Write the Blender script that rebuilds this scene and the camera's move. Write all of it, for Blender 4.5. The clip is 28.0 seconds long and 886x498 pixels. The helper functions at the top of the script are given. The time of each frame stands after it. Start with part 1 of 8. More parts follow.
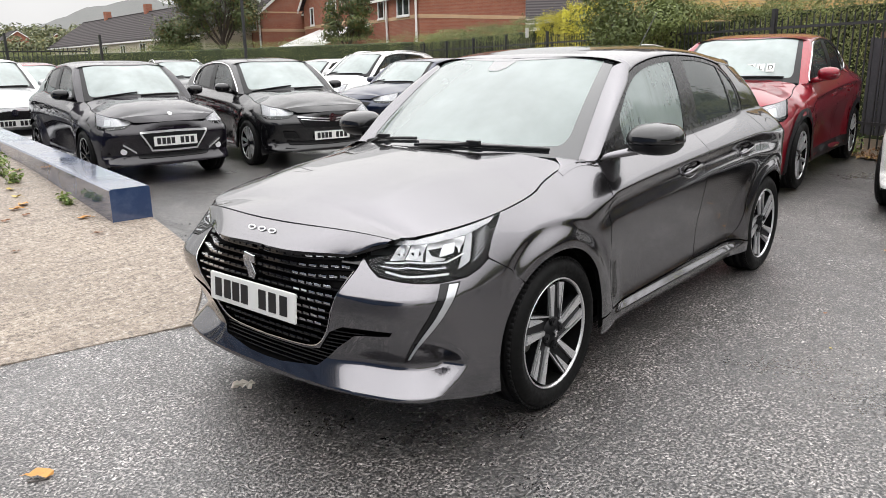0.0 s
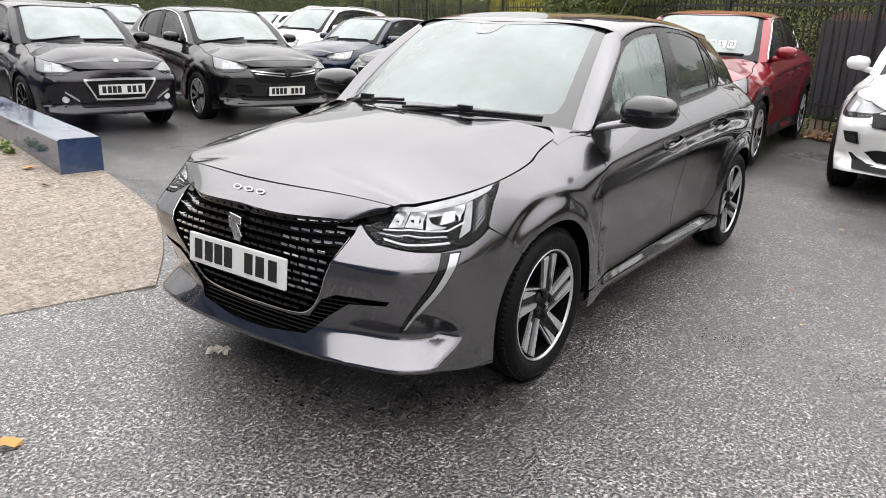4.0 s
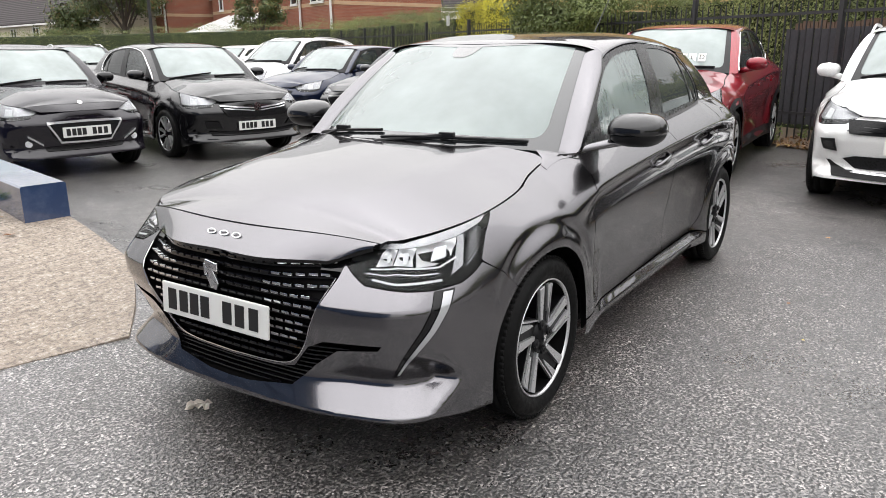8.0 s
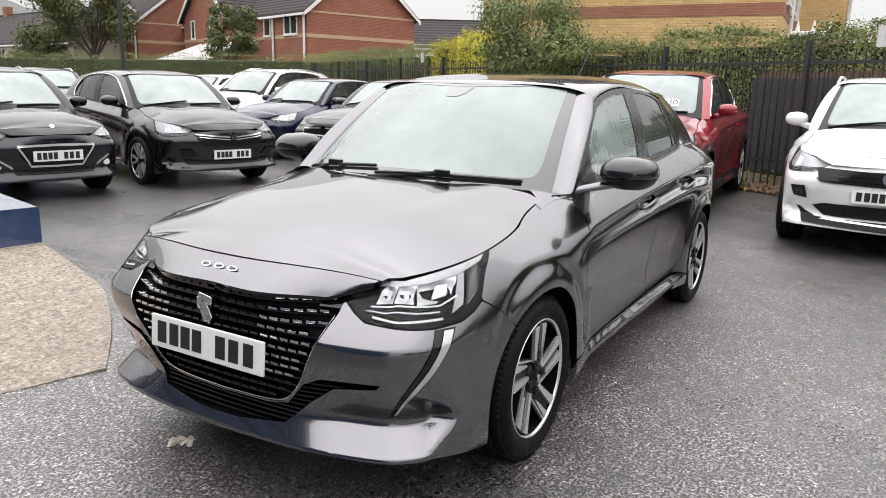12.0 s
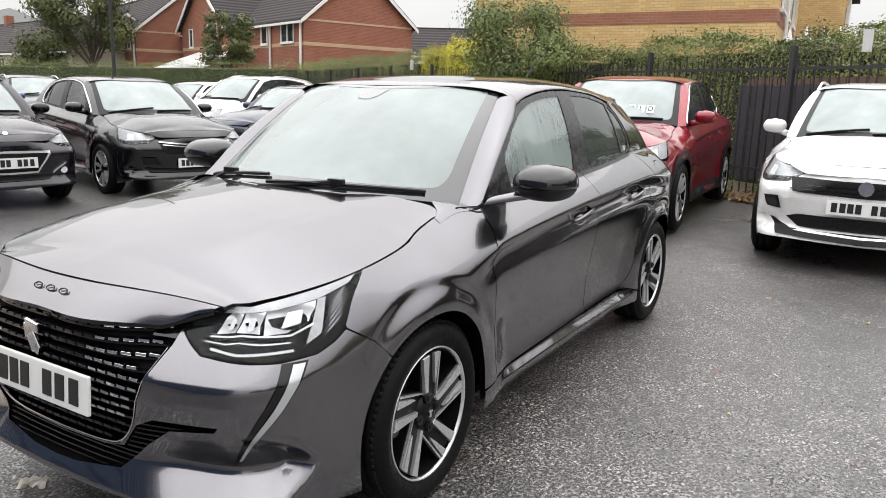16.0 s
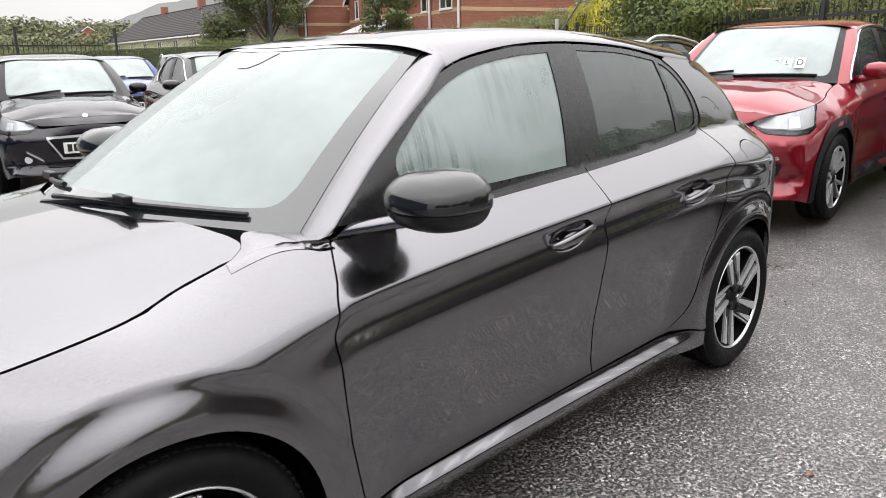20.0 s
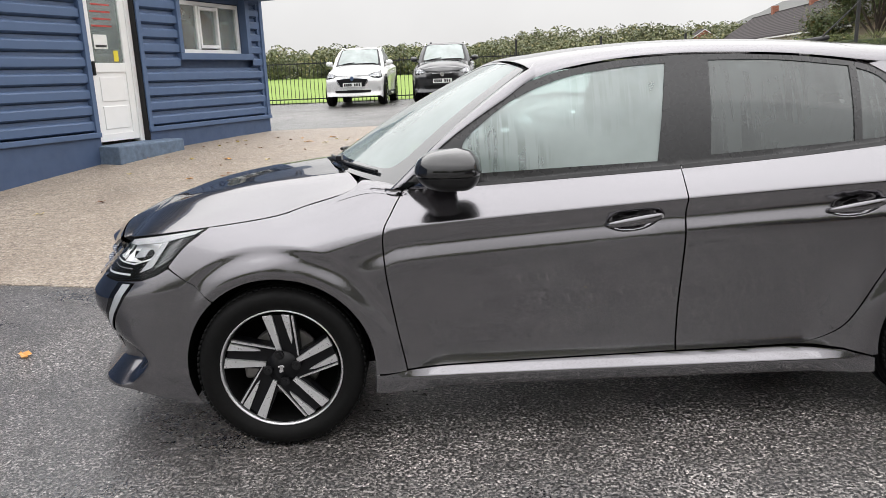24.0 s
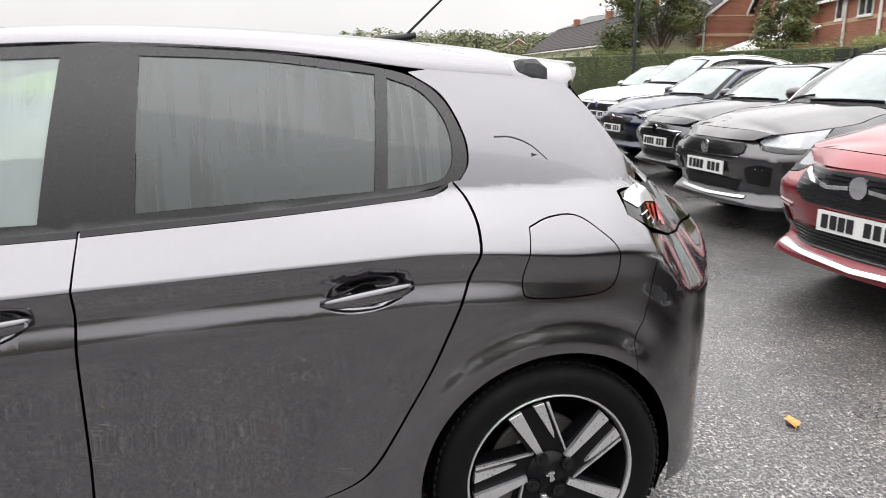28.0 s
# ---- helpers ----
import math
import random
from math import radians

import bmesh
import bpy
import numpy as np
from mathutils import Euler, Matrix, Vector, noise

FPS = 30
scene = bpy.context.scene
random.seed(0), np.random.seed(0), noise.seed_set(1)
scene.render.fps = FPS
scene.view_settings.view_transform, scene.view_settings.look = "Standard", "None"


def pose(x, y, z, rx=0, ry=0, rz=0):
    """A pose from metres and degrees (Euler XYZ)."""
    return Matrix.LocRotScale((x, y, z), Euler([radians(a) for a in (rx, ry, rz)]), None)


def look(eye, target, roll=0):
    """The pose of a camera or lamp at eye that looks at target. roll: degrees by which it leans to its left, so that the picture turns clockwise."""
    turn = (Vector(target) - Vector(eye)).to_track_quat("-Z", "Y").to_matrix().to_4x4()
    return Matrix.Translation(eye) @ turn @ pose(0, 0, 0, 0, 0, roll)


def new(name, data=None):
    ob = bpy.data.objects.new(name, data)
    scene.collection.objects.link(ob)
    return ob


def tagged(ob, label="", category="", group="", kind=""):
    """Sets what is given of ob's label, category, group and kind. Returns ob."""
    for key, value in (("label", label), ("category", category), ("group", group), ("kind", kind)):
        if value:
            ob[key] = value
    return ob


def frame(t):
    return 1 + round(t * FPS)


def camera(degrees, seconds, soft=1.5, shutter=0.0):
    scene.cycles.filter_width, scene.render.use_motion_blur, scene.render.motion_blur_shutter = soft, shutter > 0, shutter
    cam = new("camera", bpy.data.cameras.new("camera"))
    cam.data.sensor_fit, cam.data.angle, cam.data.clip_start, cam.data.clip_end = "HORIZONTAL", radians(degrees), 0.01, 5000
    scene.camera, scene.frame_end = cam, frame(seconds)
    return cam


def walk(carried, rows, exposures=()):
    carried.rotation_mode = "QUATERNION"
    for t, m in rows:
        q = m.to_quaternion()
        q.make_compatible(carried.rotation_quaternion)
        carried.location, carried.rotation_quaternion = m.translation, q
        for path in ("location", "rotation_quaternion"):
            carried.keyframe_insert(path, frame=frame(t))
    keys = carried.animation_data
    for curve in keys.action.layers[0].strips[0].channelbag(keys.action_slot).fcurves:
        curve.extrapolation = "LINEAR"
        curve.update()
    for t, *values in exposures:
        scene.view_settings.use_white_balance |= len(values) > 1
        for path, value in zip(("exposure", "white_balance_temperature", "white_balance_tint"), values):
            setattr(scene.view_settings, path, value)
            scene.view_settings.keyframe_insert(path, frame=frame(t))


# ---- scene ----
cam = camera(61.8, 28.0, soft=0.85, shutter=0.15)
PATH = [
    (0, (-3.67, -2.28, 1.364), (-2.191, -1.026, 0.874), -1.0),
    (0.5, (-3.669, -2.286, 1.356), (-2.193, -1.031, 0.859), -0.7),
    (1, (-3.665, -2.295, 1.35), (-2.186, -1.049, 0.839), -0.3),
    (1.5, (-3.683, -2.258, 1.35), (-2.195, -1.033, 0.815), 0.1),
    (2, (-3.736, -2.171, 1.358), (-2.233, -0.976, 0.798), 0.5),
    (2.5, (-3.763, -2.102, 1.355), (-2.239, -0.943, 0.78), 1.1),
    (3, (-3.753, -2.074, 1.357), (-2.21, -0.944, 0.775), 1.5),
    (3.5, (-3.728, -2.07, 1.356), (-2.172, -0.959, 0.77), 1.9),
    (5.5, (-3.747, -2.056, 1.356), (-2.187, -0.943, 0.784), 2.4),
    (6, (-3.749, -2.078, 1.359), (-2.175, -0.977, 0.801), 2.3),
    (6.5, (-3.757, -2.076, 1.363), (-2.172, -0.985, 0.816), 1.9),
    (7, (-3.75, -2.047, 1.358), (-2.16, -0.958, 0.82), 1.0),
    (7.5, (-3.682, -2.012, 1.362), (-2.089, -0.926, 0.83), 0.1),
    (8, (-3.631, -1.942, 1.354), (-2.023, -0.873, 0.833), -0.5),
    (8.5, (-3.677, -1.87, 1.365), (-2.04, -0.843, 0.853), -0.4),
    (9, (-3.699, -1.837, 1.358), (-2.046, -0.826, 0.862), 0.0),
    (9.5, (-3.689, -1.848, 1.366), (-2.026, -0.846, 0.888), 0.6),
    (10, (-3.679, -1.843, 1.363), (-2.012, -0.84, 0.898), 1.0),
    (10.5, (-3.672, -1.834, 1.359), (-2.004, -0.829, 0.905), 1.3),
    (11, (-3.67, -1.84, 1.363), (-2.0, -0.836, 0.916), 1.4),
    (11.5, (-3.674, -1.836, 1.362), (-2.0, -0.833, 0.922), 1.5),
    (12, (-3.681, -1.84, 1.364), (-2.005, -0.838, 0.933), 1.5),
    (12.5, (-3.685, -1.848, 1.368), (-2.006, -0.847, 0.946), 1.4),
    (14.5, (-3.684, -1.852, 1.368), (-1.988, -0.867, 0.974), 0.7),
    (15, (-3.6, -1.911, 1.362), (-1.904, -0.927, 0.968), 0.8),
    (15.5, (-3.415, -2.024, 1.366), (-1.726, -1.029, 0.971), 1.0),
    (16, (-3.211, -2.034, 1.343), (-1.537, -1.019, 0.934), 1.5),
    (16.5, (-3.031, -2.098, 1.364), (-1.406, -1.011, 0.943), 1.8),
    (17, (-2.921, -2.214, 1.36), (-1.391, -1.002, 0.924), 1.4),
    (17.5, (-2.852, -2.284, 1.358), (-1.39, -0.997, 0.902), 1.0),
    (18, (-2.816, -2.291, 1.347), (-1.392, -0.97, 0.872), 0.3),
    (18.5, (-2.678, -2.226, 1.338), (-1.256, -0.91, 0.841), -0.3),
    (19, (-2.389, -2.092, 1.357), (-0.941, -0.815, 0.839), 0.2),
    (19.4, (-2.173, -2.089, 1.336), (-0.753, -0.771, 0.836), -0.6),
    (20, (-1.783, -2.08, 1.336), (-0.414, -0.711, 0.836), -1.0),
    (20.4, (-1.489, -2.075, 1.328), (-0.251, -0.587, 0.824), 0.1),
    (21, (-1.268, -2.22, 1.304), (-0.796, -0.353, 0.766), -0.9),
    (21.3, (-1.245, -2.355, 1.287), (-0.974, -0.458, 0.716), -0.6),
    (21.6, (-1.164, -2.501, 1.309), (-1.026, -0.595, 0.717), -1.4),
    (22, (-0.999, -2.679, 1.319), (-0.92, -0.759, 0.765), -2.3),
    (22.3, (-0.888, -2.838, 1.323), (-0.817, -0.907, 0.804), -2.7),
    (22.5, (-0.852, -2.913, 1.328), (-0.784, -0.98, 0.819), -2.8),
    (24.5, (-0.683, -3.457, 1.336), (-0.663, -1.505, 0.901), -2.1),
    (25, (-0.743, -3.471, 1.339), (-0.639, -1.516, 0.927), -2.6),
    (25.5, (-0.65, -3.423, 1.344), (-0.361, -1.485, 0.944), -3.0),
    (26, (-0.444, -3.267, 1.331), (0.024, -1.363, 0.932), -3.7),
    (26.5, (-0.254, -3.108, 1.311), (0.358, -1.251, 0.895), -4.2),
    (27, (0.004, -2.879, 1.341), (0.732, -1.069, 0.901), -4.0),
    (27.5, (0.3, -2.699, 1.347), (0.995, -0.878, 0.9), -3.1),
    (28, (0.576, -2.415, 1.317), (1.057, -0.53, 0.853), 0.1),
]
walk(cam, [(t, look(eye, target, roll)) for t, eye, target, roll in PATH], ((0, 0.56), (18.5, 0.56), (20, 0.68), (22, 0.60), (25, 0.56), (26.5, 0.60), (28, 0.70)))

# ---- world and light: a bright overcast sky ----
world = bpy.data.worlds.new("overcast")
scene.world = world
world.use_nodes = True
wn = world.node_tree.nodes
wl = world.node_tree.links
sky = wn.new("ShaderNodeTexSky")
sky.sky_type = "NISHITA"
sky.sun_disc = False
sky.sun_elevation, sky.sun_rotation = radians(74), radians(35)
sky.air_density, sky.dust_density, sky.ozone_density = 1.0, 3.0, 1.0
grey = wn.new("ShaderNodeHueSaturation")
grey.inputs["Saturation"].default_value = 0.08
wl.new(sky.outputs[0], grey.inputs["Color"])
# a closed cloud deck: brighter overhead than at the horizon, a little uneven
where = wn.new("ShaderNodeTexCoord")
split = wn.new("ShaderNodeSeparateXYZ")
wl.new(where.outputs["Generated"], split.inputs[0])
deck = wn.new("ShaderNodeValToRGB")
deck.color_ramp.elements[0].position, deck.color_ramp.elements[0].color = 0.0, (4.0, 3.95, 3.93, 1)
deck.color_ramp.elements[1].position, deck.color_ramp.elements[1].color = 0.85, (13.0, 12.9, 13.1, 1)
deck.color_ramp.elements.new(0.24).color = (4.5, 4.45, 4.45, 1)
deck.color_ramp.elements.new(0.50).color = (8.6, 8.5, 8.6, 1)
wl.new(split.outputs[2], deck.inputs[0])
cloud = wn.new("ShaderNodeTexNoise")
cloud.inputs["Scale"].default_value, cloud.inputs["Detail"].default_value = 2.2, 5
wl.new(where.outputs["Generated"], cloud.inputs["Vector"])
uneven = wn.new("ShaderNodeMapRange")
uneven.inputs["From Min"].default_value, uneven.inputs["From Max"].default_value = 0.3, 0.7
uneven.inputs["To Min"].default_value, uneven.inputs["To Max"].default_value = 0.88, 1.10
wl.new(cloud.outputs["Fac"], uneven.inputs["Value"])
shade = wn.new("ShaderNodeMix")
shade.data_type, shade.blend_type = "RGBA", "MULTIPLY"
shade.inputs[0].default_value = 1.0
wl.new(deck.outputs[0], shade.inputs[6])
wl.new(uneven.outputs[0], shade.inputs[7])
veil = wn.new("ShaderNodeMix")
veil.data_type = "RGBA"
veil.inputs[0].default_value = 0.85
wl.new(grey.outputs[0], veil.inputs[6])
wl.new(shade.outputs[2], veil.inputs[7])
wl.new(veil.outputs[2], wn["Background"].inputs["Color"])
wn["Background"].inputs["Strength"].default_value = 0.15
sun_data = bpy.data.lights.new("sun", "SUN")
sun_data.energy, sun_data.angle, sun_data.color = 1.0, radians(120), (1.0, 0.97, 0.94)
sun = new("sun", sun_data)
sun.matrix_world = look((0, 0, 0), (-0.15, -0.22, -0.96))

# ---- materials ----
MATS = {}


class Mat:
    """A node material with short helpers."""

    def __init__(self, name, base=(0.5, 0.5, 0.5), rough=0.5, metal=0.0, **more):
        self.mat = bpy.data.materials.new(name)
        self.mat.use_nodes = True
        self.t = self.mat.node_tree
        self.n, self.l = self.t.nodes, self.t.links
        self.b = self.n["Principled BSDF"]
        self.set("Base Color", (*base, 1))
        self.set("Roughness", rough)
        self.set("Metallic", metal)
        for key, value in more.items():
            self.set(key.replace("_", " "), value)
        MATS[name] = self.mat

    def set(self, key, value):
        self.b.inputs[key].default_value = value

    def coord(self, scale=1.0, kind="Object"):
        tc = self.n.new("ShaderNodeTexCoord")
        mp = self.n.new("ShaderNodeMapping")
        mp.inputs["Scale"].default_value = scale if isinstance(scale, tuple) else (scale,) * 3
        self.l.new(tc.outputs[kind], mp.inputs[0])
        return mp.outputs[0]

    def noise(self, scale, detail=4.0, rough=0.55, co=None):
        nd = self.n.new("ShaderNodeTexNoise")
        nd.inputs["Scale"].default_value, nd.inputs["Detail"].default_value, nd.inputs["Roughness"].default_value = scale, detail, rough
        self.l.new(co or self.coord(), nd.inputs["Vector"])
        return nd.outputs["Fac"]

    def voronoi(self, scale, co=None, out="Color", feature="F1"):
        nd = self.n.new("ShaderNodeTexVoronoi")
        nd.feature = feature
        nd.inputs["Scale"].default_value = scale
        self.l.new(co or self.coord(), nd.inputs["Vector"])
        return nd.outputs[out]

    def ramp(self, fac, *stops):
        nd = self.n.new("ShaderNodeValToRGB")
        el = nd.color_ramp.elements
        while len(el) < len(stops):
            el.new(0.5)
        for e, (p, c) in zip(el, stops):
            e.position = p
            e.color = (*c, 1) if isinstance(c, tuple) else (c, c, c, 1)
        self.l.new(fac, nd.inputs[0])
        return nd.outputs[0]

    def mix(self, fac, a, b, mode="MIX"):
        nd = self.n.new("ShaderNodeMix")
        nd.data_type, nd.blend_type = "RGBA", mode
        for i, v in ((0, fac), (6, a), (7, b)):
            if isinstance(v, (int, float)):
                nd.inputs[i].default_value = v if i == 0 else (v, v, v, 1)
            elif isinstance(v, tuple):
                nd.inputs[i].default_value = (*v, 1)
            else:
                self.l.new(v, nd.inputs[i])
        return nd.outputs[2]

    def math(self, op, a, b=0.0):
        nd = self.n.new("ShaderNodeMath")
        nd.operation = op
        for i, v in ((0, a), (1, b)):
            if isinstance(v, (int, float)):
                nd.inputs[i].default_value = v
            else:
                self.l.new(v, nd.inputs[i])
        return nd.outputs[0]

    def rand(self):
        return self.n.new("ShaderNodeObjectInfo").outputs["Random"]

    def island(self):
        return self.n.new("ShaderNodeNewGeometry").outputs["Random Per Island"]

    def link(self, out, key):
        self.l.new(out, self.b.inputs[key])
        return self

    def bump(self, height, strength=0.3, distance=0.01, then=None):
        nd = self.n.new("ShaderNodeBump")
        nd.inputs["Strength"].default_value, nd.inputs["Distance"].default_value = strength, distance
        self.l.new(height, nd.inputs["Height"])
        if then is not None:
            self.l.new(then, nd.inputs["Normal"])
        self.l.new(nd.outputs[0], self.b.inputs["Normal"])
        return nd.outputs[0]


def plain(name, base, rough=0.5, metal=0.0, grain=0.0, scale=8.0, bump=0.0, **more):
    """A material with a little uneven colour and roughness."""
    m = Mat(name, base, rough, metal, **more)
    if grain:
        f = m.noise(scale, 6)
        m.link(m.mix(f, tuple(c * (1 - grain) for c in base), tuple(min(1, c * (1 + grain)) for c in base)), "Base Color")
        m.link(m.ramp(m.noise(scale * 2.3, 5), (0.3, max(0.02, rough * 0.8)), (0.7, min(1, rough * 1.2))), "Roughness")
        if bump:
            m.bump(m.noise(scale * 6, 5), bump, 0.004)
    return m.mat


plain("black_plastic", (0.010, 0.010, 0.011), 0.55, grain=0.2, scale=30, bump=0.1, Specular_IOR_Level=0.25)
plain("rubber", (0.005, 0.005, 0.005), 0.6, grain=0.25, scale=25, bump=0.1, Specular_IOR_Level=0.14)
plain("chrome", (0.75, 0.75, 0.76), 0.12, 1.0)
plain("plate_white", (0.80, 0.80, 0.77), 0.35, grain=0.04, scale=20)
plain("plate_ink", (0.012, 0.012, 0.013), 0.45)


def wet_paint(name, base, metal=0.6, rough=0.36, flake=0.25, coat=1.0):
    """Metallic paint under clear coat, with beads of rain."""
    m = Mat(name, base, rough, metal, Coat_Weight=coat, Coat_Roughness=0.02, Coat_IOR=1.6, Specular_IOR_Level=0.1, Specular_Tint=(0.6, 0.6, 0.6, 1))
    fl = m.voronoi(900.0, out="Color")
    sep = m.n.new("ShaderNodeSeparateColor")
    m.l.new(fl, sep.inputs[0])
    m.link(m.mix(sep.outputs[0], tuple(c * (1 - flake) for c in base), tuple(min(1, c * (1 + flake)) for c in base)), "Base Color")
    bead = m.ramp(m.voronoi(75.0, out="Distance"), (0.10, 1.0), (0.22, 0.0))
    bead2 = m.ramp(m.voronoi(170.0, out="Distance"), (0.10, 1.0), (0.24, 0.0))
    where = m.ramp(m.noise(2.2, 3), (0.52, 0.0), (0.66, 1.0))
    h = m.math("MULTIPLY", m.math("MAXIMUM", bead, bead2), where)
    nd = m.n.new("ShaderNodeBump")
    nd.inputs["Strength"].default_value, nd.inputs["Distance"].default_value = 0.22, 0.0012
    m.l.new(h, nd.inputs["Height"])
    m.l.new(nd.outputs[0], m.b.inputs["Coat Normal"])
    return m.mat


def pane(name, tint, mist_glare, mist_glare_scale=(1, 1, 1), runs=0.0, mist_glare_max=0.5, ior=1.8):
    """Window glass: tinted, mirror-bright by its angle, misted where breath and rain have settled, with reflected sky
    brightness painted in.
    """
    m = Mat(name)
    clear = m.n.new("ShaderNodeBsdfTransparent")
    clear.inputs[0].default_value = (*tint, 1)
    gloss = m.n.new("ShaderNodeBsdfGlossy")
    gloss.inputs["Roughness"].default_value = 0.015
    fres = m.n.new("ShaderNodeFresnel")
    fres.inputs[0].default_value = ior
    fog_glare = m.n.new("ShaderNodeBsdfDiffuse")
    fog_glare.inputs[0].default_value = (0.70, 0.82, 0.795, 1)
    co = m.coord(mist_glare_scale)
    f = m.ramp(m.noise(1.6, 5, co=co), (0.30, mist_glare * 0.5), (0.72, mist_glare_max))
    if runs:
        streak = m.ramp(m.noise(9.0, 2, 0.5, m.coord((6.0, 0.05, 0.4))), (0.44, 1.0 - runs), (0.54, 1.0))
        streak = m.mix(m.ramp(m.noise(2.6, 3), (0.45, 0.0), (0.58, 1.0)), 1.0, streak)
        f = m.math("MULTIPLY", f, streak)
    a, b = m.n.new("ShaderNodeMixShader"), m.n.new("ShaderNodeMixShader")
    m.l.new(f, a.inputs[0])
    m.l.new(clear.outputs[0], a.inputs[1])
    m.l.new(fog_glare.outputs[0], a.inputs[2])
    m.l.new(fres.outputs[0], b.inputs[0])
    m.l.new(a.outputs[0], b.inputs[1])
    m.l.new(gloss.outputs[0], b.inputs[2])
    m.l.new(b.outputs[0], m.n["Material Output"].inputs["Surface"])
    return m.mat


wet_paint("paint_grey", (0.160, 0.155, 0.166), 1.0, 0.20, 0.10)
pane("screen_glass", (0.60, 0.72, 0.68), 0.46, mist_glare_max=0.42)
# paleness raised to paint in bright sky seen in and through the glass
pane("side_glass", (0.72, 0.84, 0.815), 0.50, runs=0.25, mist_glare_max=0.42)
pane("privacy_glass", (0.10, 0.11, 0.115), 0.13, runs=0.50, mist_glare_max=0.095)
pane("clear_glass", (0.95, 0.96, 0.96), 0.0, mist_glare_max=0.01, ior=1.30)
plain("satin_black", (0.008, 0.008, 0.009), 0.38, grain=0.15, scale=12, Specular_IOR_Level=0.3)
plain("gloss_black", (0.004, 0.004, 0.005), 0.08)
# near-black colour that stands in for shade inside hollow parts
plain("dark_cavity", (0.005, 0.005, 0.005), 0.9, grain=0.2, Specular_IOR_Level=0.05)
plain("machined_alloy", (0.66, 0.66, 0.67), 0.32, 0.75, grain=0.05, scale=60)
plain("lamp_silver", (0.88, 0.88, 0.89), 0.28, 0.35)
plain("lamp_case", (0.006, 0.006, 0.007), 0.35, Specular_IOR_Level=0.2)
plain("wheel_black", (0.005, 0.005, 0.006), 0.35, grain=0.2, scale=30, Specular_IOR_Level=0.18)
plain("lamp_white", (0.80, 0.81, 0.82), 0.2)
plain("lamp_red", (0.45, 0.01, 0.015), 0.12, Coat_Weight=1.0)
plain("seat_cloth", (0.035, 0.036, 0.038), 0.85, grain=0.3, scale=40, bump=0.2)
plain("dash_plastic", (0.03, 0.03, 0.032), 0.6, grain=0.2, scale=20)
plain("brake_iron", (0.25, 0.24, 0.23), 0.5, 0.8, grain=0.3, scale=30)

plain("trim_satin", (0.020, 0.020, 0.021), 0.28, grain=0.15, scale=12)
wet_paint("mirror_cap", (0.008, 0.008, 0.009), 0.0, 0.3)
plain("screen_border", (0.022, 0.024, 0.026), 0.06, grain=0.1, Coat_Weight=1.0, Coat_Roughness=0.02, Coat_IOR=1.7)
plain("lamp_tube", (0.62, 0.63, 0.65), 0.22, 0.6)
plain("lamp_bowl", (0.60, 0.60, 0.62), 0.22, 0.40, grain=0.35, scale=34, bump=0.8)
# ---- mesh tools ----
def mesh_from(name, bm, material=None, smooth=False):
    me = bpy.data.meshes.new(name)
    bm.to_mesh(me)
    bm.free()
    for mt in material if isinstance(material, (list, tuple)) else [material]:
        if mt is not None:
            me.materials.append(MATS[mt] if isinstance(mt, str) else mt)
    if smooth:
        me.polygons.foreach_set("use_smooth", [True] * len(me.polygons))
    return me


def part(name, bm, material, parent=None, label="", smooth=False):
    """One mesh object, under a thing or a part if one is given."""
    ob = new(name, mesh_from(name, bm, material, smooth) if isinstance(bm, bmesh.types.BMesh) else bm)
    if parent is not None:
        ob.parent = parent
    if label:
        tagged(ob, label)
    return ob


def thing(name, label, category, m=None, group="", kind=""):
    ob = new(name)
    if m is not None:
        ob.matrix_world = m
    return tagged(ob, label, category, group, kind)


def box(bm, x0, x1, y0, y1, z0, z1, bevel=0.0, m=None):
    """An upright box between the given limits, with worn edges."""
    r = bmesh.ops.create_cube(bm, size=1.0)
    vs = r["verts"]
    bmesh.ops.scale(bm, vec=(x1 - x0, y1 - y0, z1 - z0), verts=vs)
    bmesh.ops.translate(bm, vec=((x0 + x1) / 2, (y0 + y1) / 2, (z0 + z1) / 2), verts=vs)
    if m is not None:
        bmesh.ops.transform(bm, matrix=m, verts=vs)
    if bevel:
        es = list({e for v in vs for e in v.link_edges})
        bmesh.ops.bevel(bm, geom=es, offset=bevel, segments=2, affect="EDGES", profile=0.5)
    return bm


def boxed(*args, **kw):
    return box(bmesh.new(), *args, **kw)


def cyl(bm, p, q, r0, r1=None, seg=12, caps=True):
    """A round bar from p to q."""
    p, q = Vector(p), Vector(q)
    d = q - p
    m = Matrix.Translation((p + q) / 2) @ d.to_track_quat("Z", "Y").to_matrix().to_4x4()
    bmesh.ops.create_cone(bm, cap_ends=caps, segments=seg, radius1=r0, radius2=r0 if r1 is None else r1, depth=d.length, matrix=m)
    return bm


def tube(bm, pts, r0, r1=None, seg=7):
    """One round bar swept along a line of points."""
    pts = [Vector(p) for p in pts]
    rings = []
    for i, p in enumerate(pts):
        d = (pts[min(i + 1, len(pts) - 1)] - pts[max(i - 1, 0)]).normalized()
        q = d.to_track_quat("Z", "Y")
        r = r0 + ((r0 if r1 is None else r1) - r0) * i / max(1, len(pts) - 1)
        rings.append([bm.verts.new(p + q @ Vector((r * math.cos(2 * math.pi * k / seg), r * math.sin(2 * math.pi * k / seg), 0))) for k in range(seg)])
    for a, b in zip(rings, rings[1:]):
        for k in range(seg):
            bm.faces.new((a[k], a[(k + 1) % seg], b[(k + 1) % seg], b[k]))
    bm.faces.new(rings[0][::-1])
    bm.faces.new(rings[-1])
    return bm


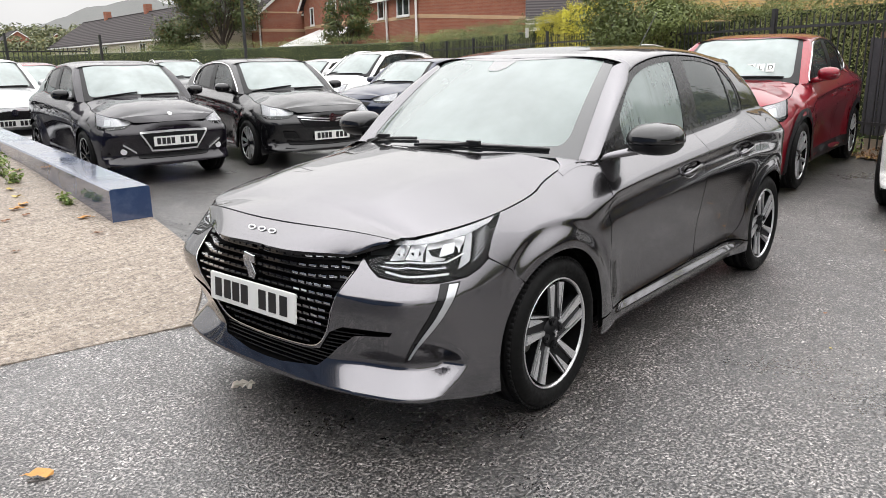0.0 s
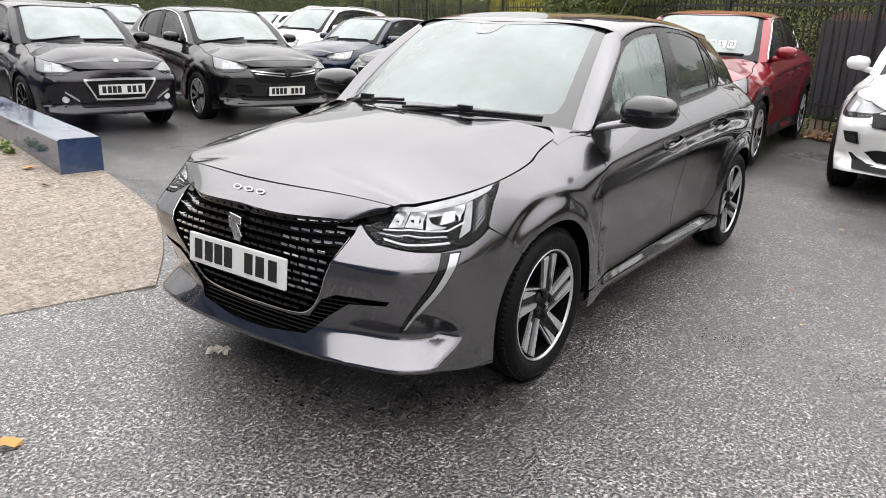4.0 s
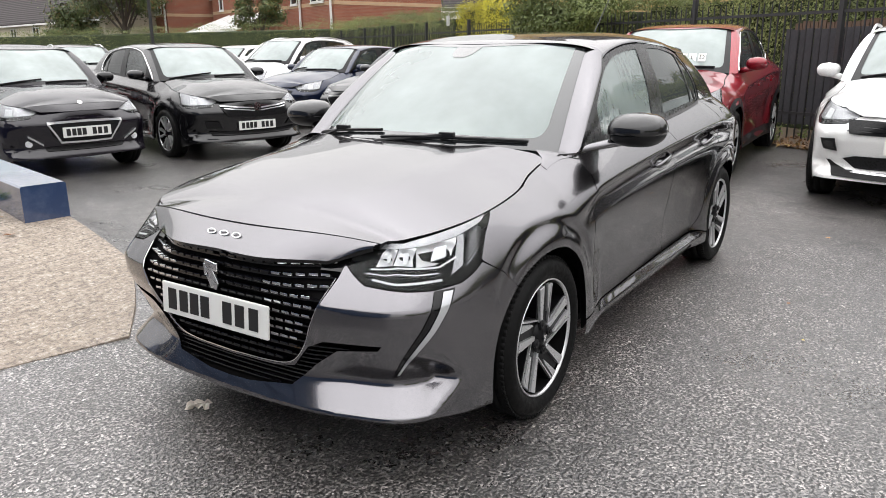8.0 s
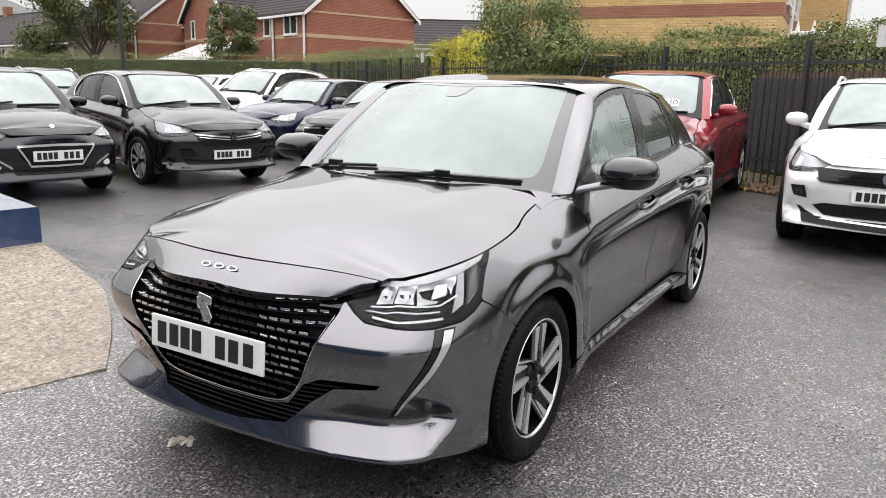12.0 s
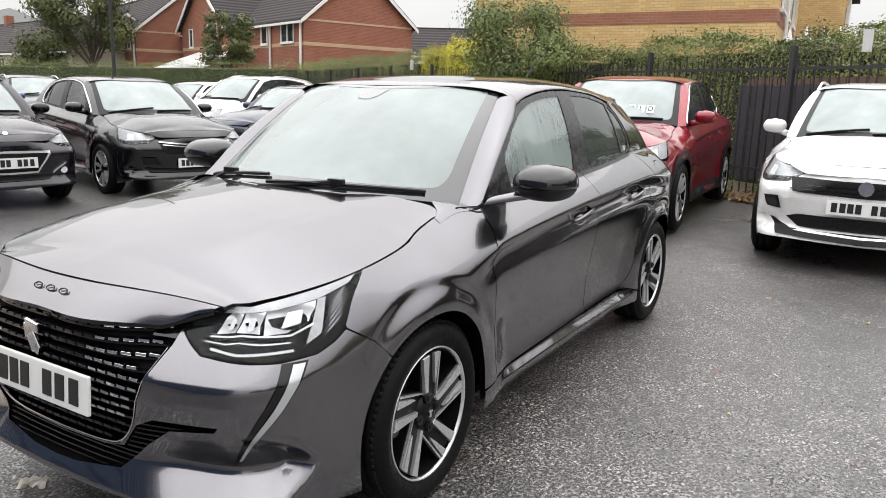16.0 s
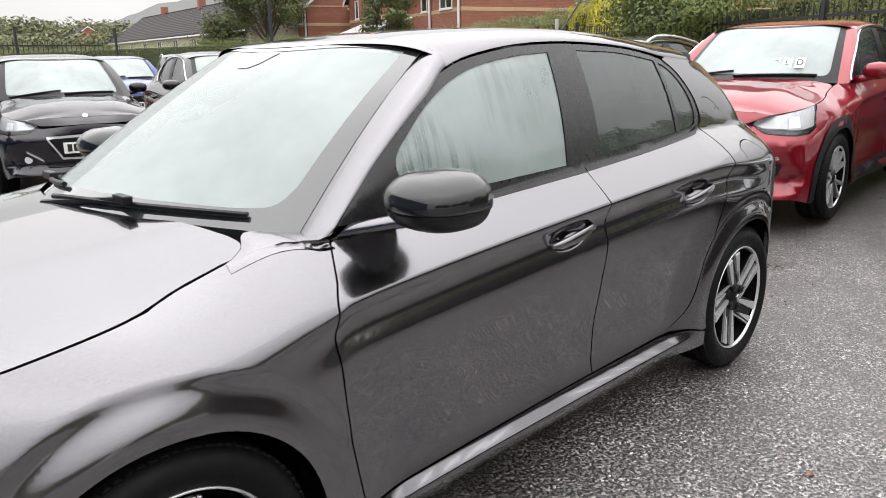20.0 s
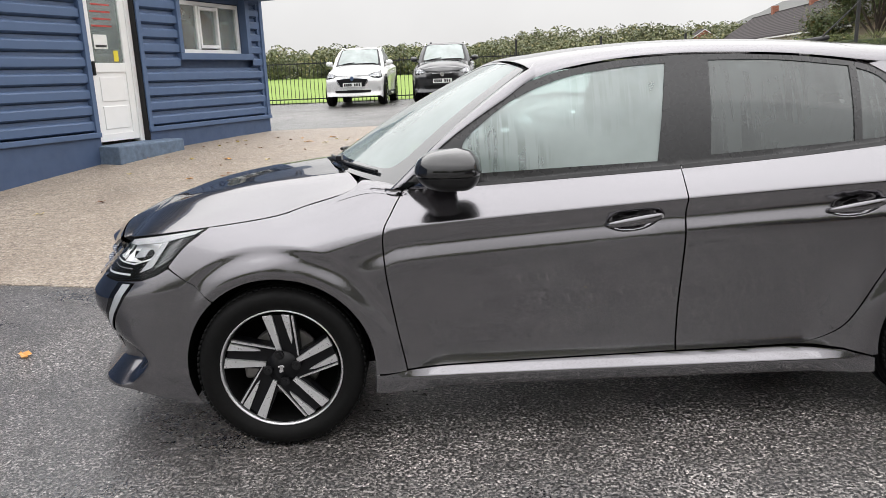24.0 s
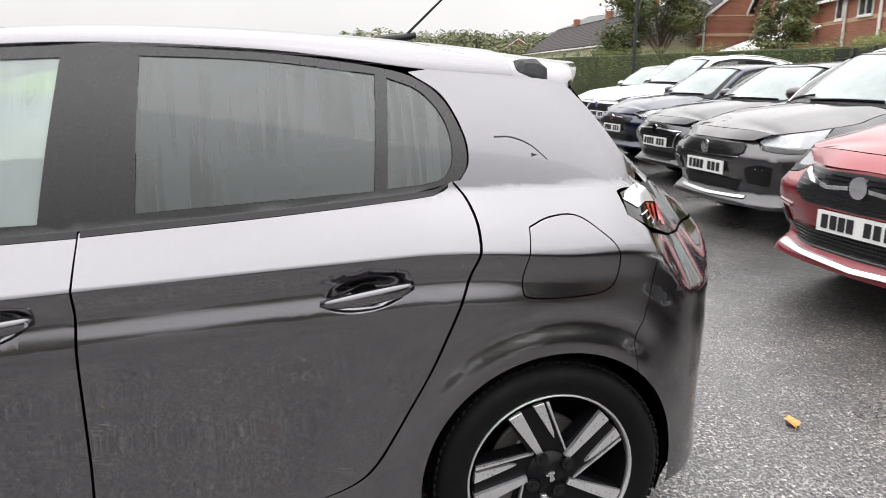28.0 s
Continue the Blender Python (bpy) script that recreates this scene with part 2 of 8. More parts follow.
def grid_mesh(bm, nu, nv, fn):
    """A sheet of nu x nv cells through fn(u, v) with u, v in 0..1."""
    vs = [[bm.verts.new(fn(i / nu, j / nv)) for j in range(nv + 1)] for i in range(nu + 1)]
    for i in range(nu):
        for j in range(nv):
            bm.faces.new((vs[i][j], vs[i + 1][j], vs[i + 1][j + 1], vs[i][j + 1]))
    return vs


def sm(a, b, x):
    t = min(1.0, max(0.0, (x - a) / (b - a)))
    return t * t * (3 - 2 * t)


def lin(x, xs, ys):
    return float(np.interp(x, xs, ys))


# ---- ground: the asphalt lot is flat, a concrete apron rises to the office ----
FENCE_A, FENCE_D = Vector((7.4, -1.5, 0)), Vector((0.52, 0.854, 0))


def edge_x(y):
    """The lot's side of the apron and of the kerb beam."""
    return lin(y, [-40, 1.23, 1.7, 2.27, 2.72, 3.3, 15.0, 40], [-1.65, -1.65, -1.33, -1.0, -0.88, -0.74, 1.0, 4.7])


def ramp_height(x, y):
    s = (x + 1.65) * 0.24 + (y - 1.23) * 0.97
    if s <= 0:
        return 0.0
    return 0.085 * s if s < 4 else 0.34 + 0.085 * (1 - math.exp(-(s - 4) / 1.3)) * 1.3 + 0.010 * (s - 4)


def ground_z(x, y):
    h = ramp_height(x, y)
    return h * sm(0.35, -0.05, x - edge_x(y)) if y > 1.0 else 0.0


# asphalt: dark binder with painted shade and rain film in the hollows, pale worn stones
m = Mat("asphalt", (0.05, 0.05, 0.052), 0.4)
cell = m.n.new("ShaderNodeSeparateColor")
m.l.new(m.voronoi(120.0, out="Color"), cell.inputs[0])
coarse = m.n.new("ShaderNodeSeparateColor")
m.l.new(m.voronoi(55.0, out="Color"), coarse.inputs[0])
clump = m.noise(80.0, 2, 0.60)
grit = m.ramp(cell.outputs[0], (0.10, (0.055, 0.052, 0.052)), (0.50, (0.140, 0.133, 0.130)), (0.85, (0.25, 0.238, 0.231)), (1.0, (0.40, 0.382, 0.368)))
grit = m.mix(1.0, grit, m.ramp(coarse.outputs[1], (0.15, 0.70), (0.7, 1.0), (1.0, 1.6)), "MULTIPLY")
hollow_shade = m.ramp(clump, (0.465, 0.0), (0.500, 1.0))
worn = m.noise(0.45, 4, 0.6)
tone = m.mix(1.0, m.ramp(worn, (0.32, (0.50, 0.485, 0.48)), (0.66, (1.45, 1.42, 1.39))), m.ramp(m.noise(3.1, 5, 0.7), (0.34, 0.70), (0.66, 1.30)), "MULTIPLY")
oil = m.ramp(m.noise(1.7, 3, 0.5, m.coord((1.0, 1.3, 1.0))), (0.66, 1.0), (0.74, 0.45))
base = m.mix(1.0, m.mix(1.0, grit, tone, "MULTIPLY"), oil, "MULTIPLY")
# hollows go near black: binder colour plus painted shade between the stones
m.link(m.mix(hollow_shade, (0.007, 0.007, 0.0072), base), "Base Color")
film = m.math("ADD", m.noise(0.8, 5, 0.65), m.math("MULTIPLY", m.noise(35.0, 3), 0.30))
m.link(m.ramp(film, (0.50, 0.25), (0.80, 0.5)), "Roughness")
m.set("Specular IOR Level", 0.7)
m.set("Coat IOR", 1.8)
m.link(m.math("MULTIPLY", m.ramp(film, (0.55, 0.9), (0.85, 0.45)), m.ramp(clump, (0.44, 0.15), (0.50, 1.0))), "Coat Weight")
m.set("Coat Roughness", 0.14)
h = m.math("ADD", m.math("MULTIPLY", clump, 0.9), m.math("MULTIPLY", cell.outputs[0], 0.35))
m.bump(h, 0.9, 0.009)
soft_n = m.n.new("ShaderNodeBump")
soft_n.inputs["Strength"].default_value, soft_n.inputs["Distance"].default_value = 0.70, 0.009
m.l.new(m.math("ADD", clump, m.math("MULTIPLY", coarse.outputs[0], 0.22)), soft_n.inputs["Height"])
m.l.new(soft_n.outputs[0], m.b.inputs["Coat Normal"])
# concrete: scored across the slope, pitted and stained
m = Mat("concrete", (0.42, 0.36, 0.30), 0.75)


def scored(mat, sx, sy, scale, detail=5):
    turn = mat.n.new("ShaderNodeMapping")
    turn.inputs["Rotation"].default_value = (0, 0, radians(14))
    turn.inputs["Scale"].default_value = (sx, sy, 1.0)
    tcn = mat.n.new("ShaderNodeTexCoord")
    mat.l.new(tcn.outputs["Object"], turn.inputs[0])
    return mat.noise(scale, detail, 0.65, turn.outputs[0])


lines = scored(m, 1.0, 14.0, 2.4)
scratch = scored(m, 0.5, 26.0, 1.5, 3)
stain = m.noise(0.9, 6, 0.65)
fine = m.noise(42.0, 5, 0.74)
pits = m.voronoi(30.0, out="Distance")
base = m.ramp(stain, (0.3, (0.225, 0.175, 0.128)), (0.7, (0.41, 0.345, 0.278)))
base = m.mix(m.ramp(lines, (0.38, 0.75), (0.52, 0.0)), base, (0.24, 0.195, 0.16))
base = m.mix(m.ramp(scratch, (0.33, 0.6), (0.37, 0.0)), base, (0.10, 0.085, 0.072))
base = m.mix(m.ramp(fine, (0.40, 0.9), (0.48, 0.0)), base, (0.12, 0.10, 0.085))
base = m.mix(m.ramp(fine, (0.54, 0.0), (0.66, 0.6)), base, (0.66, 0.61, 0.56))
stones = m.noise(15.0, 4, 0.75)
base = m.mix(m.ramp(stones, (0.38, 0.38), (0.50, 0.0)), base, (0.13, 0.105, 0.080))
base = m.mix(m.ramp(stones, (0.56, 0.0), (0.70, 0.25)), base, (0.56, 0.51, 0.44))
base = m.mix(m.ramp(pits, (0.10, 0.85), (0.17, 0.0)), base, (0.07, 0.06, 0.05))
m.link(base, "Base Color")
m.link(m.ramp(stain, (0.3, 0.42), (0.7, 0.75)), "Roughness")
m.bump(m.math("ADD", m.math("ADD", lines, m.math("MULTIPLY", scratch, 0.6)), m.math("MULTIPLY", fine, 0.8)), 0.9, 0.012)
m = Mat("blue_beam", (0.045, 0.085, 0.20), 0.45, Coat_Weight=1.0, Coat_Roughness=0.06, Coat_IOR=1.6)
f = m.noise(6.0, 6, 0.65)
m.link(m.mix(m.ramp(f, (0.40, 0.0), (0.72, 1.0)), (0.024, 0.048, 0.120), (0.055, 0.085, 0.165)), "Base Color")
m.link(m.ramp(m.noise(3.0, 4), (0.35, 0.08), (0.7, 0.35)), "Roughness")
m.bump(m.noise(30, 4), 0.15, 0.004)
m = Mat("grass", (0.16, 0.30, 0.04), 0.9)
m.link(m.mix(m.noise(0.8, 6), (0.135, 0.220, 0.028), (0.215, 0.300, 0.050)), "Base Color")
plain("soil", (0.10, 0.07, 0.045), 0.95, grain=0.4, scale=9, bump=0.5)

bm = bmesh.new()
xs = sorted(set([-900, -400, -150, -80] + list(np.arange(-40, -10, 3)) + list(np.arange(-10, 8, 0.3)) + list(np.arange(8, 60, 4)) + [90, 200, 500, 900]))
ys = sorted(set([-900, -300, -80, -30] + list(np.arange(-14, 0, 2)) + list(np.arange(0, 18, 0.3)) + list(np.arange(18, 60, 3)) + [90, 200, 500, 900]))
vs = [[bm.verts.new((float(x), float(y), ground_z(float(x), float(y)) if abs(x) < 85 and abs(y) < 85 else (0.0 if y < 0 or x > 5 else 1.0))) for y in ys] for x in xs]
for i in range(len(xs) - 1):
    for j in range(len(ys) - 1):
        bm.faces.new((vs[i][j], vs[i + 1][j], vs[i + 1][j + 1], vs[i][j + 1]))
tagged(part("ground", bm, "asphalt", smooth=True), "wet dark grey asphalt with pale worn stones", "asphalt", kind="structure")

# concrete apron, sloping up from a straight near edge
def apron_point(u, v):
    y = 1.22 + 8.6 * v
    xr = edge_x(y) if y > 1.3 else -1.66
    xl = -9.0
    x = xl + (xr - xl) * u
    yy = y + (-1.66 - x) * 0.247 * (1 - v) ** 3
    return x, yy


bm = bmesh.new()
n, k = 60, 44
top = grid_mesh(bm, n, k, lambda u, v: (lambda p: (p[0], p[1], ramp_height(*p) + 0.012 + 0.006 * noise.noise((p[0] * 1.3, p[1] * 1.3, 0))))(apron_point(u, v)))
for i in range(n):
    a, b = top[i][0], top[i + 1][0]
    bm.faces.new((b, a, bm.verts.new((a.co.x, a.co.y - 0.01, -0.05)), bm.verts.new((b.co.x, b.co.y - 0.01, -0.05))))
for j in range(k):
    a, b = top[n][j], top[n][j + 1]
    bm.faces.new((a, bm.verts.new((a.co.x + 0.02, a.co.y, -0.05)), bm.verts.new((b.co.x + 0.02, b.co.y, -0.05)), b))
bmesh.ops.remove_doubles(bm, verts=bm.verts[:], dist=1e-4)
bmesh.ops.recalc_face_normals(bm, faces=bm.faces[:])
tagged(part("concrete_apron", bm, "concrete"), "pale brushed concrete apron sloping up to the office", "concrete", kind="structure")

# green field beyond the far railings
bm = bmesh.new()
grid_mesh(bm, 40, 24, lambda u, v: (lambda x, y: (x, y, 0.62 + 0.012 * max(0, y - 21) + 0.05 * noise.noise((x * 0.1, y * 0.1, 3))))(-60 + 66 * u, 21.2 + 110 * v))
tagged(part("field", bm, "grass", smooth=True), "bright green mown grass field", "grass", kind="structure")
# planted strip along the railings
side = Vector((FENCE_D.y, -FENCE_D.x, 0))
bm = bmesh.new()
grid_mesh(bm, 60, 8, lambda u, v: (lambda p: (p.x, p.y, 0.02 + 0.05 * sm(0, 0.3, v) + 0.03 * noise.noise((p.x * 3, p.y * 3, 1))))(FENCE_A + FENCE_D * (-8 + 50 * u) + side * (-0.55 + 3.2 * v)))
tagged(part("verge", bm, "soil"), "strip of brown soil and fallen leaves along the railings", "soil", kind="structure")

# painted beam along the apron's edge
beam = thing("kerb_beam", "long blue painted steel beam edging the concrete", "beam")
bm = bmesh.new()
rows = []
for i in range(25):
    t = i / 24
    c = Vector((-0.875 + 0.148 * 11.8 * t, 3.29 + 11.8 * t, 0))
    h = 0.180 + 0.0385 * 11.8 * t
    r = Vector((0.99, -0.147, 0))
    w, ht = 0.155, 0.275
    rows.append([bm.verts.new(c + r * a + Vector((0, 0, z))) for a, z in ((-w, -0.05), (-w, h + ht - 0.012), (-w + 0.012, h + ht), (w - 0.012, h + ht), (w, h + ht - 0.012), (w, -0.05))])
for a, b in zip(rows, rows[1:]):
    for q in range(5):
        bm.faces.new((a[q], a[q + 1], b[q + 1], b[q]))
bm.faces.new(rows[0])
bm.faces.new(rows[-1][::-1])
bmesh.ops.recalc_face_normals(bm, faces=bm.faces[:])
part("beam_body", bm, "blue_beam", beam)

# ---- car bodies: a skin wrapped round a plan outline, cut into panels ----
# each station: x, half width, crease height, upper edge height, lean-in there, roundness
STATIONS = [
    (-2.085, 0.00, 0.66, 0.735, 0.02, 2.0), (-2.080, 0.20, 0.655, 0.735, 0.03, 2.0), (-2.065, 0.40, 0.60, 0.735, 0.115, 1.2),
    (-2.030, 0.55, 0.585, 0.755, 0.155, 1.12), (-1.985, 0.66, 0.585, 0.770, 0.16, 1.12), (-1.900, 0.74, 0.585, 0.783, 0.145, 1.15),
    (-1.750, 0.79, 0.60, 0.800, 0.115, 1.35), (-1.550, 0.82, 0.62, 0.825, 0.10, 1.8), (-1.270, 0.855, 0.70, 0.858, 0.155, 1.9),
    (-1.100, 0.853, 0.73, 0.900, 0.180, 1.8), (-0.950, 0.850, 0.775, 0.940, 0.172, 1.55), (-0.870, 0.849, 0.80, 0.945, 0.148, 1.35),
    (-0.790, 0.848, 0.822, 0.935, 0.122, 1.2), (-0.400, 0.843, 0.85, 0.958, 0.108, 1.12), (0.200, 0.845, 0.885, 0.985, 0.108, 1.12),
    (0.800, 0.852, 0.915, 1.025, 0.125, 1.15), (1.000, 0.857, 0.92, 1.040, 0.145, 1.2), (1.270, 0.862, 0.90, 1.040, 0.165, 1.5),
    (1.500, 0.842, 0.88, 1.040, 0.16, 1.6), (1.645, 0.79, 0.77, 1.030, 0.150, 1.0), (1.750, 0.71, 0.76, 1.000, 0.160, 1.0),
    (1.840, 0.59, 0.76, 1.000, 0.17, 1.1), (1.910, 0.45, 0.80, 1.000, 0.18, 1.7), (1.955, 0.25, 0.82, 1.000, 0.17, 1.7), (1.965, 0.0, 0.82, 1.000, 0.17, 1.7),
]


def spline(knots, n):
    """Catmull-Rom through rows of numbers, n steps a span."""
    k = np.array(knots, float)
    ext = np.vstack([2 * k[0] - k[1], k, 2 * k[-1] - k[-2]])
    out = []
    for i in range(1, len(ext) - 2):
        a, b, c, d = ext[i - 1 : i + 3]
        for j in range(n):
            t = j / n
            out.append(0.5 * (2 * b + (c - a) * t + (2 * a - 5 * b + 4 * c - d) * t * t + (3 * b - a - 3 * c + d) * t**3))
    out.append(k[-1])
    return np.array(out)


PLAN = spline(STATIONS, 12)
PLAN[:, 1] = np.maximum(PLAN[:, 1], 0)
SLEN = np.concatenate([[0], np.cumsum(np.hypot(np.diff(PLAN[:, 0]), np.diff(PLAN[:, 1])))])
TX, TY = np.gradient(PLAN[:, 0], SLEN), np.gradient(PLAN[:, 1], SLEN)
MIDDLE = int(np.argmin(abs(PLAN[:, 0] - 0.2)))
FRONT_N = int(np.argmin(abs(SLEN - np.interp(0.74, PLAN[:72, 1], SLEN[:72]))))


def s_x(x):
    """Arc length on the outline from a place along the side."""
    return float(np.interp(x, PLAN[:, 0], SLEN))


def s_y(y):
    """Arc length on the outline from a place across the nose."""
    return float(np.interp(y, PLAN[:72, 1], SLEN[:72]))


def s_yr(y):
    return float(np.interp(-y, -PLAN[-72:, 1], SLEN[-72:]))


GUT_X = [-0.90, -0.80, -0.63, -0.42, -0.30, -0.18, 0.04, 0.3, 0.6, 0.8, 1.0, 1.3, 1.5, 1.7]
GUT_Z = [0.93, 0.975, 1.125, 1.262, 1.313, 1.345, 1.374, 1.382, 1.370, 1.350, 1.325, 1.305, 1.285, 1.26]
GUT_Y = [0.70, 0.715, 0.695, 0.65, 0.62, 0.605, 0.592, 0.587, 0.582, 0.575, 0.562, 0.535, 0.51, 0.48]
_g = spline(list(zip(GUT_X, GUT_Z, GUT_Y)), 8)


def gutter(x):
    return float(np.interp(x, _g[:, 0], _g[:, 1])), float(np.interp(x, _g[:, 0], _g[:, 2]))


SIDE_D = [0.11, 0.05, 0.018, 0.008, 0.034, 0.048, 0.046, 0.022, 0.005, 0.022, 0.0]
CORNER_D = [0.040, 0.022, 0.008, 0.003, 0.0]
NOSE_Z = [0.17, 0.222, 0.236, 0.318, 0.336, 0.40, 0.53, 0.60, 0.66]
NOSE_D = [0.08, 0.006, 0.0, 0.082, 0.085, 0.060, 0.004, 0.0, 0.0]


def hermite(x, xs, ys):
    """A smooth curve through the points, with no overshoot."""
    if x <= xs[0]:
        return ys[0]
    for i in range(len(xs) - 1):
        if x <= xs[i + 1]:
            h = xs[i + 1] - xs[i]
            d = (ys[i + 1] - ys[i]) / h
            m0 = m1 = 0.0
            if i > 0:
                p = (ys[i] - ys[i - 1]) / (xs[i] - xs[i - 1])
                m0 = 2 * p * d / (p + d) if p * d > 0 else 0.0
            if i < len(xs) - 2:
                n = (ys[i + 2] - ys[i + 1]) / (xs[i + 2] - xs[i + 1])
                m1 = 2 * n * d / (n + d) if n * d > 0 else 0.0
            t = (x - xs[i]) / h
            return (2 * t**3 - 3 * t**2 + 1) * ys[i] + (t**3 - 2 * t**2 + t) * h * m0 + (3 * t**2 - 2 * t**3) * ys[i + 1] + (t**3 - t**2) * h * m1
    return ys[-1]


def skin(s, z, inset=0.0):
    """A point of the left flank, nose or tail: arc length round the plan and height."""
    x, y, zs, zt, dt, p = (float(np.interp(s, SLEN, PLAN[:, i])) for i in range(6))
    tx, ty = float(np.interp(s, SLEN, TX)), float(np.interp(s, SLEN, TY))
    h = math.hypot(tx, ty)
    nx, ny = ty / h, -tx / h
    cabin = sm(-0.92, -0.80, x) * sm(1.75, 1.62, x)
    wf = sm(-1.42, -1.62, x)
    if z <= zs:
        side = hermite(z, [0.15, 0.19, 0.235, 0.258, 0.290, 0.36, 0.45, zs - 0.26, zs - 0.13, zs - 0.06, zs], SIDE_D)
        d = min(math.hypot(x + 1.27, z - 0.31), math.hypot(x - 1.27, z - 0.31))
        side *= sm(0.38, 0.62, d) * 0.85 + 0.15
        side *= 1 - 0.85 * sm(1.05, 1.50, x)
        side *= 1 - 0.70 * sm(-0.80, -1.05, x) * sm(0.40, 0.55, z)
        # the splitter's upper face ends at a slanting crease on the corner
        end = -1.765 - 0.75 * max(0.0, 0.335 - z) - 0.05 * sm(0.335, 0.45, z)
        wl = sm(end, end - 0.075 - 0.10 * sm(0.335, 0.45, z), x)
        nose = lin(z, NOSE_Z, NOSE_D) * (0.62 + 0.38 * sm(0.30, 0.52, y)) * wl + hermite(z, [0.15, 0.20, 0.30, 0.45, 0.58], CORNER_D) * (1 - wl)
        off = side * (1 - wf) + nose * wf
    elif z <= zt or cabin == 0:
        off = dt * ((z - zs) / (zt - zs)) ** p
    else:
        gz, gy = gutter(x)
        k = (z - zt) / max(0.02, gz - zt)
        yy = (y - dt) + (gy - (y - dt)) * k + 0.018 * math.sin(math.pi * min(1, max(0, k)))
        off = (y - yy) / max(0.4, abs(ny))
    d = min(math.hypot(x + 1.27, z - 0.31), math.hypot(x - 1.27, z - 0.31))
    ring = sm(0.42, 0.56, z) * sm(-1.64, -1.50, x) * sm(1.56, 1.44, x)
    off += (0.011 * sm(0.470, 0.430, d) - 0.015 * sm(0.434, 0.366, d) + 0.003 * sm(0.366, 0.346, d)) * ring
    off += inset
    return Vector((x + nx * off, -(y + ny * off), z))


CREASE = 0.86


def lift(s):
    zs = float(np.interp(s, SLEN, PLAN[:, 2]))
    return max(-0.15, min(0.1, zs - CREASE))


def level(w):
    return sm(0.42, 0.82, w) * (1 - sm(0.9, 1.3, w))


def from_level(s, w):
    return w + lift(s) * level(w)


def to_level(s, z):
    w = z
    for _ in range(14):
        w += 0.8 * (z - from_level(s, w))
    return w


HOODC = spline([(-2.12, 0.70), (-2.05, 0.755), (-2.0, 0.787), (-1.9, 0.836), (-1.7, 0.902), (-1.5, 0.943), (-1.3, 0.970), (-1.1, 0.990), (-0.9, 1.005)], 8)


def wing_top():
    """The line where bonnet and wings meet: x, half width, height."""
    pts = []
    for y in (0.40, 0.448, 0.48, 0.54, 0.62):
        s = s_y(y)
        pts.append(skin(s, float(np.interp(s, SLEN, PLAN[:, 3]))))
    for x in np.linspace(-1.96, -0.96, 26):
        s = s_x(x)
        pts.append(skin(s, float(np.interp(s, SLEN, PLAN[:, 3]))))
    return sorted((p.x, -p.y, p.z) for p in pts)


WING_TOP = np.array(wing_top())


def hood(x, y):
    zc = float(np.interp(x, HOODC[:, 0], HOODC[:, 1]))
    ye, ze = lin(x, WING_TOP[:, 0], WING_TOP[:, 1]), lin(x, WING_TOP[:, 0], WING_TOP[:, 2])
    front = sm(-1.76, -1.86, x)
    ye, ze = ye + (max(ye, 0.60) - ye) * front, ze + (max(ze, 0.765) - ze) * front
    t = abs(y) / max(ye, 0.4)
    rib = 0.008 * math.exp(-((abs(y) - lin(x, [-2, -1], [0.34, 0.46])) / 0.10) ** 2) * sm(-1.95, -1.6, x)
    return Vector((x, y, zc - (zc - ze) * t ** (2.3 - 0.7 * front) + rib * (1 - sm(0.8, 1.0, t))))


ROOFC = spline([(-0.62, 1.26), (-0.43, 1.376), (-0.25, 1.408), (0.0, 1.432), (0.3, 1.442), (0.7, 1.430), (1.1, 1.402), (1.4, 1.370), (1.7, 1.325)], 8)


def roof(x, k):
    """k from -1 to 1 between the gutters."""
    gz, gy = gutter(x)
    zc = float(np.interp(x, ROOFC[:, 0], ROOFC[:, 1]))
    return Vector((x, gy * k, zc - (zc - gz) * (0.22 * abs(k) ** 2.2 + 0.78 * (1 - math.sqrt(1 - (0.998 * min(1.0, abs(k))) ** 5)) / 0.9)))


def roof_net(x, b):
    """The roof with its net drawn together towards the gutters."""
    return roof(x, math.sin(math.pi / 2 * max(-1.0, min(1.0, b))))


def screen(u, v):
    """The windscreen: u from -1 to 1 across, v from 0 at its foot to 1."""
    hw = 0.655 + (0.535 - 0.655) * v
    y = hw * u
    foot = Vector((-1.135 + 0.30 * u * u, y, 0.985 - 0.045 * u * u))
    xt = -0.435 + 0.14 * u * u
    yt = 0.535 * u
    top = roof(xt, max(-1, min(1, yt / gutter(xt)[1])))
    top.y, top.z = y, top.z - 0.002
    p = foot.lerp(top, v)
    p.z += 0.022 * math.sin(math.pi * v)
    return p


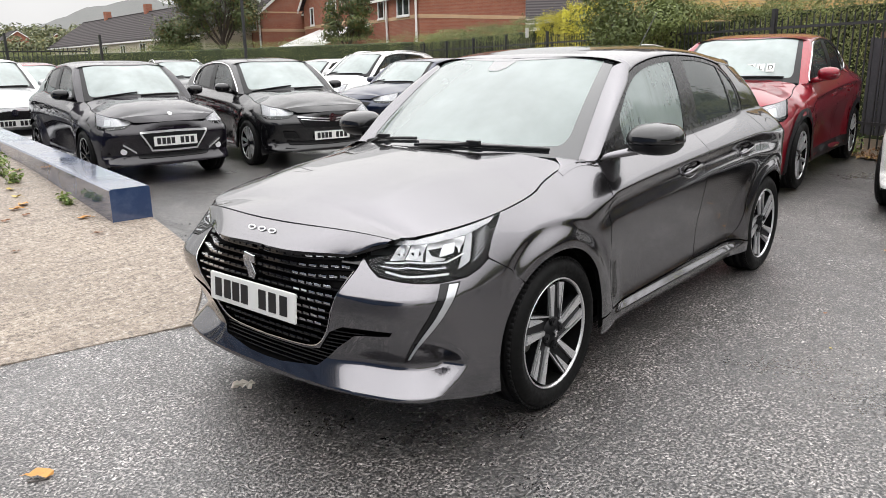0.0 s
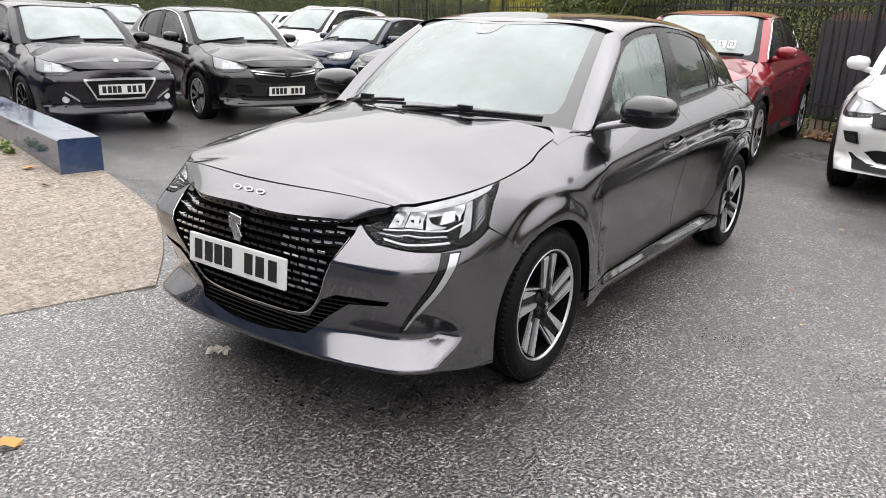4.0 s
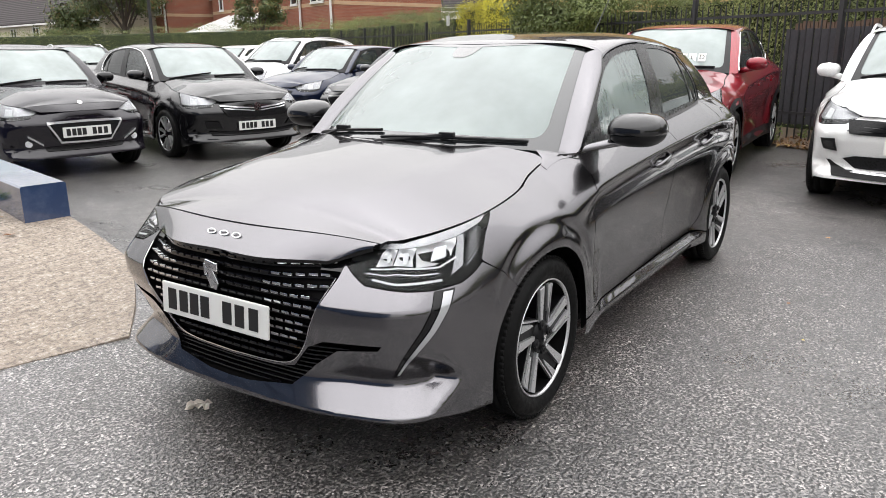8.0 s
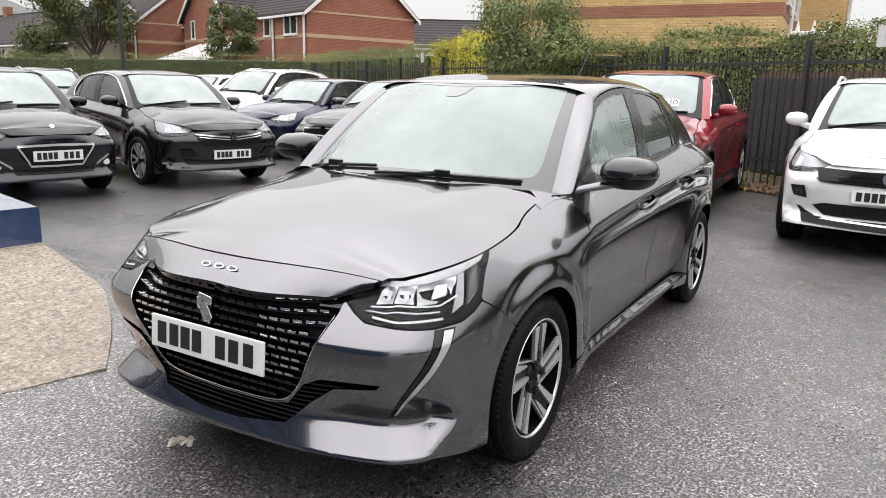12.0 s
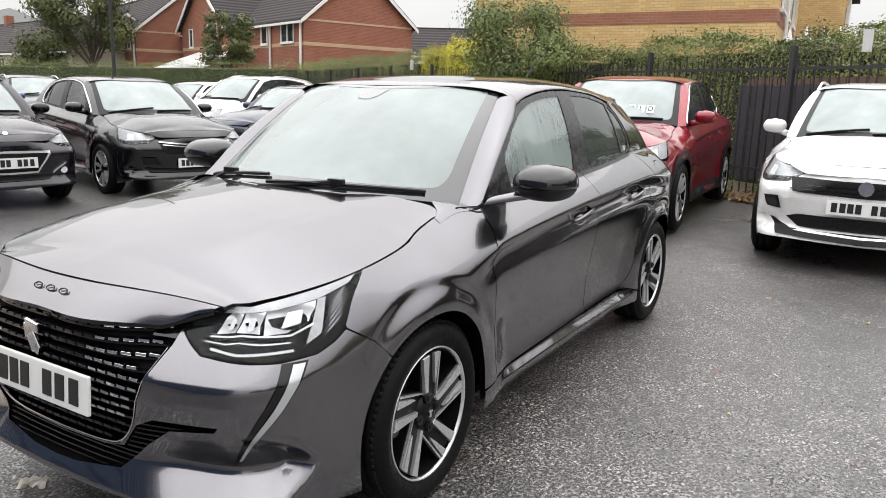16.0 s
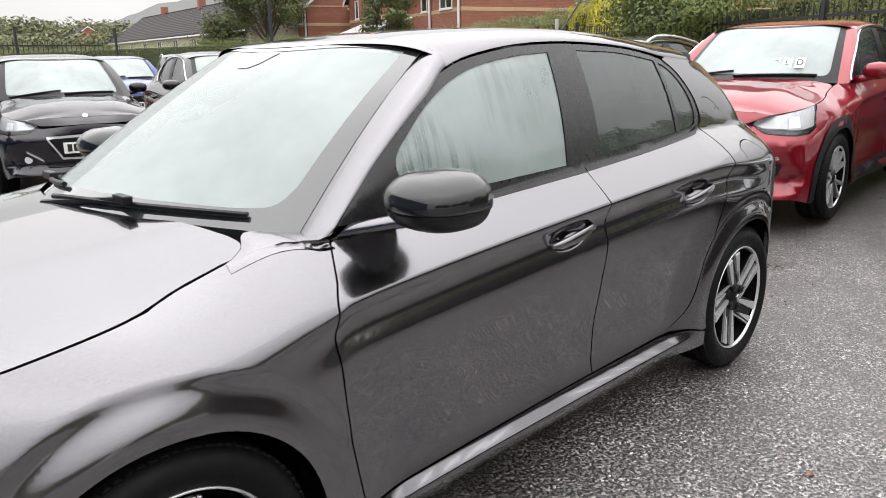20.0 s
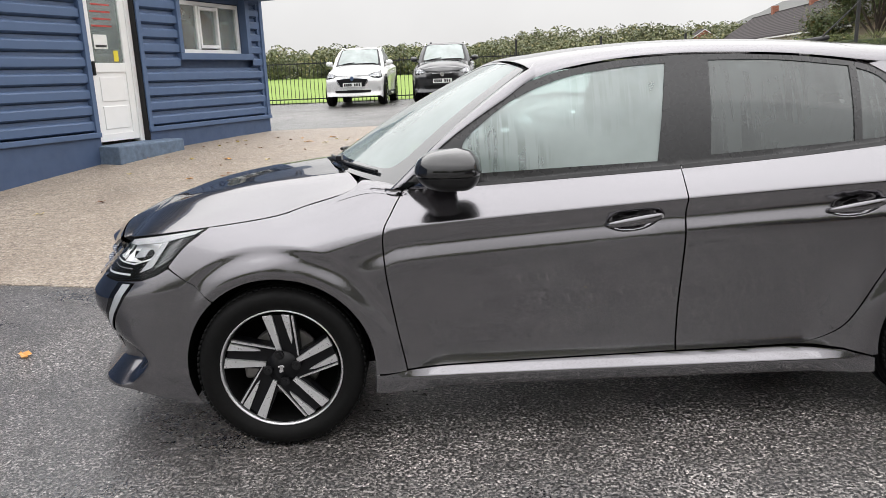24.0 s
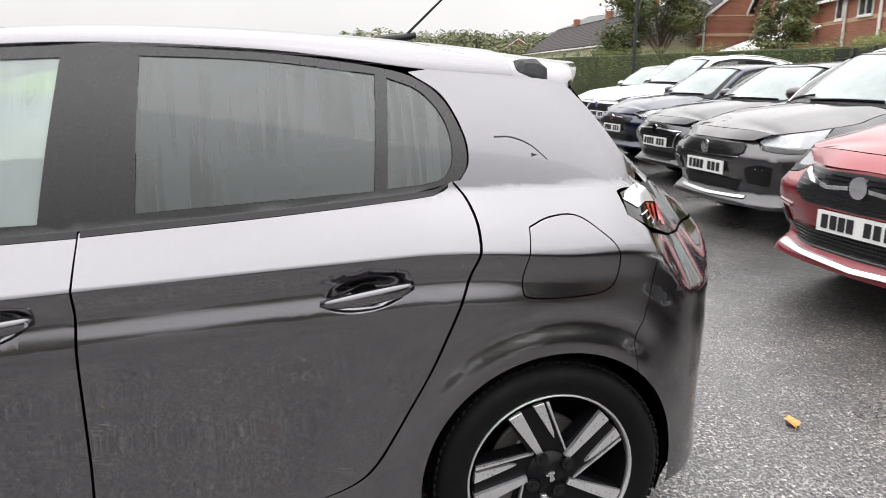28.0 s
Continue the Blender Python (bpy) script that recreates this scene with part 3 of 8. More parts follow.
def surf_mesh(name, loops, fn, step=0.04, flip=False, mirror=False, extra=0.0, warp=False):
    """A panel: the closed outlines in the skin's own coordinates are filled, cut to a fine net, and laid on fn."""
    bm = bmesh.new()
    edges = []
    raw = fn
    if warp:
        # the net follows the flank's crease
        loops = [[(a, to_level(a, b)) for a, b in loop] for loop in loops]
        fn = lambda a, b: raw(a, from_level(a, b))
    for loop in loops:
        vs = [bm.verts.new((a, b, 0)) for a, b in loop]
        edges += [bm.edges.new((vs[i], vs[(i + 1) % len(vs)])) for i in range(len(vs))]
    bmesh.ops.triangle_fill(bm, use_beauty=True, use_dissolve=False, edges=edges)
    for axis in (0, 1):
        lo, hi = min(v.co[axis] for v in bm.verts), max(v.co[axis] for v in bm.verts)
        n = max(1, int((hi - lo) / step))
        no = (1, 0, 0) if axis == 0 else (0, 1, 0)
        for i in range(1, n):
            at = lo + (hi - lo) * i / n
            bmesh.ops.bisect_plane(bm, geom=bm.verts[:] + bm.edges[:] + bm.faces[:], dist=1e-5, plane_co=(at, at, 0), plane_no=no)
    if warp:
        for at in (CREASE - 0.008, CREASE, CREASE + 0.008):
            bmesh.ops.bisect_plane(bm, geom=bm.verts[:] + bm.edges[:] + bm.faces[:], dist=1e-5, plane_co=(at, at, 0), plane_no=(0, 1, 0))
    bmesh.ops.dissolve_degenerate(bm, dist=2e-4, edges=bm.edges[:])
    normals = []
    e = 0.007
    for f in bm.faces:
        f.normal_update()
    for v in bm.verts:
        a, b = v.co.x, v.co.y
        p = fn(a, b)
        n = (fn(a + e, b) - fn(a - e, b)).cross(fn(a, b + e) - fn(a, b - e)).normalized()
        normals.append(-n if flip else n)
        v.co = p + (-n if flip else n) * extra
    bm.faces.ensure_lookup_table()
    # every face is turned to agree with the outward side
    bm.verts.index_update()
    bad = []
    for f in bm.faces:
        f.normal_update()
        if f.normal.dot(normals[f.verts[0].index]) < 0:
            bad.append(f)
    bmesh.ops.reverse_faces(bm, faces=bad)
    if mirror:
        for v in bm.verts:
            v.co.y = -v.co.y
        bmesh.ops.reverse_faces(bm, faces=bm.faces[:])
        normals = [Vector((n.x, -n.y, n.z)) for n in normals]
    me = bpy.data.meshes.new(name)
    bm.to_mesh(me)
    bm.free()
    me.polygons.foreach_set("use_smooth", [True] * len(me.polygons))
    me.normals_split_custom_set_from_vertices([tuple(n) for n in normals])
    return me


def curve(*pts, n=6):
    """A smooth line through points, as a list."""
    return [tuple(p) for p in spline(pts, n)]


def arc(cx, cz, r, a0, a1, n=20):
    return [(cx + r * math.cos(radians(a0 + (a1 - a0) * i / n)), cz + r * math.sin(radians(a0 + (a1 - a0) * i / n))) for i in range(n + 1)]


def on_side(pts):
    """Outline points given along the car become skin coordinates."""
    return [(s_x(x), z) for x, z in pts]


def on_nose(pts):
    return [(s_y(y), z) for y, z in pts]


# outlines on the flank, x and z
GAP_F = curve((-0.792, 0.937), (-0.835, 0.87), (-0.868, 0.80), (-0.866, 0.665), (-0.838, 0.466), (-0.806, 0.292))
GAP_B = [(0.203, 0.984), (0.200, 0.80), (0.195, 0.60), (0.190, 0.42), (0.187, 0.308)]
GAP_R = curve((1.030, 1.062), (1.058, 1.022), (1.068, 0.958), (1.044, 0.863), (0.945, 0.628), (0.857, 0.472), (0.790, 0.378), (0.70, 0.328), (0.60, 0.314))
BELT_F = curve((-0.775, 0.940), (-0.49, 0.953), (0.203, 0.984), n=8)
BELT_R = curve((0.209, 0.985), (0.60, 1.010), (0.93, 1.036), (0.995, 1.045), (1.030, 1.062), n=6)
TRIM_OUT = curve((-0.79, 0.965), (-0.70, 1.06), (-0.60, 1.143), (-0.42, 1.255), (-0.30, 1.306), (-0.18, 1.337), (0.04, 1.366), (0.30, 1.374), (0.60, 1.361), (0.80, 1.340), (0.94, 1.312), (1.02, 1.262), (1.066, 1.172), (1.072, 1.105), (1.048, 1.065), (0.99, 1.049), n=10)
GLASS_F = curve((-0.545, 0.985), (-0.575, 1.085), (-0.50, 1.160), (-0.38, 1.240), (-0.20, 1.306), (0.00, 1.337), (0.178, 1.348), n=6) + [(0.125, 1.003)]
GLASS_R = curve((0.338, 1.353), (0.60, 1.344), (0.865, 1.313), n=5) + [(0.842, 1.046), (0.318, 1.018)]
GLASS_Q = curve((0.892, 1.305), (0.975, 1.270), (1.025, 1.205), (1.038, 1.125), (1.015, 1.072), (0.96, 1.056), n=5) + [(0.872, 1.050)]


def inset_line(pts, dx):
    return [(x + dx, z) for x, z in pts]


HERO_PAINT = "paint_grey"


def both(name, loops, fn, mat, parent, step=0.04, flip=False, extra=0.0, label="", warp=False):
    """A panel and its twin on the other flank."""
    out = []
    for mirror in (False, True):
        me = surf_mesh(name, loops, fn, step, flip, mirror, extra, warp)
        me.materials.append(MATS[mat])
        out.append(part(name, me, None, parent, label))
    return out


def single(name, me, mat, parent, label=""):
    me.materials.append(MATS[mat])
    return part(name, me, None, parent, label)


hero = thing("hatchback_car", "grey metallic five-door hatchback wet with rain on asphalt", "car")
ARCH = 0.348
# front wing
wing = [(-1.4975, 0.5790), (-1.56, 0.6385), (-1.653, 0.6955)] + curve((-1.654, 0.704), (-1.60, 0.766), (-1.520, 0.828))
wing += [(x, lin(x, PLAN[:, 0], PLAN[:, 3]) - 0.002) for x in np.linspace(-1.50, -0.96, 16)] + [(-0.90, 0.944), (-0.85, 0.944), (-0.80, 0.938)]
wing += inset_line(GAP_F[1:], -0.005)[:-1] + [(-0.811, 0.285), (-0.88, 0.280), (-0.917, 0.280)] + arc(-1.27, 0.31, ARCH, -5, 130, 26)
both("front_wing", [on_side(wing)], skin, HERO_PAINT, hero, 0.011, warp=True)
door = inset_line(GAP_F[::-1], 0.0) + BELT_F + inset_line(GAP_B, -0.003)[1:] + [(x, lin(x, [-0.8, 0.187], [0.292, 0.308])) for x in np.linspace(0.1, -0.75, 12)]
def oval(cx, cz, rx, rz, n=22):
    return [(cx + rx * math.cos(2 * math.pi * i / n), cz + rz * math.sin(2 * math.pi * i / n) + 0.10 * rx * math.cos(2 * math.pi * i / n)) for i in range(n)]


PULL_F, PULL_R = (0.015, 0.812, 0.098, 0.040), (0.80, 0.834, 0.100, 0.040)


def pocket(cx, cz, rx, rz):
    def bowl(a, b):
        x = float(np.interp(a, SLEN, PLAN[:, 0]))
        r = math.hypot((x - cx) / rx, (b - cz - 0.1 * (x - cx)) / rz)
        return skin(a, b, 0.030 * sm(1.0, 0.25, r))
    return bowl


both("front_door", [on_side(door), on_side(oval(*PULL_F))], skin, HERO_PAINT, hero, 0.028, warp=True)
door = inset_line(GAP_B[::-1], 0.003) + BELT_R[1:] + inset_line(GAP_R[1:], -0.003) + [(0.45, 0.311), (0.3, 0.309)]
both("rear_door", [on_side(door), on_side(oval(*PULL_R))], skin, HERO_PAINT, hero, 0.028, warp=True)
quarter = inset_line(GAP_R[::-1], 0.004)[0:] + curve((1.052, 1.064), (1.076, 1.105), (1.070, 1.174), (1.024, 1.266), (0.945, 1.318), n=6)
quarter += [(x, gutter(x)[0]) for x in np.linspace(1.0, 1.40, 7)] + curve((1.43, 1.285), (1.56, 1.165), (1.66, 1.045), n=4)
quarter += [(1.49, 1.024), (1.474, 0.975), (1.53, 0.935), (1.526, 0.895), (1.510, 0.80), (1.492, 0.72), (1.470, 0.658)]
quarter += arc(1.27, 0.31, ARCH, 52, 186, 26) + [(0.90, 0.272), (0.80, 0.300), (0.70, 0.312)]
FLAP = curve((1.192, 0.965), (1.25, 0.982), (1.325, 0.984), (1.375, 0.950), (1.412, 0.905), (1.410, 0.835), (1.372, 0.803), (1.28, 0.797), (1.188, 0.801), (1.166, 0.822), (1.174, 0.89), (1.192, 0.965), n=4)[:-1]
flap_in = [(1.288 + (x - 1.288) * 0.975, 0.888 + (z - 0.888) * 0.968) for x, z in FLAP]
both("fuel_flap", [on_side(flap_in)], skin, HERO_PAINT, hero, 0.03, warp=True)
both("rear_quarter", [on_side(quarter), on_side(FLAP)], skin, HERO_PAINT, hero, 0.014, warp=True)
sill = [(-0.925, 0.205), (0.918, 0.205), (0.912, 0.262), (0.80, 0.292), (0.60, 0.306)] + [(x, lin(x, [-0.8, 0.187], [0.286, 0.303])) for x in np.linspace(0.4, -0.8, 10)] + [(-0.88, 0.274), (-0.923, 0.272)]
both("sill", [on_side(sill)], skin, HERO_PAINT, hero, 0.018)
# front bumper, a half outline and its mirror
HL_LOW = on_nose([(0.482, 0.712), (0.52, 0.685), (0.565, 0.660)]) + on_side([(-1.95, 0.648), (-1.87, 0.645), (-1.765, 0.652), (-1.705, 0.672), (-1.658, 0.700)])
bump = on_nose([(0, 0.222), (0.25, 0.227), (0.5, 0.234)]) + on_side([(-1.9, 0.228), (-1.75, 0.195), (-1.64, 0.170)])
bump += on_side(arc(-1.27, 0.31, ARCH, 205, 131, 16)) + on_side([(-1.56, 0.635), (-1.658, 0.692)]) + [(a, b - 0.004) for a, b in HL_LOW[::-1][1:]]
bump += on_nose([(0.478, 0.695)] + curve((0.474, 0.675), (0.40, 0.53), (0.345, 0.43), (0.285, 0.372), (0.20, 0.352), (0.0, 0.345), n=4))
INTAKE = [(0.0, 0.334), (0.20, 0.338), (0.29, 0.356), (0.365, 0.440), (0.43, 0.470), (0.625, 0.474), (0.61, 0.455), (0.47, 0.438), (0.38, 0.375), (0.285, 0.292), (0.10, 0.270), (0.0, 0.268)]
bump += on_nose(INTAKE)
both("front_bumper", [bump], skin, HERO_PAINT, hero, 0.0135)
# bonnet and nose panel
hood_edge = [(-1.982 + 0.092 * (y / 0.555) ** 2, y) for y in np.linspace(0, 0.555, 10)]
hood_side = [(x, y - 0.003) for x, y, z in WING_TOP if -1.875 < x < -1.03] + curve((-1.02, 0.673), (-0.985, 0.652), (-0.972, 0.625), (-0.975, 0.585), n=4)
cowl = [(-1.02, 0.45), (-1.09, 0.30), (-1.125, 0.15), (-1.135, 0.0)]
half = hood_edge + hood_side + cowl
full = half + [(x, -y) for x, y in half[::-1][1:-1]]
single("bonnet", surf_mesh("bonnet", [full], lambda a, b: hood(a, b), 0.035), HERO_PAINT, hero)


def nose(u, v):
    """The painted lip between grille and bonnet."""
    y = 0.49 * u
    a = skin(s_y(abs(y)), 0.726 - 0.006 * abs(u), -0.006 - 0.026 * abs(u))
    a.y = y
    yt = 0.55 * u
    b = hood(-1.982 + 0.092 * (yt / 0.555) ** 2 - 0.006, yt)
    a = a.lerp(b, 0.80 * sm(0.86, 1.0, abs(u)))
    p = a.lerp(b, v)
    return p + Vector((-0.5, 0, 0.8)).normalized() * 0.003 * math.sin(math.pi * v)


single("nose_panel", surf_mesh("nose_panel", [[(-1, 0), (1, 0), (1, 1), (-1, 1)]], nose, 0.05, flip=True), HERO_PAINT, hero)
# turned-down edge of the bonnet
for side in (1, -1):
    bm = bmesh.new()
    rim = [(x, y) for x, y in hood_edge + hood_side]
    rows = []
    for x, y in rim:
        p = hood(x, y)
        k = 0.988 if y > 0.02 else 1.0
        rows.append([bm.verts.new((v.x, v.y * side, v.z)) for v in (p, Vector((x + 0.004, y * k, p.z - 0.008)), Vector((x + 0.025 * (y < 0.57), y * 0.95, p.z - 0.030)))])
    for a, b in zip(rows, rows[1:]):
        for q in range(2):
            bm.faces.new((a[q], a[q + 1], b[q + 1], b[q]))
    bmesh.ops.recalc_face_normals(bm, faces=bm.faces[:])
    part("bonnet_flange", bm, "satin_black", hero)
# lip under the nose panel
for side in (1, -1):
    bm = bmesh.new()
    rows = []
    for u in np.linspace(0, 1, 14):
        p = nose(float(u), 0.0)
        rows.append([bm.verts.new((v.x, v.y * side, v.z)) for v in (p, p + Vector((0.004, 0, -0.012)), p + Vector((0.03, 0, -0.016)))])
    for a, b in zip(rows, rows[1:]):
        for q in range(2):
            bm.faces.new((a[q], a[q + 1], b[q + 1], b[q]))
    bmesh.ops.recalc_face_normals(bm, faces=bm.faces[:])
    part("grille_header", bm, "gloss_black", hero)
# roof, pillars, tailgate, spoiler
single("roof", surf_mesh("roof", [[(-0.43 + 0.13 * math.sin(math.pi / 2 * k) ** 2, k) for k in np.linspace(-1, 1, 31)] + [(1.24, k) for k in np.linspace(1, -1, 31)]], roof_net, 0.04), HERO_PAINT, hero)


def pillar(u, v):
    p = screen(-1, v) if v <= 1 else screen(-1, 1)
    x = lin(v, [0, 0.15, 1], [-0.805, -0.72, -0.30])
    gz, gy = gutter(x)
    w = sm(1.0, 0.75, v)
    q = skin(s_x(x), gz - 0.022 * w, -0.004 * w)
    c = Vector((p.x * 0.35 + q.x * 0.65 - 0.015 * w, q.y + 0.006, p.z * 0.45 + q.z * 0.55 + 0.020))
    return p * (1 - u) ** 2 + c * 2 * u * (1 - u) + q * u * u


both("windscreen_pillar", [[(0, -0.09), (1, -0.09), (1, 1), (0, 1)]], pillar, HERO_PAINT, hero, 0.06, flip=True)


# body-coloured corner between bonnet, windscreen foot and door
WING_IN = spline([tuple(hood(-1.04, -0.678)), tuple(hood(-0.985, -0.655)), (-0.955, -0.615, 0.962), (-0.900, -0.628, 0.960), (-0.830, -0.655, 0.948)], 6)


def wing_corner(u, v):
    x = -1.04 + 0.244 * u
    s = s_x(x)
    a = skin(s, float(np.interp(s, SLEN, PLAN[:, 3])) - 0.016, -0.0025)
    k = min(max(u, 0.0), 1.0) * (len(WING_IN) - 1)
    b = Vector([float(np.interp(k, range(len(WING_IN)), WING_IN[:, i])) for i in range(3)])
    return a.lerp(b, v) + Vector((0, 0, 0.006 * math.sin(math.pi * min(1, max(0, v))) * min(1, max(0, u)) ** 0.5))


both("wing_corner", [[(0.02, 0), (1, 0), (1, 1), (0.02, 1)]], wing_corner, HERO_PAINT, hero, 0.08, flip=True)


def hatch(u, v):
    y = u * lin(v, [0, 0.45, 1], [0.51, 0.575, 0.635])
    x = lin(v, [0, 0.45, 1], [1.52, 1.64, 1.80]) - lin(v, [0, 0.45, 1], [0.10, 0.13, 0.21]) * u * u
    z = lin(v, [0, 0.45, 1], [1.315, 1.15, 1.02]) - lin(v, [0, 1], [0.035, -0.01]) * u * u
    return Vector((x, y, z))


single("tailgate", surf_mesh("tailgate", [[(-1, 0), (1, 0), (1, 1), (-1, 1)]], hatch, 0.1, flip=True), HERO_PAINT, hero)


def spoil(u, v):
    x0 = 1.225
    y = u * (0.542 - 0.05 * v)
    x1 = 1.585 - 0.16 * u * u
    x = x0 + (x1 - x0) * v
    z = lin(x0, ROOFC[:, 0], ROOFC[:, 1]) + 0.003 - 0.078 * abs(u) ** 3 - 0.050 * v + 0.012 * v * v
    return Vector((x, y, z))


bm = bmesh.new()
top = grid_mesh(bm, 16, 6, lambda a, b: spoil(2 * a - 1, b))
low = grid_mesh(bm, 16, 6, lambda a, b: spoil(2 * a - 1, b) + Vector((-0.02 * b, 0, -0.012 - 0.05 * b)))
for i in range(16):
    bm.faces.new((top[i][6], low[i][6], low[i + 1][6], top[i + 1][6]))
for i in (0, 16):
    for j in range(6):
        bm.faces.new((top[i][j], top[i][j + 1], low[i][j + 1], low[i][j]))
bmesh.ops.recalc_face_normals(bm, faces=bm.faces[:])
part("spoiler", bm, HERO_PAINT, hero, smooth=True)
rb = on_side([(1.4945, 0.72), (1.5125, 0.80), (1.5285, 0.895), (1.534, 0.930), (1.66, 0.900)]) + [(s_yr(y), 0.892) for y in (0.7, 0.5, 0.25, 0.0)] + [(s_yr(y), 0.25) for y in (0.0, 0.3, 0.6)] + on_side([(1.70, 0.235), (1.605, 0.235)]) + on_side(arc(1.27, 0.31, ARCH, -12, 51.5, 14)) + on_side([(1.4725, 0.658)])
both("rear_bumper", [rb], skin, HERO_PAINT, hero, 0.022)
tp = on_side([(1.54, 0.942), (1.67, 0.904)]) + [(s_yr(y), 0.898) for y in (0.7, 0.5, 0.25, 0.0)] + [(s_yr(y), 1.02) for y in (0.0, 0.3, 0.6)] + on_side([(1.68, 1.03), (1.645, 1.040), (1.50, 1.02), (1.476, 0.975)])
both("tail_light", [tp], skin, "gloss_black", hero, 0.04, label="smoked tail light with a red bar")
# dark shell added under the gaps, near black to paint in their shade
shell = on_nose([(0, 0.25), (0.4, 0.255)]) + on_side([(-1.9, 0.26), (-1.66, 0.22)]) + on_side(arc(-1.27, 0.31, ARCH + 0.012, 195, -8, 30)) + on_side([(-0.9, 0.22), (0.9, 0.22)]) + on_side(arc(1.27, 0.31, ARCH + 0.01, 188, -15, 30)) + on_side([(1.66, 0.26)]) + [(s_yr(y), 0.26) for y in (0.6, 0.3, 0)] + [(s_yr(y), 0.95) for y in (0, 0.3, 0.6)] + on_side([(1.6, 0.98), (1.3, 1.0), (1.0, 1.0), (0.2, 0.94), (-0.75, 0.90), (-0.95, 0.90), (-1.3, 0.82), (-1.55, 0.78), (-1.8, 0.74)]) + on_nose([(0.6, 0.72), (0.4, 0.70), (0, 0.70)])
both("inner_shell", [shell], lambda a, b: skin(a, b, 0.030), "dark_cavity", hero, 0.035)
# windows
trim = [p for p in TRIM_OUT] + [(0.93, 1.038), (0.60, 1.012), (0.206, 0.987), (-0.49, 0.956)]
gl = lambda a, b: skin(a, b, 0.004)
both("window_trim", [on_side(trim), on_side(GLASS_F), on_side(GLASS_R), on_side(GLASS_Q)], gl, "trim_satin", hero, 0.05)
both("front_door_window", [on_side(GLASS_F)], lambda a, b: skin(a, b, 0.008), "side_glass", hero, 0.05)
both("rear_door_window", [on_side(GLASS_R)], lambda a, b: skin(a, b, 0.008), "privacy_glass", hero, 0.05)
both("quarter_window", [on_side(GLASS_Q)], lambda a, b: skin(a, b, 0.008), "privacy_glass", hero, 0.05)
single("windscreen", surf_mesh("windscreen", [[(-1, 0), (1, 0), (1, 1), (-1, 1)]], screen, 0.08, flip=True), "screen_glass", hero)
# headlights
HL_TOP = on_side([(-1.524, 0.826), (-1.62, 0.813), (-1.72, 0.798), (-1.85, 0.783), (-1.93, 0.771)]) + on_nose([(0.62, 0.771), (0.56, 0.764), (0.525, 0.752), (0.492, 0.727)])
lamp = HL_LOW + on_side([(-1.620, 0.745), (-1.565, 0.797)]) + HL_TOP
both("headlight", [lamp], skin, "clear_glass", hero, 0.04, label="clear headlight with white reflectors")


def lathe(bm, prof, seg=40, axis="y"):
    """A ring of profile points (radius, along) turned about the wheel's axle."""
    rings = []
    for r, y in prof:
        rings.append([bm.verts.new((r * math.cos(2 * math.pi * i / seg), y, r * math.sin(2 * math.pi * i / seg))) for i in range(seg)])
    for a, b in zip(rings, rings[1:]):
        for i in range(seg):
            bm.faces.new((a[i], a[(i + 1) % seg], b[(i + 1) % seg], b[i]))
    return rings


def blade_mesh(name, a0, r0, r1, w0, w1, shift, mat, deep=0.0):
    """One wheel spoke: a tapered bar beside the radius a0, shifted across it."""
    bm = bmesh.new()
    c, t = Vector((math.cos(radians(a0)), 0, math.sin(radians(a0)))), Vector((-math.sin(radians(a0)), 0, math.cos(radians(a0))))
    out = []
    for k in range(4):
        q = k / 3
        w, y = w0 + (w1 - w0) * q, 0.010 - 0.016 * q + deep
        mid = c * (r0 + (r1 - r0) * q) + t * shift
        out.append([bm.verts.new((mid + t * w * 0.5 * e).to_tuple()[0:1] + (y + dy,) + (mid + t * w * 0.5 * e).to_tuple()[2:3]) for e, dy in ((-1, 0.035), (-0.92, 0.0), (0.92, 0.0), (1, 0.035))])
    for p, q in zip(out, out[1:]):
        for k in range(3):
            bm.faces.new((p[k], q[k], q[k + 1], p[k + 1]))
    bmesh.ops.recalc_face_normals(bm, faces=bm.faces[:])
    return mesh_from(name, bm, mat)


def spoke_mesh(name, a0, outline, mat, deep=0.0):
    """One flat-faced spoke with chamfered edges: outline across and along the radius a0."""
    bm = bmesh.new()
    c, t = Vector((math.cos(radians(a0)), 0, math.sin(radians(a0)))), Vector((math.sin(radians(a0)), 0, -math.cos(radians(a0))))
    mid = Vector((sum(q[0] for q in outline) / len(outline), sum(q[1] for q in outline) / len(outline)))
    rings = []
    for shrink, dy in ((0.0, 0.045), (0.0, 0.0015), (0.0012, 0.0)):
        ring = []
        for u, r in outline:
            d = mid - Vector((u, r))
            u, r = Vector((u, r)) + d.normalized() * shrink
            y = 0.012 - 0.016 * (r - 0.05) / 0.16 + deep + dy
            p = c * r + t * u
            ring.append(bm.verts.new((p.x, y, p.z)))
        rings.append(ring)
    n = len(outline)
    for a, b in zip(rings, rings[1:]):
        for k in range(n):
            bm.faces.new((a[k], a[(k + 1) % n], b[(k + 1) % n], b[k]))
    bm.faces.new(rings[-1])
    bmesh.ops.recalc_face_normals(bm, faces=bm.faces[:])
    return mesh_from(name, bm, mat)


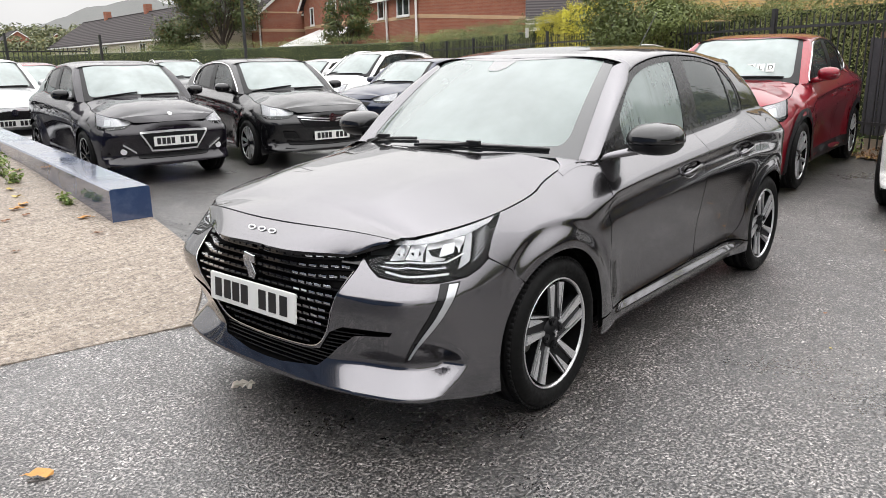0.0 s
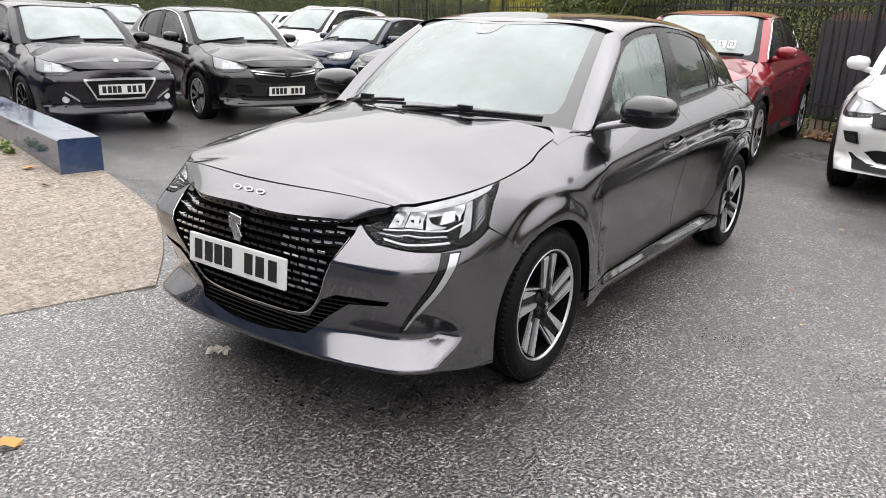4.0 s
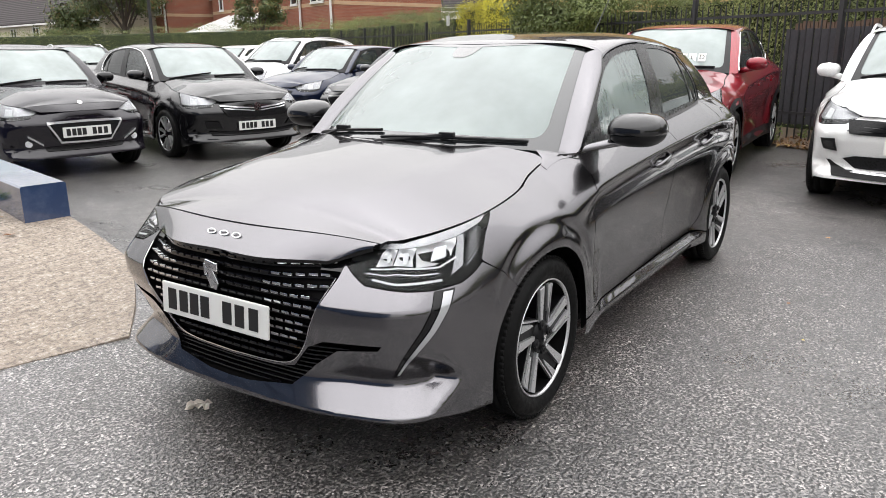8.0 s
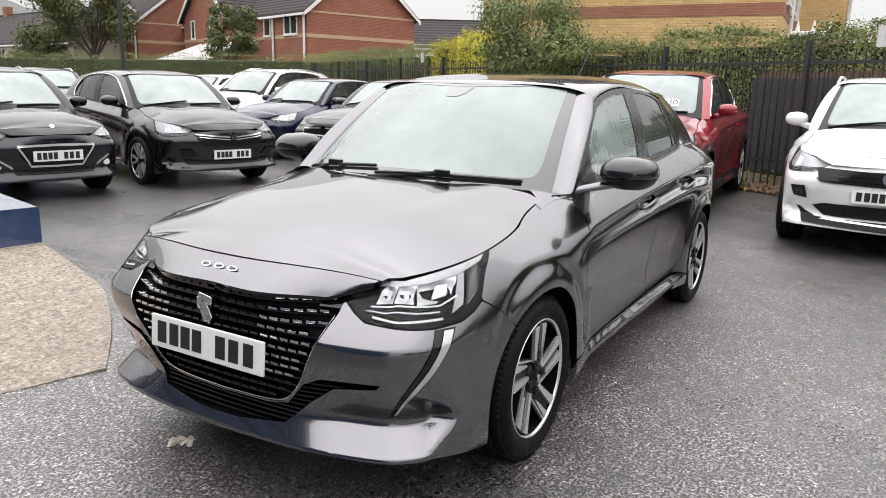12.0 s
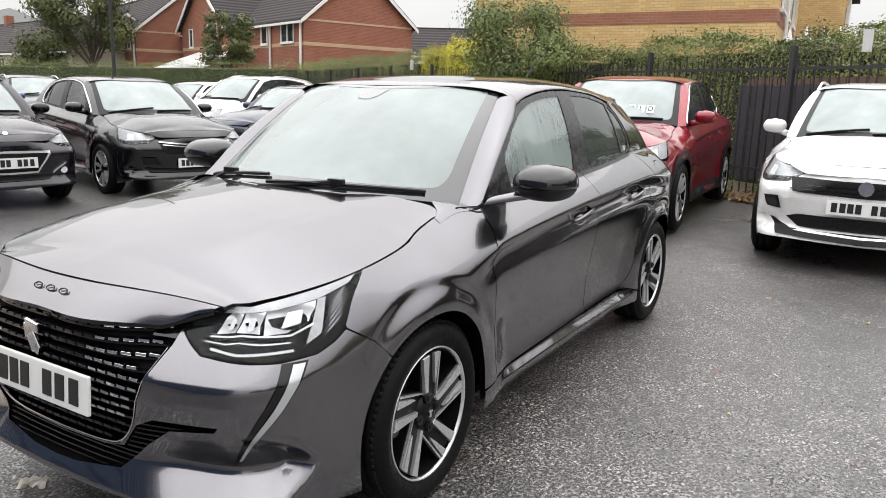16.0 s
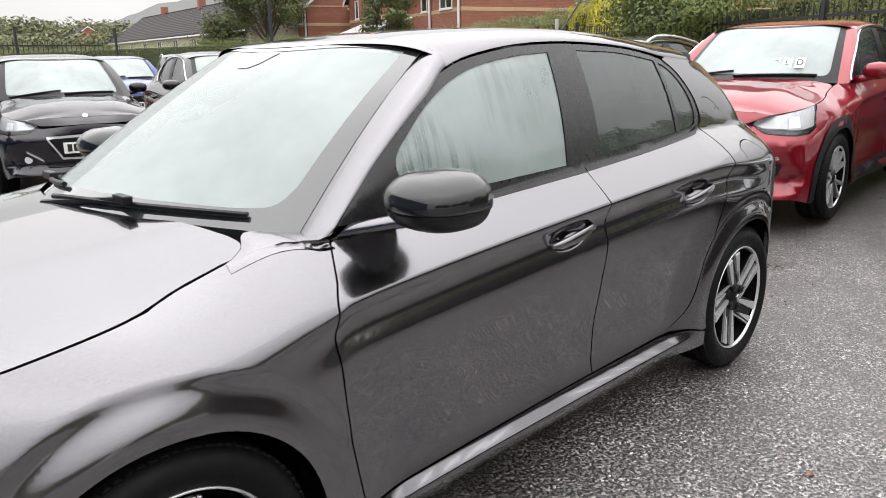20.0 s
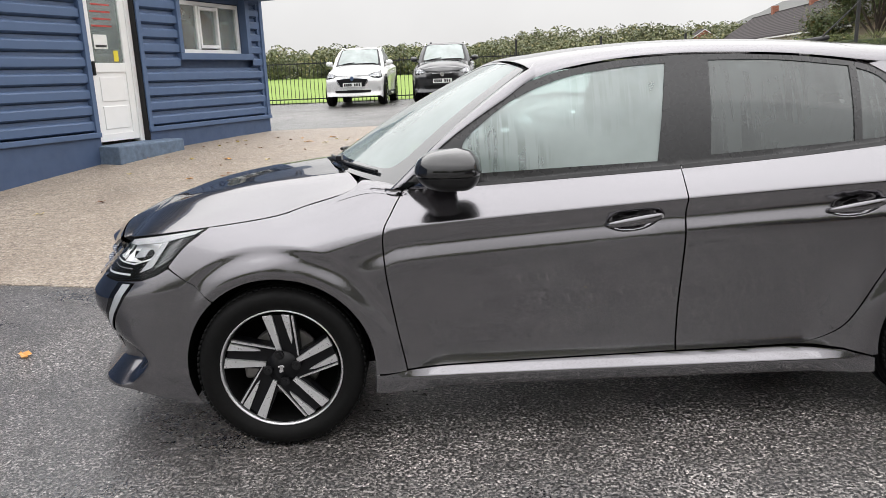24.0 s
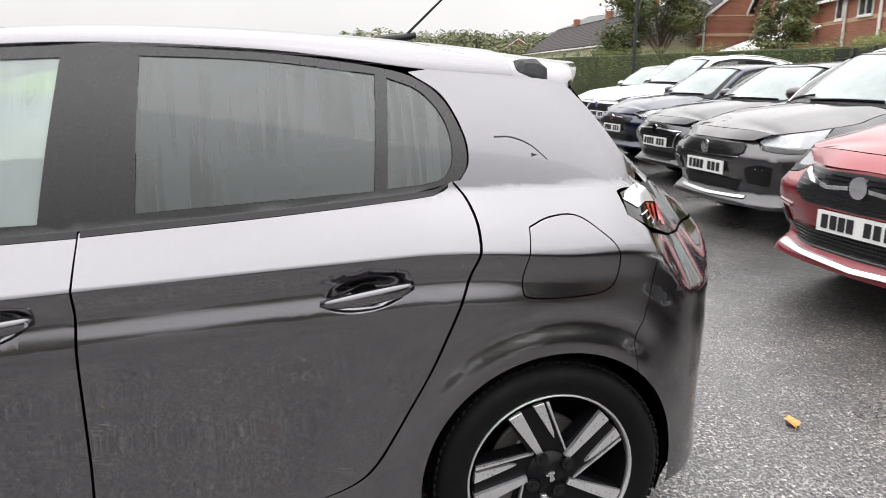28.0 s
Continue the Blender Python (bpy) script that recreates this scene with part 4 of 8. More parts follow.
def wheel_set(radius, width, rim, style, dark="gloss_black"):
    """Meshes of a wheel that faces -y, with its centre at the origin's axle."""
    w = width
    bm = bmesh.new()
    R, q = radius, rim
    lathe(bm, [(q - 0.004, 0.012), (q + 0.006, -0.002), (q + 0.03, -0.012), (R - 0.045, -0.016), (R - 0.022, -0.008), (R - 0.008, 0.010), (R - 0.001, 0.028), (R - 0.001, 0.045), (R - 0.008, 0.048), (R - 0.008, 0.056), (R, 0.059), (R, w / 2 - 0.005), (R - 0.007, w / 2), (R - 0.007, w / 2 + 0.008), (R, w / 2 + 0.012), (R, w - 0.03), (R - 0.02, w - 0.008), (q, w)], 56)
    # tread blocks on the shoulder
    for i in range(84):
        a = 2 * math.pi * i / 84
        m = Matrix.Rotation(-a, 4, "Y") @ Matrix.Translation((R - 0.006, 0.026, 0)) @ Matrix.Rotation(radians(18), 4, "Z")
        box(bm, -0.006, 0.0009, -0.018, 0.016, -0.0085, 0.0085, m=m)
    bmesh.ops.recalc_face_normals(bm, faces=bm.faces[:])
    tyre = mesh_from("tyre", bm, "rubber", True)
    bm = bmesh.new()
    lathe(bm, [(q - 0.010, 0.05), (q - 0.006, 0.010), (q - 0.002, -0.002), (q + 0.002, -0.004), (q + 0.0035, 0.001), (q + 0.001, 0.01)], 56)
    bmesh.ops.recalc_face_normals(bm, faces=bm.faces[:])
    rimm = mesh_from("rim", bm, "machined_alloy", True)
    bm = bmesh.new()
    # barrel coloured near black for the shade behind the spokes
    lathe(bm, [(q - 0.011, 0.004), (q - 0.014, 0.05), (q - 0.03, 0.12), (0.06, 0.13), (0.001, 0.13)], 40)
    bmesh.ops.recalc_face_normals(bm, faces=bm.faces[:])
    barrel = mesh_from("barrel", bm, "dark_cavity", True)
    bm = bmesh.new()
    lathe(bm, [(0.001, 0.085), (0.135, 0.085), (0.135, 0.10), (0.06, 0.10)], 40)
    disc = mesh_from("brake_disc", bm, "brake_iron", True)
    bm = bmesh.new()
    lathe(bm, [(0.001, 0.004), (0.024, 0.005), (0.030, 0.010), (0.058, 0.016), (0.066, 0.05)], 30)
    hub = mesh_from("hub", bm, dark, True)
    blades = []
    if style == "five_double":
        for k in range(5):
            a = 72 * k + 90
            blades.append(spoke_mesh("spoke", a, ((-0.0535, 0.203), (-0.018, 0.2065), (0.003, 0.062), (-0.013, 0.060)), "machined_alloy"))
            blades.append(spoke_mesh("spoke", a, ((0.016, 0.2065), (0.044, 0.203), (0.046, 0.108), (0.042, 0.090), (0.034, 0.120)), "machined_alloy", 0.002))
            blades.append(spoke_mesh("spoke_edge", a, ((0.050, 0.201), (0.0575, 0.199), (0.0635, 0.040), (0.059, 0.042)), "machined_alloy", 0.003))
            blades.append(spoke_mesh("spoke_web", a, ((-0.056, 0.206), (0.062, 0.202), (0.068, 0.030), (-0.022, 0.030)), "wheel_black", 0.012))
    else:
        for k in range(10):
            blades.append(blade_mesh("spoke", 36 * k, 0.05, q - 0.008, 0.016, 0.030, 0.012 if k % 2 else -0.012, "machined_alloy" if style == "ten" else dark))
    bm = bmesh.new()
    for z0, z1, x0, x1 in ((-0.012, 0.014, -0.006, 0.006), (0.004, 0.012, -0.013, 0.011), (-0.014, -0.004, -0.009, 0.002)):
        box(bm, x0, x1, -0.004, 0.004, z0, z1, 0.0015)
    emblem = mesh_from("centre_emblem", bm, "chrome")
    bolts = []
    for k in range(4 if style == "five_double" else 0):
        a = radians(98 + 90 * k)
        bm = bmesh.new()
        at = Vector((0.053 * math.cos(a), 0.0, 0.053 * math.sin(a)))
        cyl(bm, at + Vector((0, 0.012, 0)), at + Vector((0, 0.003, 0)), 0.0175, 0.0165, 16)
        cyl(bm, at + Vector((0, 0.008, 0)), at + Vector((0, -0.001, 0)), 0.009, 0.008, 6)
        bolts.append(mesh_from("wheel_bolt", bm, "satin_black"))
    if style == "five_double":
        bm = bmesh.new()
        lathe(bm, [(0.128, 0.084), (0.090, 0.0835)], 40)
        box(bm, -0.150, -0.085, 0.050, 0.095, -0.055, 0.055, 0.012)
        bolts.append(mesh_from("brake_caliper", bm, "brake_iron"))
    return dict(tyre=tyre, rim=rimm, barrel=barrel, brake_disc=disc, hub=hub, blades=blades + bolts, emblem=emblem)


def put_wheel(parent, ws, m, turn):
    """The tyre carries its rim, spokes and hub."""
    ty = part("wheel", ws["tyre"], None, parent)
    ty.matrix_local = m @ Matrix.Rotation(radians(turn), 4, "Y")
    for key in ("rim", "barrel", "brake_disc", "hub"):
        part(key, ws[key], None, ty)
    for b in ws["blades"]:
        part(b.name.split(".")[0], b, None, ty)
    part("centre_emblem", ws["emblem"], None, ty)
    return ty


HERO_WHEEL = wheel_set(0.31, 0.19, 0.222, "five_double", "wheel_black")
for x, turn in ((-1.27, 0), (1.27, -20)):
    for side in (1, -1):
        m = pose(x, -0.825 * side, 0.31, 0, 0, 0 if side > 0 else 180)
        put_wheel(hero, HERO_WHEEL, m, turn)
        bm = bmesh.new()
        rings = []
        for r, y in ((0.360, 0.765), (0.372, 0.45)):
            rings.append([bm.verts.new((x + r * math.cos(radians(a)), -y * side, 0.31 + r * math.sin(radians(a)))) for a in range(-20, 201, 10)])
        for i in range(22):
            bm.faces.new((rings[0][i], rings[0][i + 1], rings[1][i + 1], rings[1][i]))
        bm.faces.new(rings[1])
        part("wheel_arch_liner", bm, "dark_cavity", hero)

# door pulls: bowl, bar and lock
for spec in (PULL_F, PULL_R):
    both("handle_recess", [on_side(oval(*spec))], pocket(*spec), HERO_PAINT, hero, 0.012)
    for side in (1, -1):
        cx, cz, rx, rz = spec
        bm = bmesh.new()
        n = 14
        rings = []
        for i in range(n + 1):
            t = i / n
            x = cx - rx * 1.02 + 2.12 * rx * t
            z = cz - 0.014 + 0.028 * t
            base = skin(s_x(x), z)
            prot = 0.004 + 0.024 * math.sin(math.pi * min(1, max(0, t))) ** 0.5
            hh = 0.007 + 0.009 * math.sin(math.pi * t) ** 0.6 + 0.004 * t
            rings.append([bm.verts.new((x, side * (base.y - prot + 0.010 * math.cos(a)), z + hh * math.sin(a))) for a in np.linspace(0, 2 * math.pi, 9)[:-1]])
        for a, b in zip(rings, rings[1:]):
            for k in range(8):
                bm.faces.new((a[k], a[(k + 1) % 8], b[(k + 1) % 8], b[k]))
        bm.faces.new(rings[0][::-1])
        bm.faces.new(rings[-1])
        bmesh.ops.recalc_face_normals(bm, faces=bm.faces[:])
        hd = part("door_handle", bm, HERO_PAINT, hero, smooth=True)
        if spec is PULL_F and side == 1:
            p = skin(s_x(cx + rx * 0.98), cz + 0.012)
            bm = cyl(bmesh.new(), (p.x, p.y - 0.022, p.z), (p.x, p.y - 0.010, p.z), 0.007, seg=14)
            part("lock_barrel", bm, "chrome", hd)


def shell_half(bm, c, r, z0, z1, n=20, k=10, power=0.8):
    """A rounded mirror shell between two heights, blunt at the back."""
    cx, cy, cz = c
    grid = []
    for j in range(k + 1):
        el = math.asin(max(-1, min(1, z0 + (z1 - z0) * j / k)))
        row = []
        for i in range(n):
            az = 2 * math.pi * i / n
            x, y = math.cos(az), math.sin(az)
            x = math.copysign(abs(x) ** 0.75, x)
            if x > 0:
                x *= 0.55
            y = math.copysign(abs(y) ** 0.8, y)
            e = math.cos(el) ** 0.7
            row.append(bm.verts.new((cx + r[0] * x * e, cy + r[1] * y * e, cz + r[2] * math.sin(el))))
        grid.append(row)
    for a, b in zip(grid, grid[1:]):
        for i in range(n):
            bm.faces.new((a[i], a[(i + 1) % n], b[(i + 1) % n], b[i]))
    bm.faces.new(grid[0][::-1])
    bm.faces.new(grid[-1])
    bmesh.ops.recalc_face_normals(bm, faces=bm.faces[:])


for side in (1, -1):
    bm = bmesh.new()
    shell_half(bm, (-0.605, -0.912 * side, 1.026), (0.145, 0.118, 0.072), -0.18, 1.0)
    mir = part("door_mirror", bm, "mirror_cap", hero, "gloss black door mirror cap", smooth=True)
    bm = bmesh.new()
    shell_half(bm, (-0.605, -0.912 * side, 1.020), (0.139, 0.113, 0.064), -1.0, -0.16)
    part("lower_shell", bm, "satin_black", mir, smooth=True)
    bm = bmesh.new()
    rows = []
    for t in (0, 0.5, 1):
        cx, cy, cz = -0.70 + 0.06 * t, -0.735 - 0.13 * t, 0.952 + 0.03 * t
        hx, hz = 0.085 - 0.045 * t, 0.018 + 0.004 * t
        rows.append([bm.verts.new((cx + hx * a, cy * side, cz + hz * b)) for a, b in ((-1, -0.6), (-0.5, 0.8), (1, 1), (1.1, -0.8), (0, -1))])
    for a, b in zip(rows, rows[1:]):
        for i in range(5):
            bm.faces.new((a[i], a[(i + 1) % 5], b[(i + 1) % 5], b[i]))
    bmesh.ops.recalc_face_normals(bm, faces=bm.faces[:])
    part("mirror_arm", bm, HERO_PAINT, mir, smooth=True)

# grille: dark backing, fins and stepped dashes
GR_Z = [0.345, 0.352, 0.372, 0.43, 0.53, 0.675, 0.722]
GR_Y = [0.02, 0.20, 0.285, 0.345, 0.40, 0.47, 0.475]
back = [(y, z) for y, z in ((0, 0.23), (0.3, 0.23), (0.45, 0.38), (0.66, 0.44), (0.66, 0.50), (0.5, 0.55), (0.53, 0.70), (0.4, 0.735), (0, 0.735))]
both("grille_backing", [on_nose(back)], lambda a, b: skin(a, b, 0.045), "dark_cavity", hero, 0.06)
bm = box(bmesh.new(), -0.006, 0.014, -0.016, 0.016, -0.0055, 0.0055, 0.002)
dash_black, bm2 = mesh_from("grille_dash", bm, "gloss_black"), bmesh.new()
box(bm2, -0.006, 0.014, -0.015, 0.015, -0.0045, 0.0045, 0.0015)
dash_bright = mesh_from("grille_dash", bm2, "chrome")
fins = bmesh.new()
dashes = []
for r in range(12):
    z = 0.366 + r * 0.0305
    hw = lin(z, GR_Z, GR_Y) - 0.006
    n = 18
    for side in (1, -1):
        rows = []
        for i in range(n + 1):
            y = hw * i / n
            p = skin(s_y(y), z - 0.004, 0.030)
            q = skin(s_y(y), z - 0.004, 0.014)
            rows.append([fins.verts.new((v.x, v.y * side, v.z + dz)) for v, dz in ((p, 0.004), (q, 0.003), (q, -0.003), (p, -0.004))])
        for a, b in zip(rows, rows[1:]):
            for k in range(3):
                fins.faces.new((a[k], a[k + 1], b[k + 1], b[k]))
        cols = int(hw / 0.040)
        for c in range(cols):
            y = (c + 0.55) * 0.040 + 0.010 * (r % 2)
            if y > hw - 0.012:
                continue
            p = skin(s_y(y), z + 0.006, 0.010)
            p2 = skin(s_y(y + 0.01), z + 0.006, 0.010)
            yaw = math.atan2((p2 - p).x, -(p2 - p).y) * side
            dashes.append((Matrix.Translation((p.x, p.y * side, p.z)) @ Matrix.Rotation(yaw, 4, "Z") @ Matrix.Rotation(radians(4 * side), 4, "X"), y / hw > 0.50 and z > 0.44))
bmesh.ops.recalc_face_normals(fins, faces=fins.faces[:])
grille = part("grille", fins, "gloss_black", hero, "black grille with stepped chrome dashes")
for m, bright in dashes:
    part("dash", dash_bright if bright else dash_black, None, grille).matrix_local = m
# lower intake slats
def slat(y0, y1, z, deep0, deep1):
    for side in (1, -1):
        bm = bmesh.new()
        rows = []
        for k in range(9):
            y = y0 + (y1 - y0) * k / 8
            p, q = skin(s_y(y), z, deep0), skin(s_y(y), z, deep1)
            rows.append([bm.verts.new((v.x, v.y * side, v.z + dz)) for v, dz in ((p, 0.004), (q, 0.003), (q, -0.002))])
        for a, b in zip(rows, rows[1:]):
            for k in range(2):
                bm.faces.new((a[k], a[k + 1], b[k + 1], b[k]))
        bmesh.ops.recalc_face_normals(bm, faces=bm.faces[:])
        part("intake_slat", bm, "gloss_black", hero)


for i in range(5):
    z = 0.284 + 0.013 * i
    slat(0.0, lin(z, [0.268, 0.292, 0.375], [0.12, 0.285, 0.38]), z, 0.03, 0.008)
for i in range(6):
    z = 0.356 + 0.0175 * i
    slat(lin(z, [0.356, 0.44, 0.47], [0.29, 0.365, 0.43]) + 0.004, lin(z, [0.30, 0.375, 0.438, 0.455], [0.29, 0.38, 0.47, 0.61]) - 0.004, z, 0.03, 0.008)


def strips(name, pts, width, mat, off=-0.003):
    """A thin raised bead along skin points, one on each flank."""
    rows = [(skin(a, b - width / 2, off), skin(a, b, off - 0.0015), skin(a, b + width / 2, off)) for a, b in pts]
    for side in (1, -1):
        bm = bmesh.new()
        vs = [[bm.verts.new((v.x, v.y * side, v.z)) for v in row] for row in rows]
        for a, b in zip(vs, vs[1:]):
            for k in range(2):
                bm.faces.new((a[k], b[k], b[k + 1], a[k + 1]))
        part(name, bm, mat, hero)


# bright line under the grille
strips("grille_moulding", on_nose(curve((0.0, 0.345), (0.20, 0.351), (0.285, 0.371), (0.345, 0.43), (0.40, 0.53), (0.465, 0.67), n=5)), 0.007, "chrome")
# fang lights
FANG = [(s_x(-1.868), 0.640), (s_x(-1.795), 0.640), (s_y(0.676), 0.356), (s_y(0.652), 0.346)]


def fang_cut(l0, r0, l1, r1, top, low):
    """A slanting strip between shares of the light's width."""
    a, b, c, d = (Vector(q) for q in FANG)
    left, right = a.lerp(b, l0), a.lerp(b, r0)
    left_low, right_low = d.lerp(c, l1), d.lerp(c, r1)
    ts = [top + (low - top) * k / 8 for k in range(9)]
    return [tuple(left.lerp(left_low, t)) for t in ts] + [tuple(right.lerp(right_low, t)) for t in ts[::-1]]


fang, fang_in = fang_cut(0, 1, 0, 1, 0, 1), fang_cut(0.42, 0.90, 0.50, 0.88, 0.02, 0.965)
both("daytime_light", [fang], skin, "gloss_black", hero, 0.02, extra=0.003, label="tall slanting daytime running light")
both("light_tube", [fang_in], skin, "lamp_tube", hero, 0.02, extra=0.006)
# headlight insides: black housing, three dished reflectors, light lines, ribbed end
LAMP_S = (s_y(0.482), s_x(-1.524))
_low = sorted(HL_LOW + on_side([(-1.620, 0.745), (-1.565, 0.797)]))
_top = sorted(HL_TOP)


def in_lamp(a, b):
    """Skin coordinates from shares of the lamp's length and height."""
    s = LAMP_S[0] + (LAMP_S[1] - LAMP_S[0]) * a
    z0, z1 = lin(s, [q[0] for q in _low], [q[1] for q in _low]), lin(s, [q[0] for q in _top], [q[1] for q in _top])
    return s, z0 + (z1 - z0) * b


def lamp_piece(name, pts, mat, depth, dish=0.0, step=0.016, label=""):
    loop = [in_lamp(a, b) for a, b in pts]
    cs, cz = sum(q[0] for q in loop) / len(loop), sum(q[1] for q in loop) / len(loop)
    rs, rz = max(abs(q[0] - cs) for q in loop) + 1e-3, max(abs(q[1] - cz) for q in loop) + 1e-3
    fn = lambda a, b: skin(a, b, depth + dish * max(0.0, 1 - ((a - cs) / rs) ** 2 - ((b - cz) / rz) ** 2))
    both(name, [loop], fn, mat, hero, step, label=label)


both("lamp_housing", [lamp], lambda a, b: skin(a, b, 0.040), "lamp_case", hero, 0.03)
lamp_piece("lamp_brow", [(0.10, 0.86), (0.30, 0.84), (0.55, 0.82), (0.74, 0.80), (0.92, 0.55), (0.97, 0.90), (0.80, 0.97), (0.40, 0.97), (0.16, 0.97)], "lamp_bowl", 0.012, 0.0)
lamp_piece("reflector", [(0.15, 0.40), (0.27, 0.46), (0.32, 0.83), (0.20, 0.84), (0.16, 0.70)], "lamp_silver", 0.014, 0.024)
lamp_piece("reflector", [(0.28, 0.48), (0.43, 0.46), (0.50, 0.82), (0.335, 0.83)], "lamp_silver", 0.014, 0.024)
lamp_piece("reflector", [(0.45, 0.44), (0.57, 0.38), (0.68, 0.46), (0.735, 0.78), (0.515, 0.82)], "lamp_silver", 0.014, 0.026)
lamp_piece("lamp_lens", [(0.21, 0.50), (0.25, 0.54), (0.27, 0.74), (0.22, 0.72)], "lamp_white", 0.012)
lamp_piece("lamp_lens", [(0.35, 0.52), (0.39, 0.54), (0.43, 0.76), (0.37, 0.76)], "lamp_white", 0.012)
lamp_piece("lamp_lens", [(0.54, 0.50), (0.63, 0.52), (0.66, 0.72), (0.59, 0.74)], "lamp_tube", 0.012)
lamp_piece("light_line", [(0.13, 0.34), (0.26, 0.39), (0.31, 0.43), (0.45, 0.41), (0.57, 0.35), (0.68, 0.43), (0.68, 0.465), (0.57, 0.385), (0.45, 0.445), (0.31, 0.465), (0.26, 0.425), (0.13, 0.375)], "lamp_white", 0.008)
lamp_piece("light_line", [(0.11, 0.20), (0.22, 0.23), (0.30, 0.30), (0.42, 0.28), (0.56, 0.24), (0.56, 0.265), (0.42, 0.305), (0.30, 0.325), (0.22, 0.255), (0.11, 0.225)], "lamp_tube", 0.010)
lamp_piece("light_bar", [(0.15, 0.10), (0.30, 0.075), (0.56, 0.10), (0.56, 0.145), (0.30, 0.12), (0.15, 0.15)], "lamp_white", 0.006)
lamp_piece("lamp_divider", [(0.62, 0.16), (0.70, 0.22), (0.78, 0.78), (0.74, 0.80)], "lamp_bowl", 0.010)
lamp_piece("lamp_rib_panel", [(0.705, 0.14), (0.80, 0.16), (0.90, 0.40), (0.88, 0.62), (0.80, 0.74)], "satin_black", 0.010)
for k in range(6):
    b = 0.18 + 0.085 * k
    lamp_piece("lamp_rib", [(0.725 + 0.015 * k, b), (0.815 + 0.012 * k, b + 0.03), (0.815 + 0.012 * k, b + 0.05), (0.725 + 0.015 * k, b + 0.02)], "lamp_tube", 0.007)
both("grille_wing", [on_nose([(0.44, 0.726), (0.495, 0.724), (0.500, 0.706), (0.478, 0.686), (0.40, 0.690), (0.40, 0.728)])], lambda a, b: skin(a, b, 0.004), "gloss_black", hero, 0.03)
# tail light bars
both("clear_bar", [on_side([(1.492, 1.006), (1.52, 1.020), (1.60, 1.036), (1.64, 1.022), (1.665, 0.985), (1.60, 0.992), (1.53, 0.985)])], skin, "lamp_tube", hero, 0.02, extra=0.002)
for k in range(3):
    x0, z0 = 1.575 + 0.030 * k, 0.952 - 0.006 * k
    both("red_claw", [on_side([(x0, z0), (x0 + 0.016, z0), (x0 + 0.040, z0 + 0.036), (x0 + 0.022, z0 + 0.034)])], skin, "lamp_red", hero, 0.02, extra=0.0025)
both("red_bar", [on_side([(1.648, 0.930), (1.675, 0.925), (1.690, 0.975), (1.668, 0.990)])], skin, "lamp_red", hero, 0.02, extra=0.002)
for k in range(3):
    both("lamp_rib", [on_side([(1.525 + 0.02 * k, 0.968 - 0.012 * k), (1.585 + 0.01 * k, 0.972 - 0.012 * k), (1.585 + 0.01 * k, 0.975 - 0.012 * k), (1.525 + 0.02 * k, 0.971 - 0.012 * k)])], skin, "lamp_bowl", hero, 0.02, extra=0.0015)
# number plate, with plain bars for its letters
bm = boxed(-0.006, 0.006, -0.262, 0.262, -0.0565, 0.0565, bevel=0.004)
plate = part("number_plate", bm, "plate_white", hero, "white number plate with black characters")
plate.matrix_local = pose(-2.104, 0, 0.520, 0, 4, 0)
for i, y in enumerate((0.205, 0.145, 0.090, 0.035, -0.075, -0.135, -0.200)):
    part("character", boxed(-0.0085, -0.005, y - 0.021, y + 0.021, -0.036, 0.038), "plate_ink", plate)
# emblem, drawn as a plain upright shape, and the model badge as plain bars
bm = bmesh.new()
for x0, x1, z0, z1, tilt in ((-0.028, 0.030, 0.018, 0.048, 10), (-0.014, 0.016, -0.040, 0.030, -22), (-0.034, -0.016, -0.046, -0.012, 25), (0.008, 0.028, -0.046, 0.002, -14), (0.024, 0.036, -0.010, 0.034, 5)):
    box(bm, -0.006, 0.006, x0, x1, z0, z1, 0.003, m=Matrix.Rotation(radians(tilt), 4, "X"))
part("emblem", bm, "chrome", hero).matrix_local = pose(-2.095, 0.0, 0.640, 0, -6, 0)
for i, y in enumerate((0.055, 0.0, -0.055)):
    bm = bmesh.new()
    bmesh.ops.create_circle(bm, segments=20, radius=1.0)
    inner = bmesh.ops.create_circle(bm, segments=20, radius=0.72)
    vs = list(bm.verts)
    for k in range(20):
        bm.faces.new((vs[k], vs[(k + 1) % 20], vs[20 + (k + 1) % 20], vs[20 + k]))
    r = bmesh.ops.extrude_face_region(bm, geom=bm.faces[:])
    bmesh.ops.translate(bm, verts=[v for v in r["geom"] if isinstance(v, bmesh.types.BMVert)], vec=(0, 0, 0.15))
    bmesh.ops.scale(bm, vec=(0.010, 0.022, 0.02), verts=bm.verts[:])
    bmesh.ops.recalc_face_normals(bm, faces=bm.faces[:])
    p = nose(y / 0.47, 0.55)
    part("model_badge", bm, "chrome", hero).matrix_local = Matrix.Translation((p.x - 0.002, p.y, p.z + 0.001)) @ Matrix.Rotation(radians(-52), 4, "Y")

# windscreen furniture
def on_screen(u, v, up=0.0):
    e = 1e-3
    n = (screen(u + e, v) - screen(u - e, v)).cross(screen(u, v + e) - screen(u, v - e)).normalized()
    n = n if n.z > 0 else -n
    return screen(u, v) + n * up


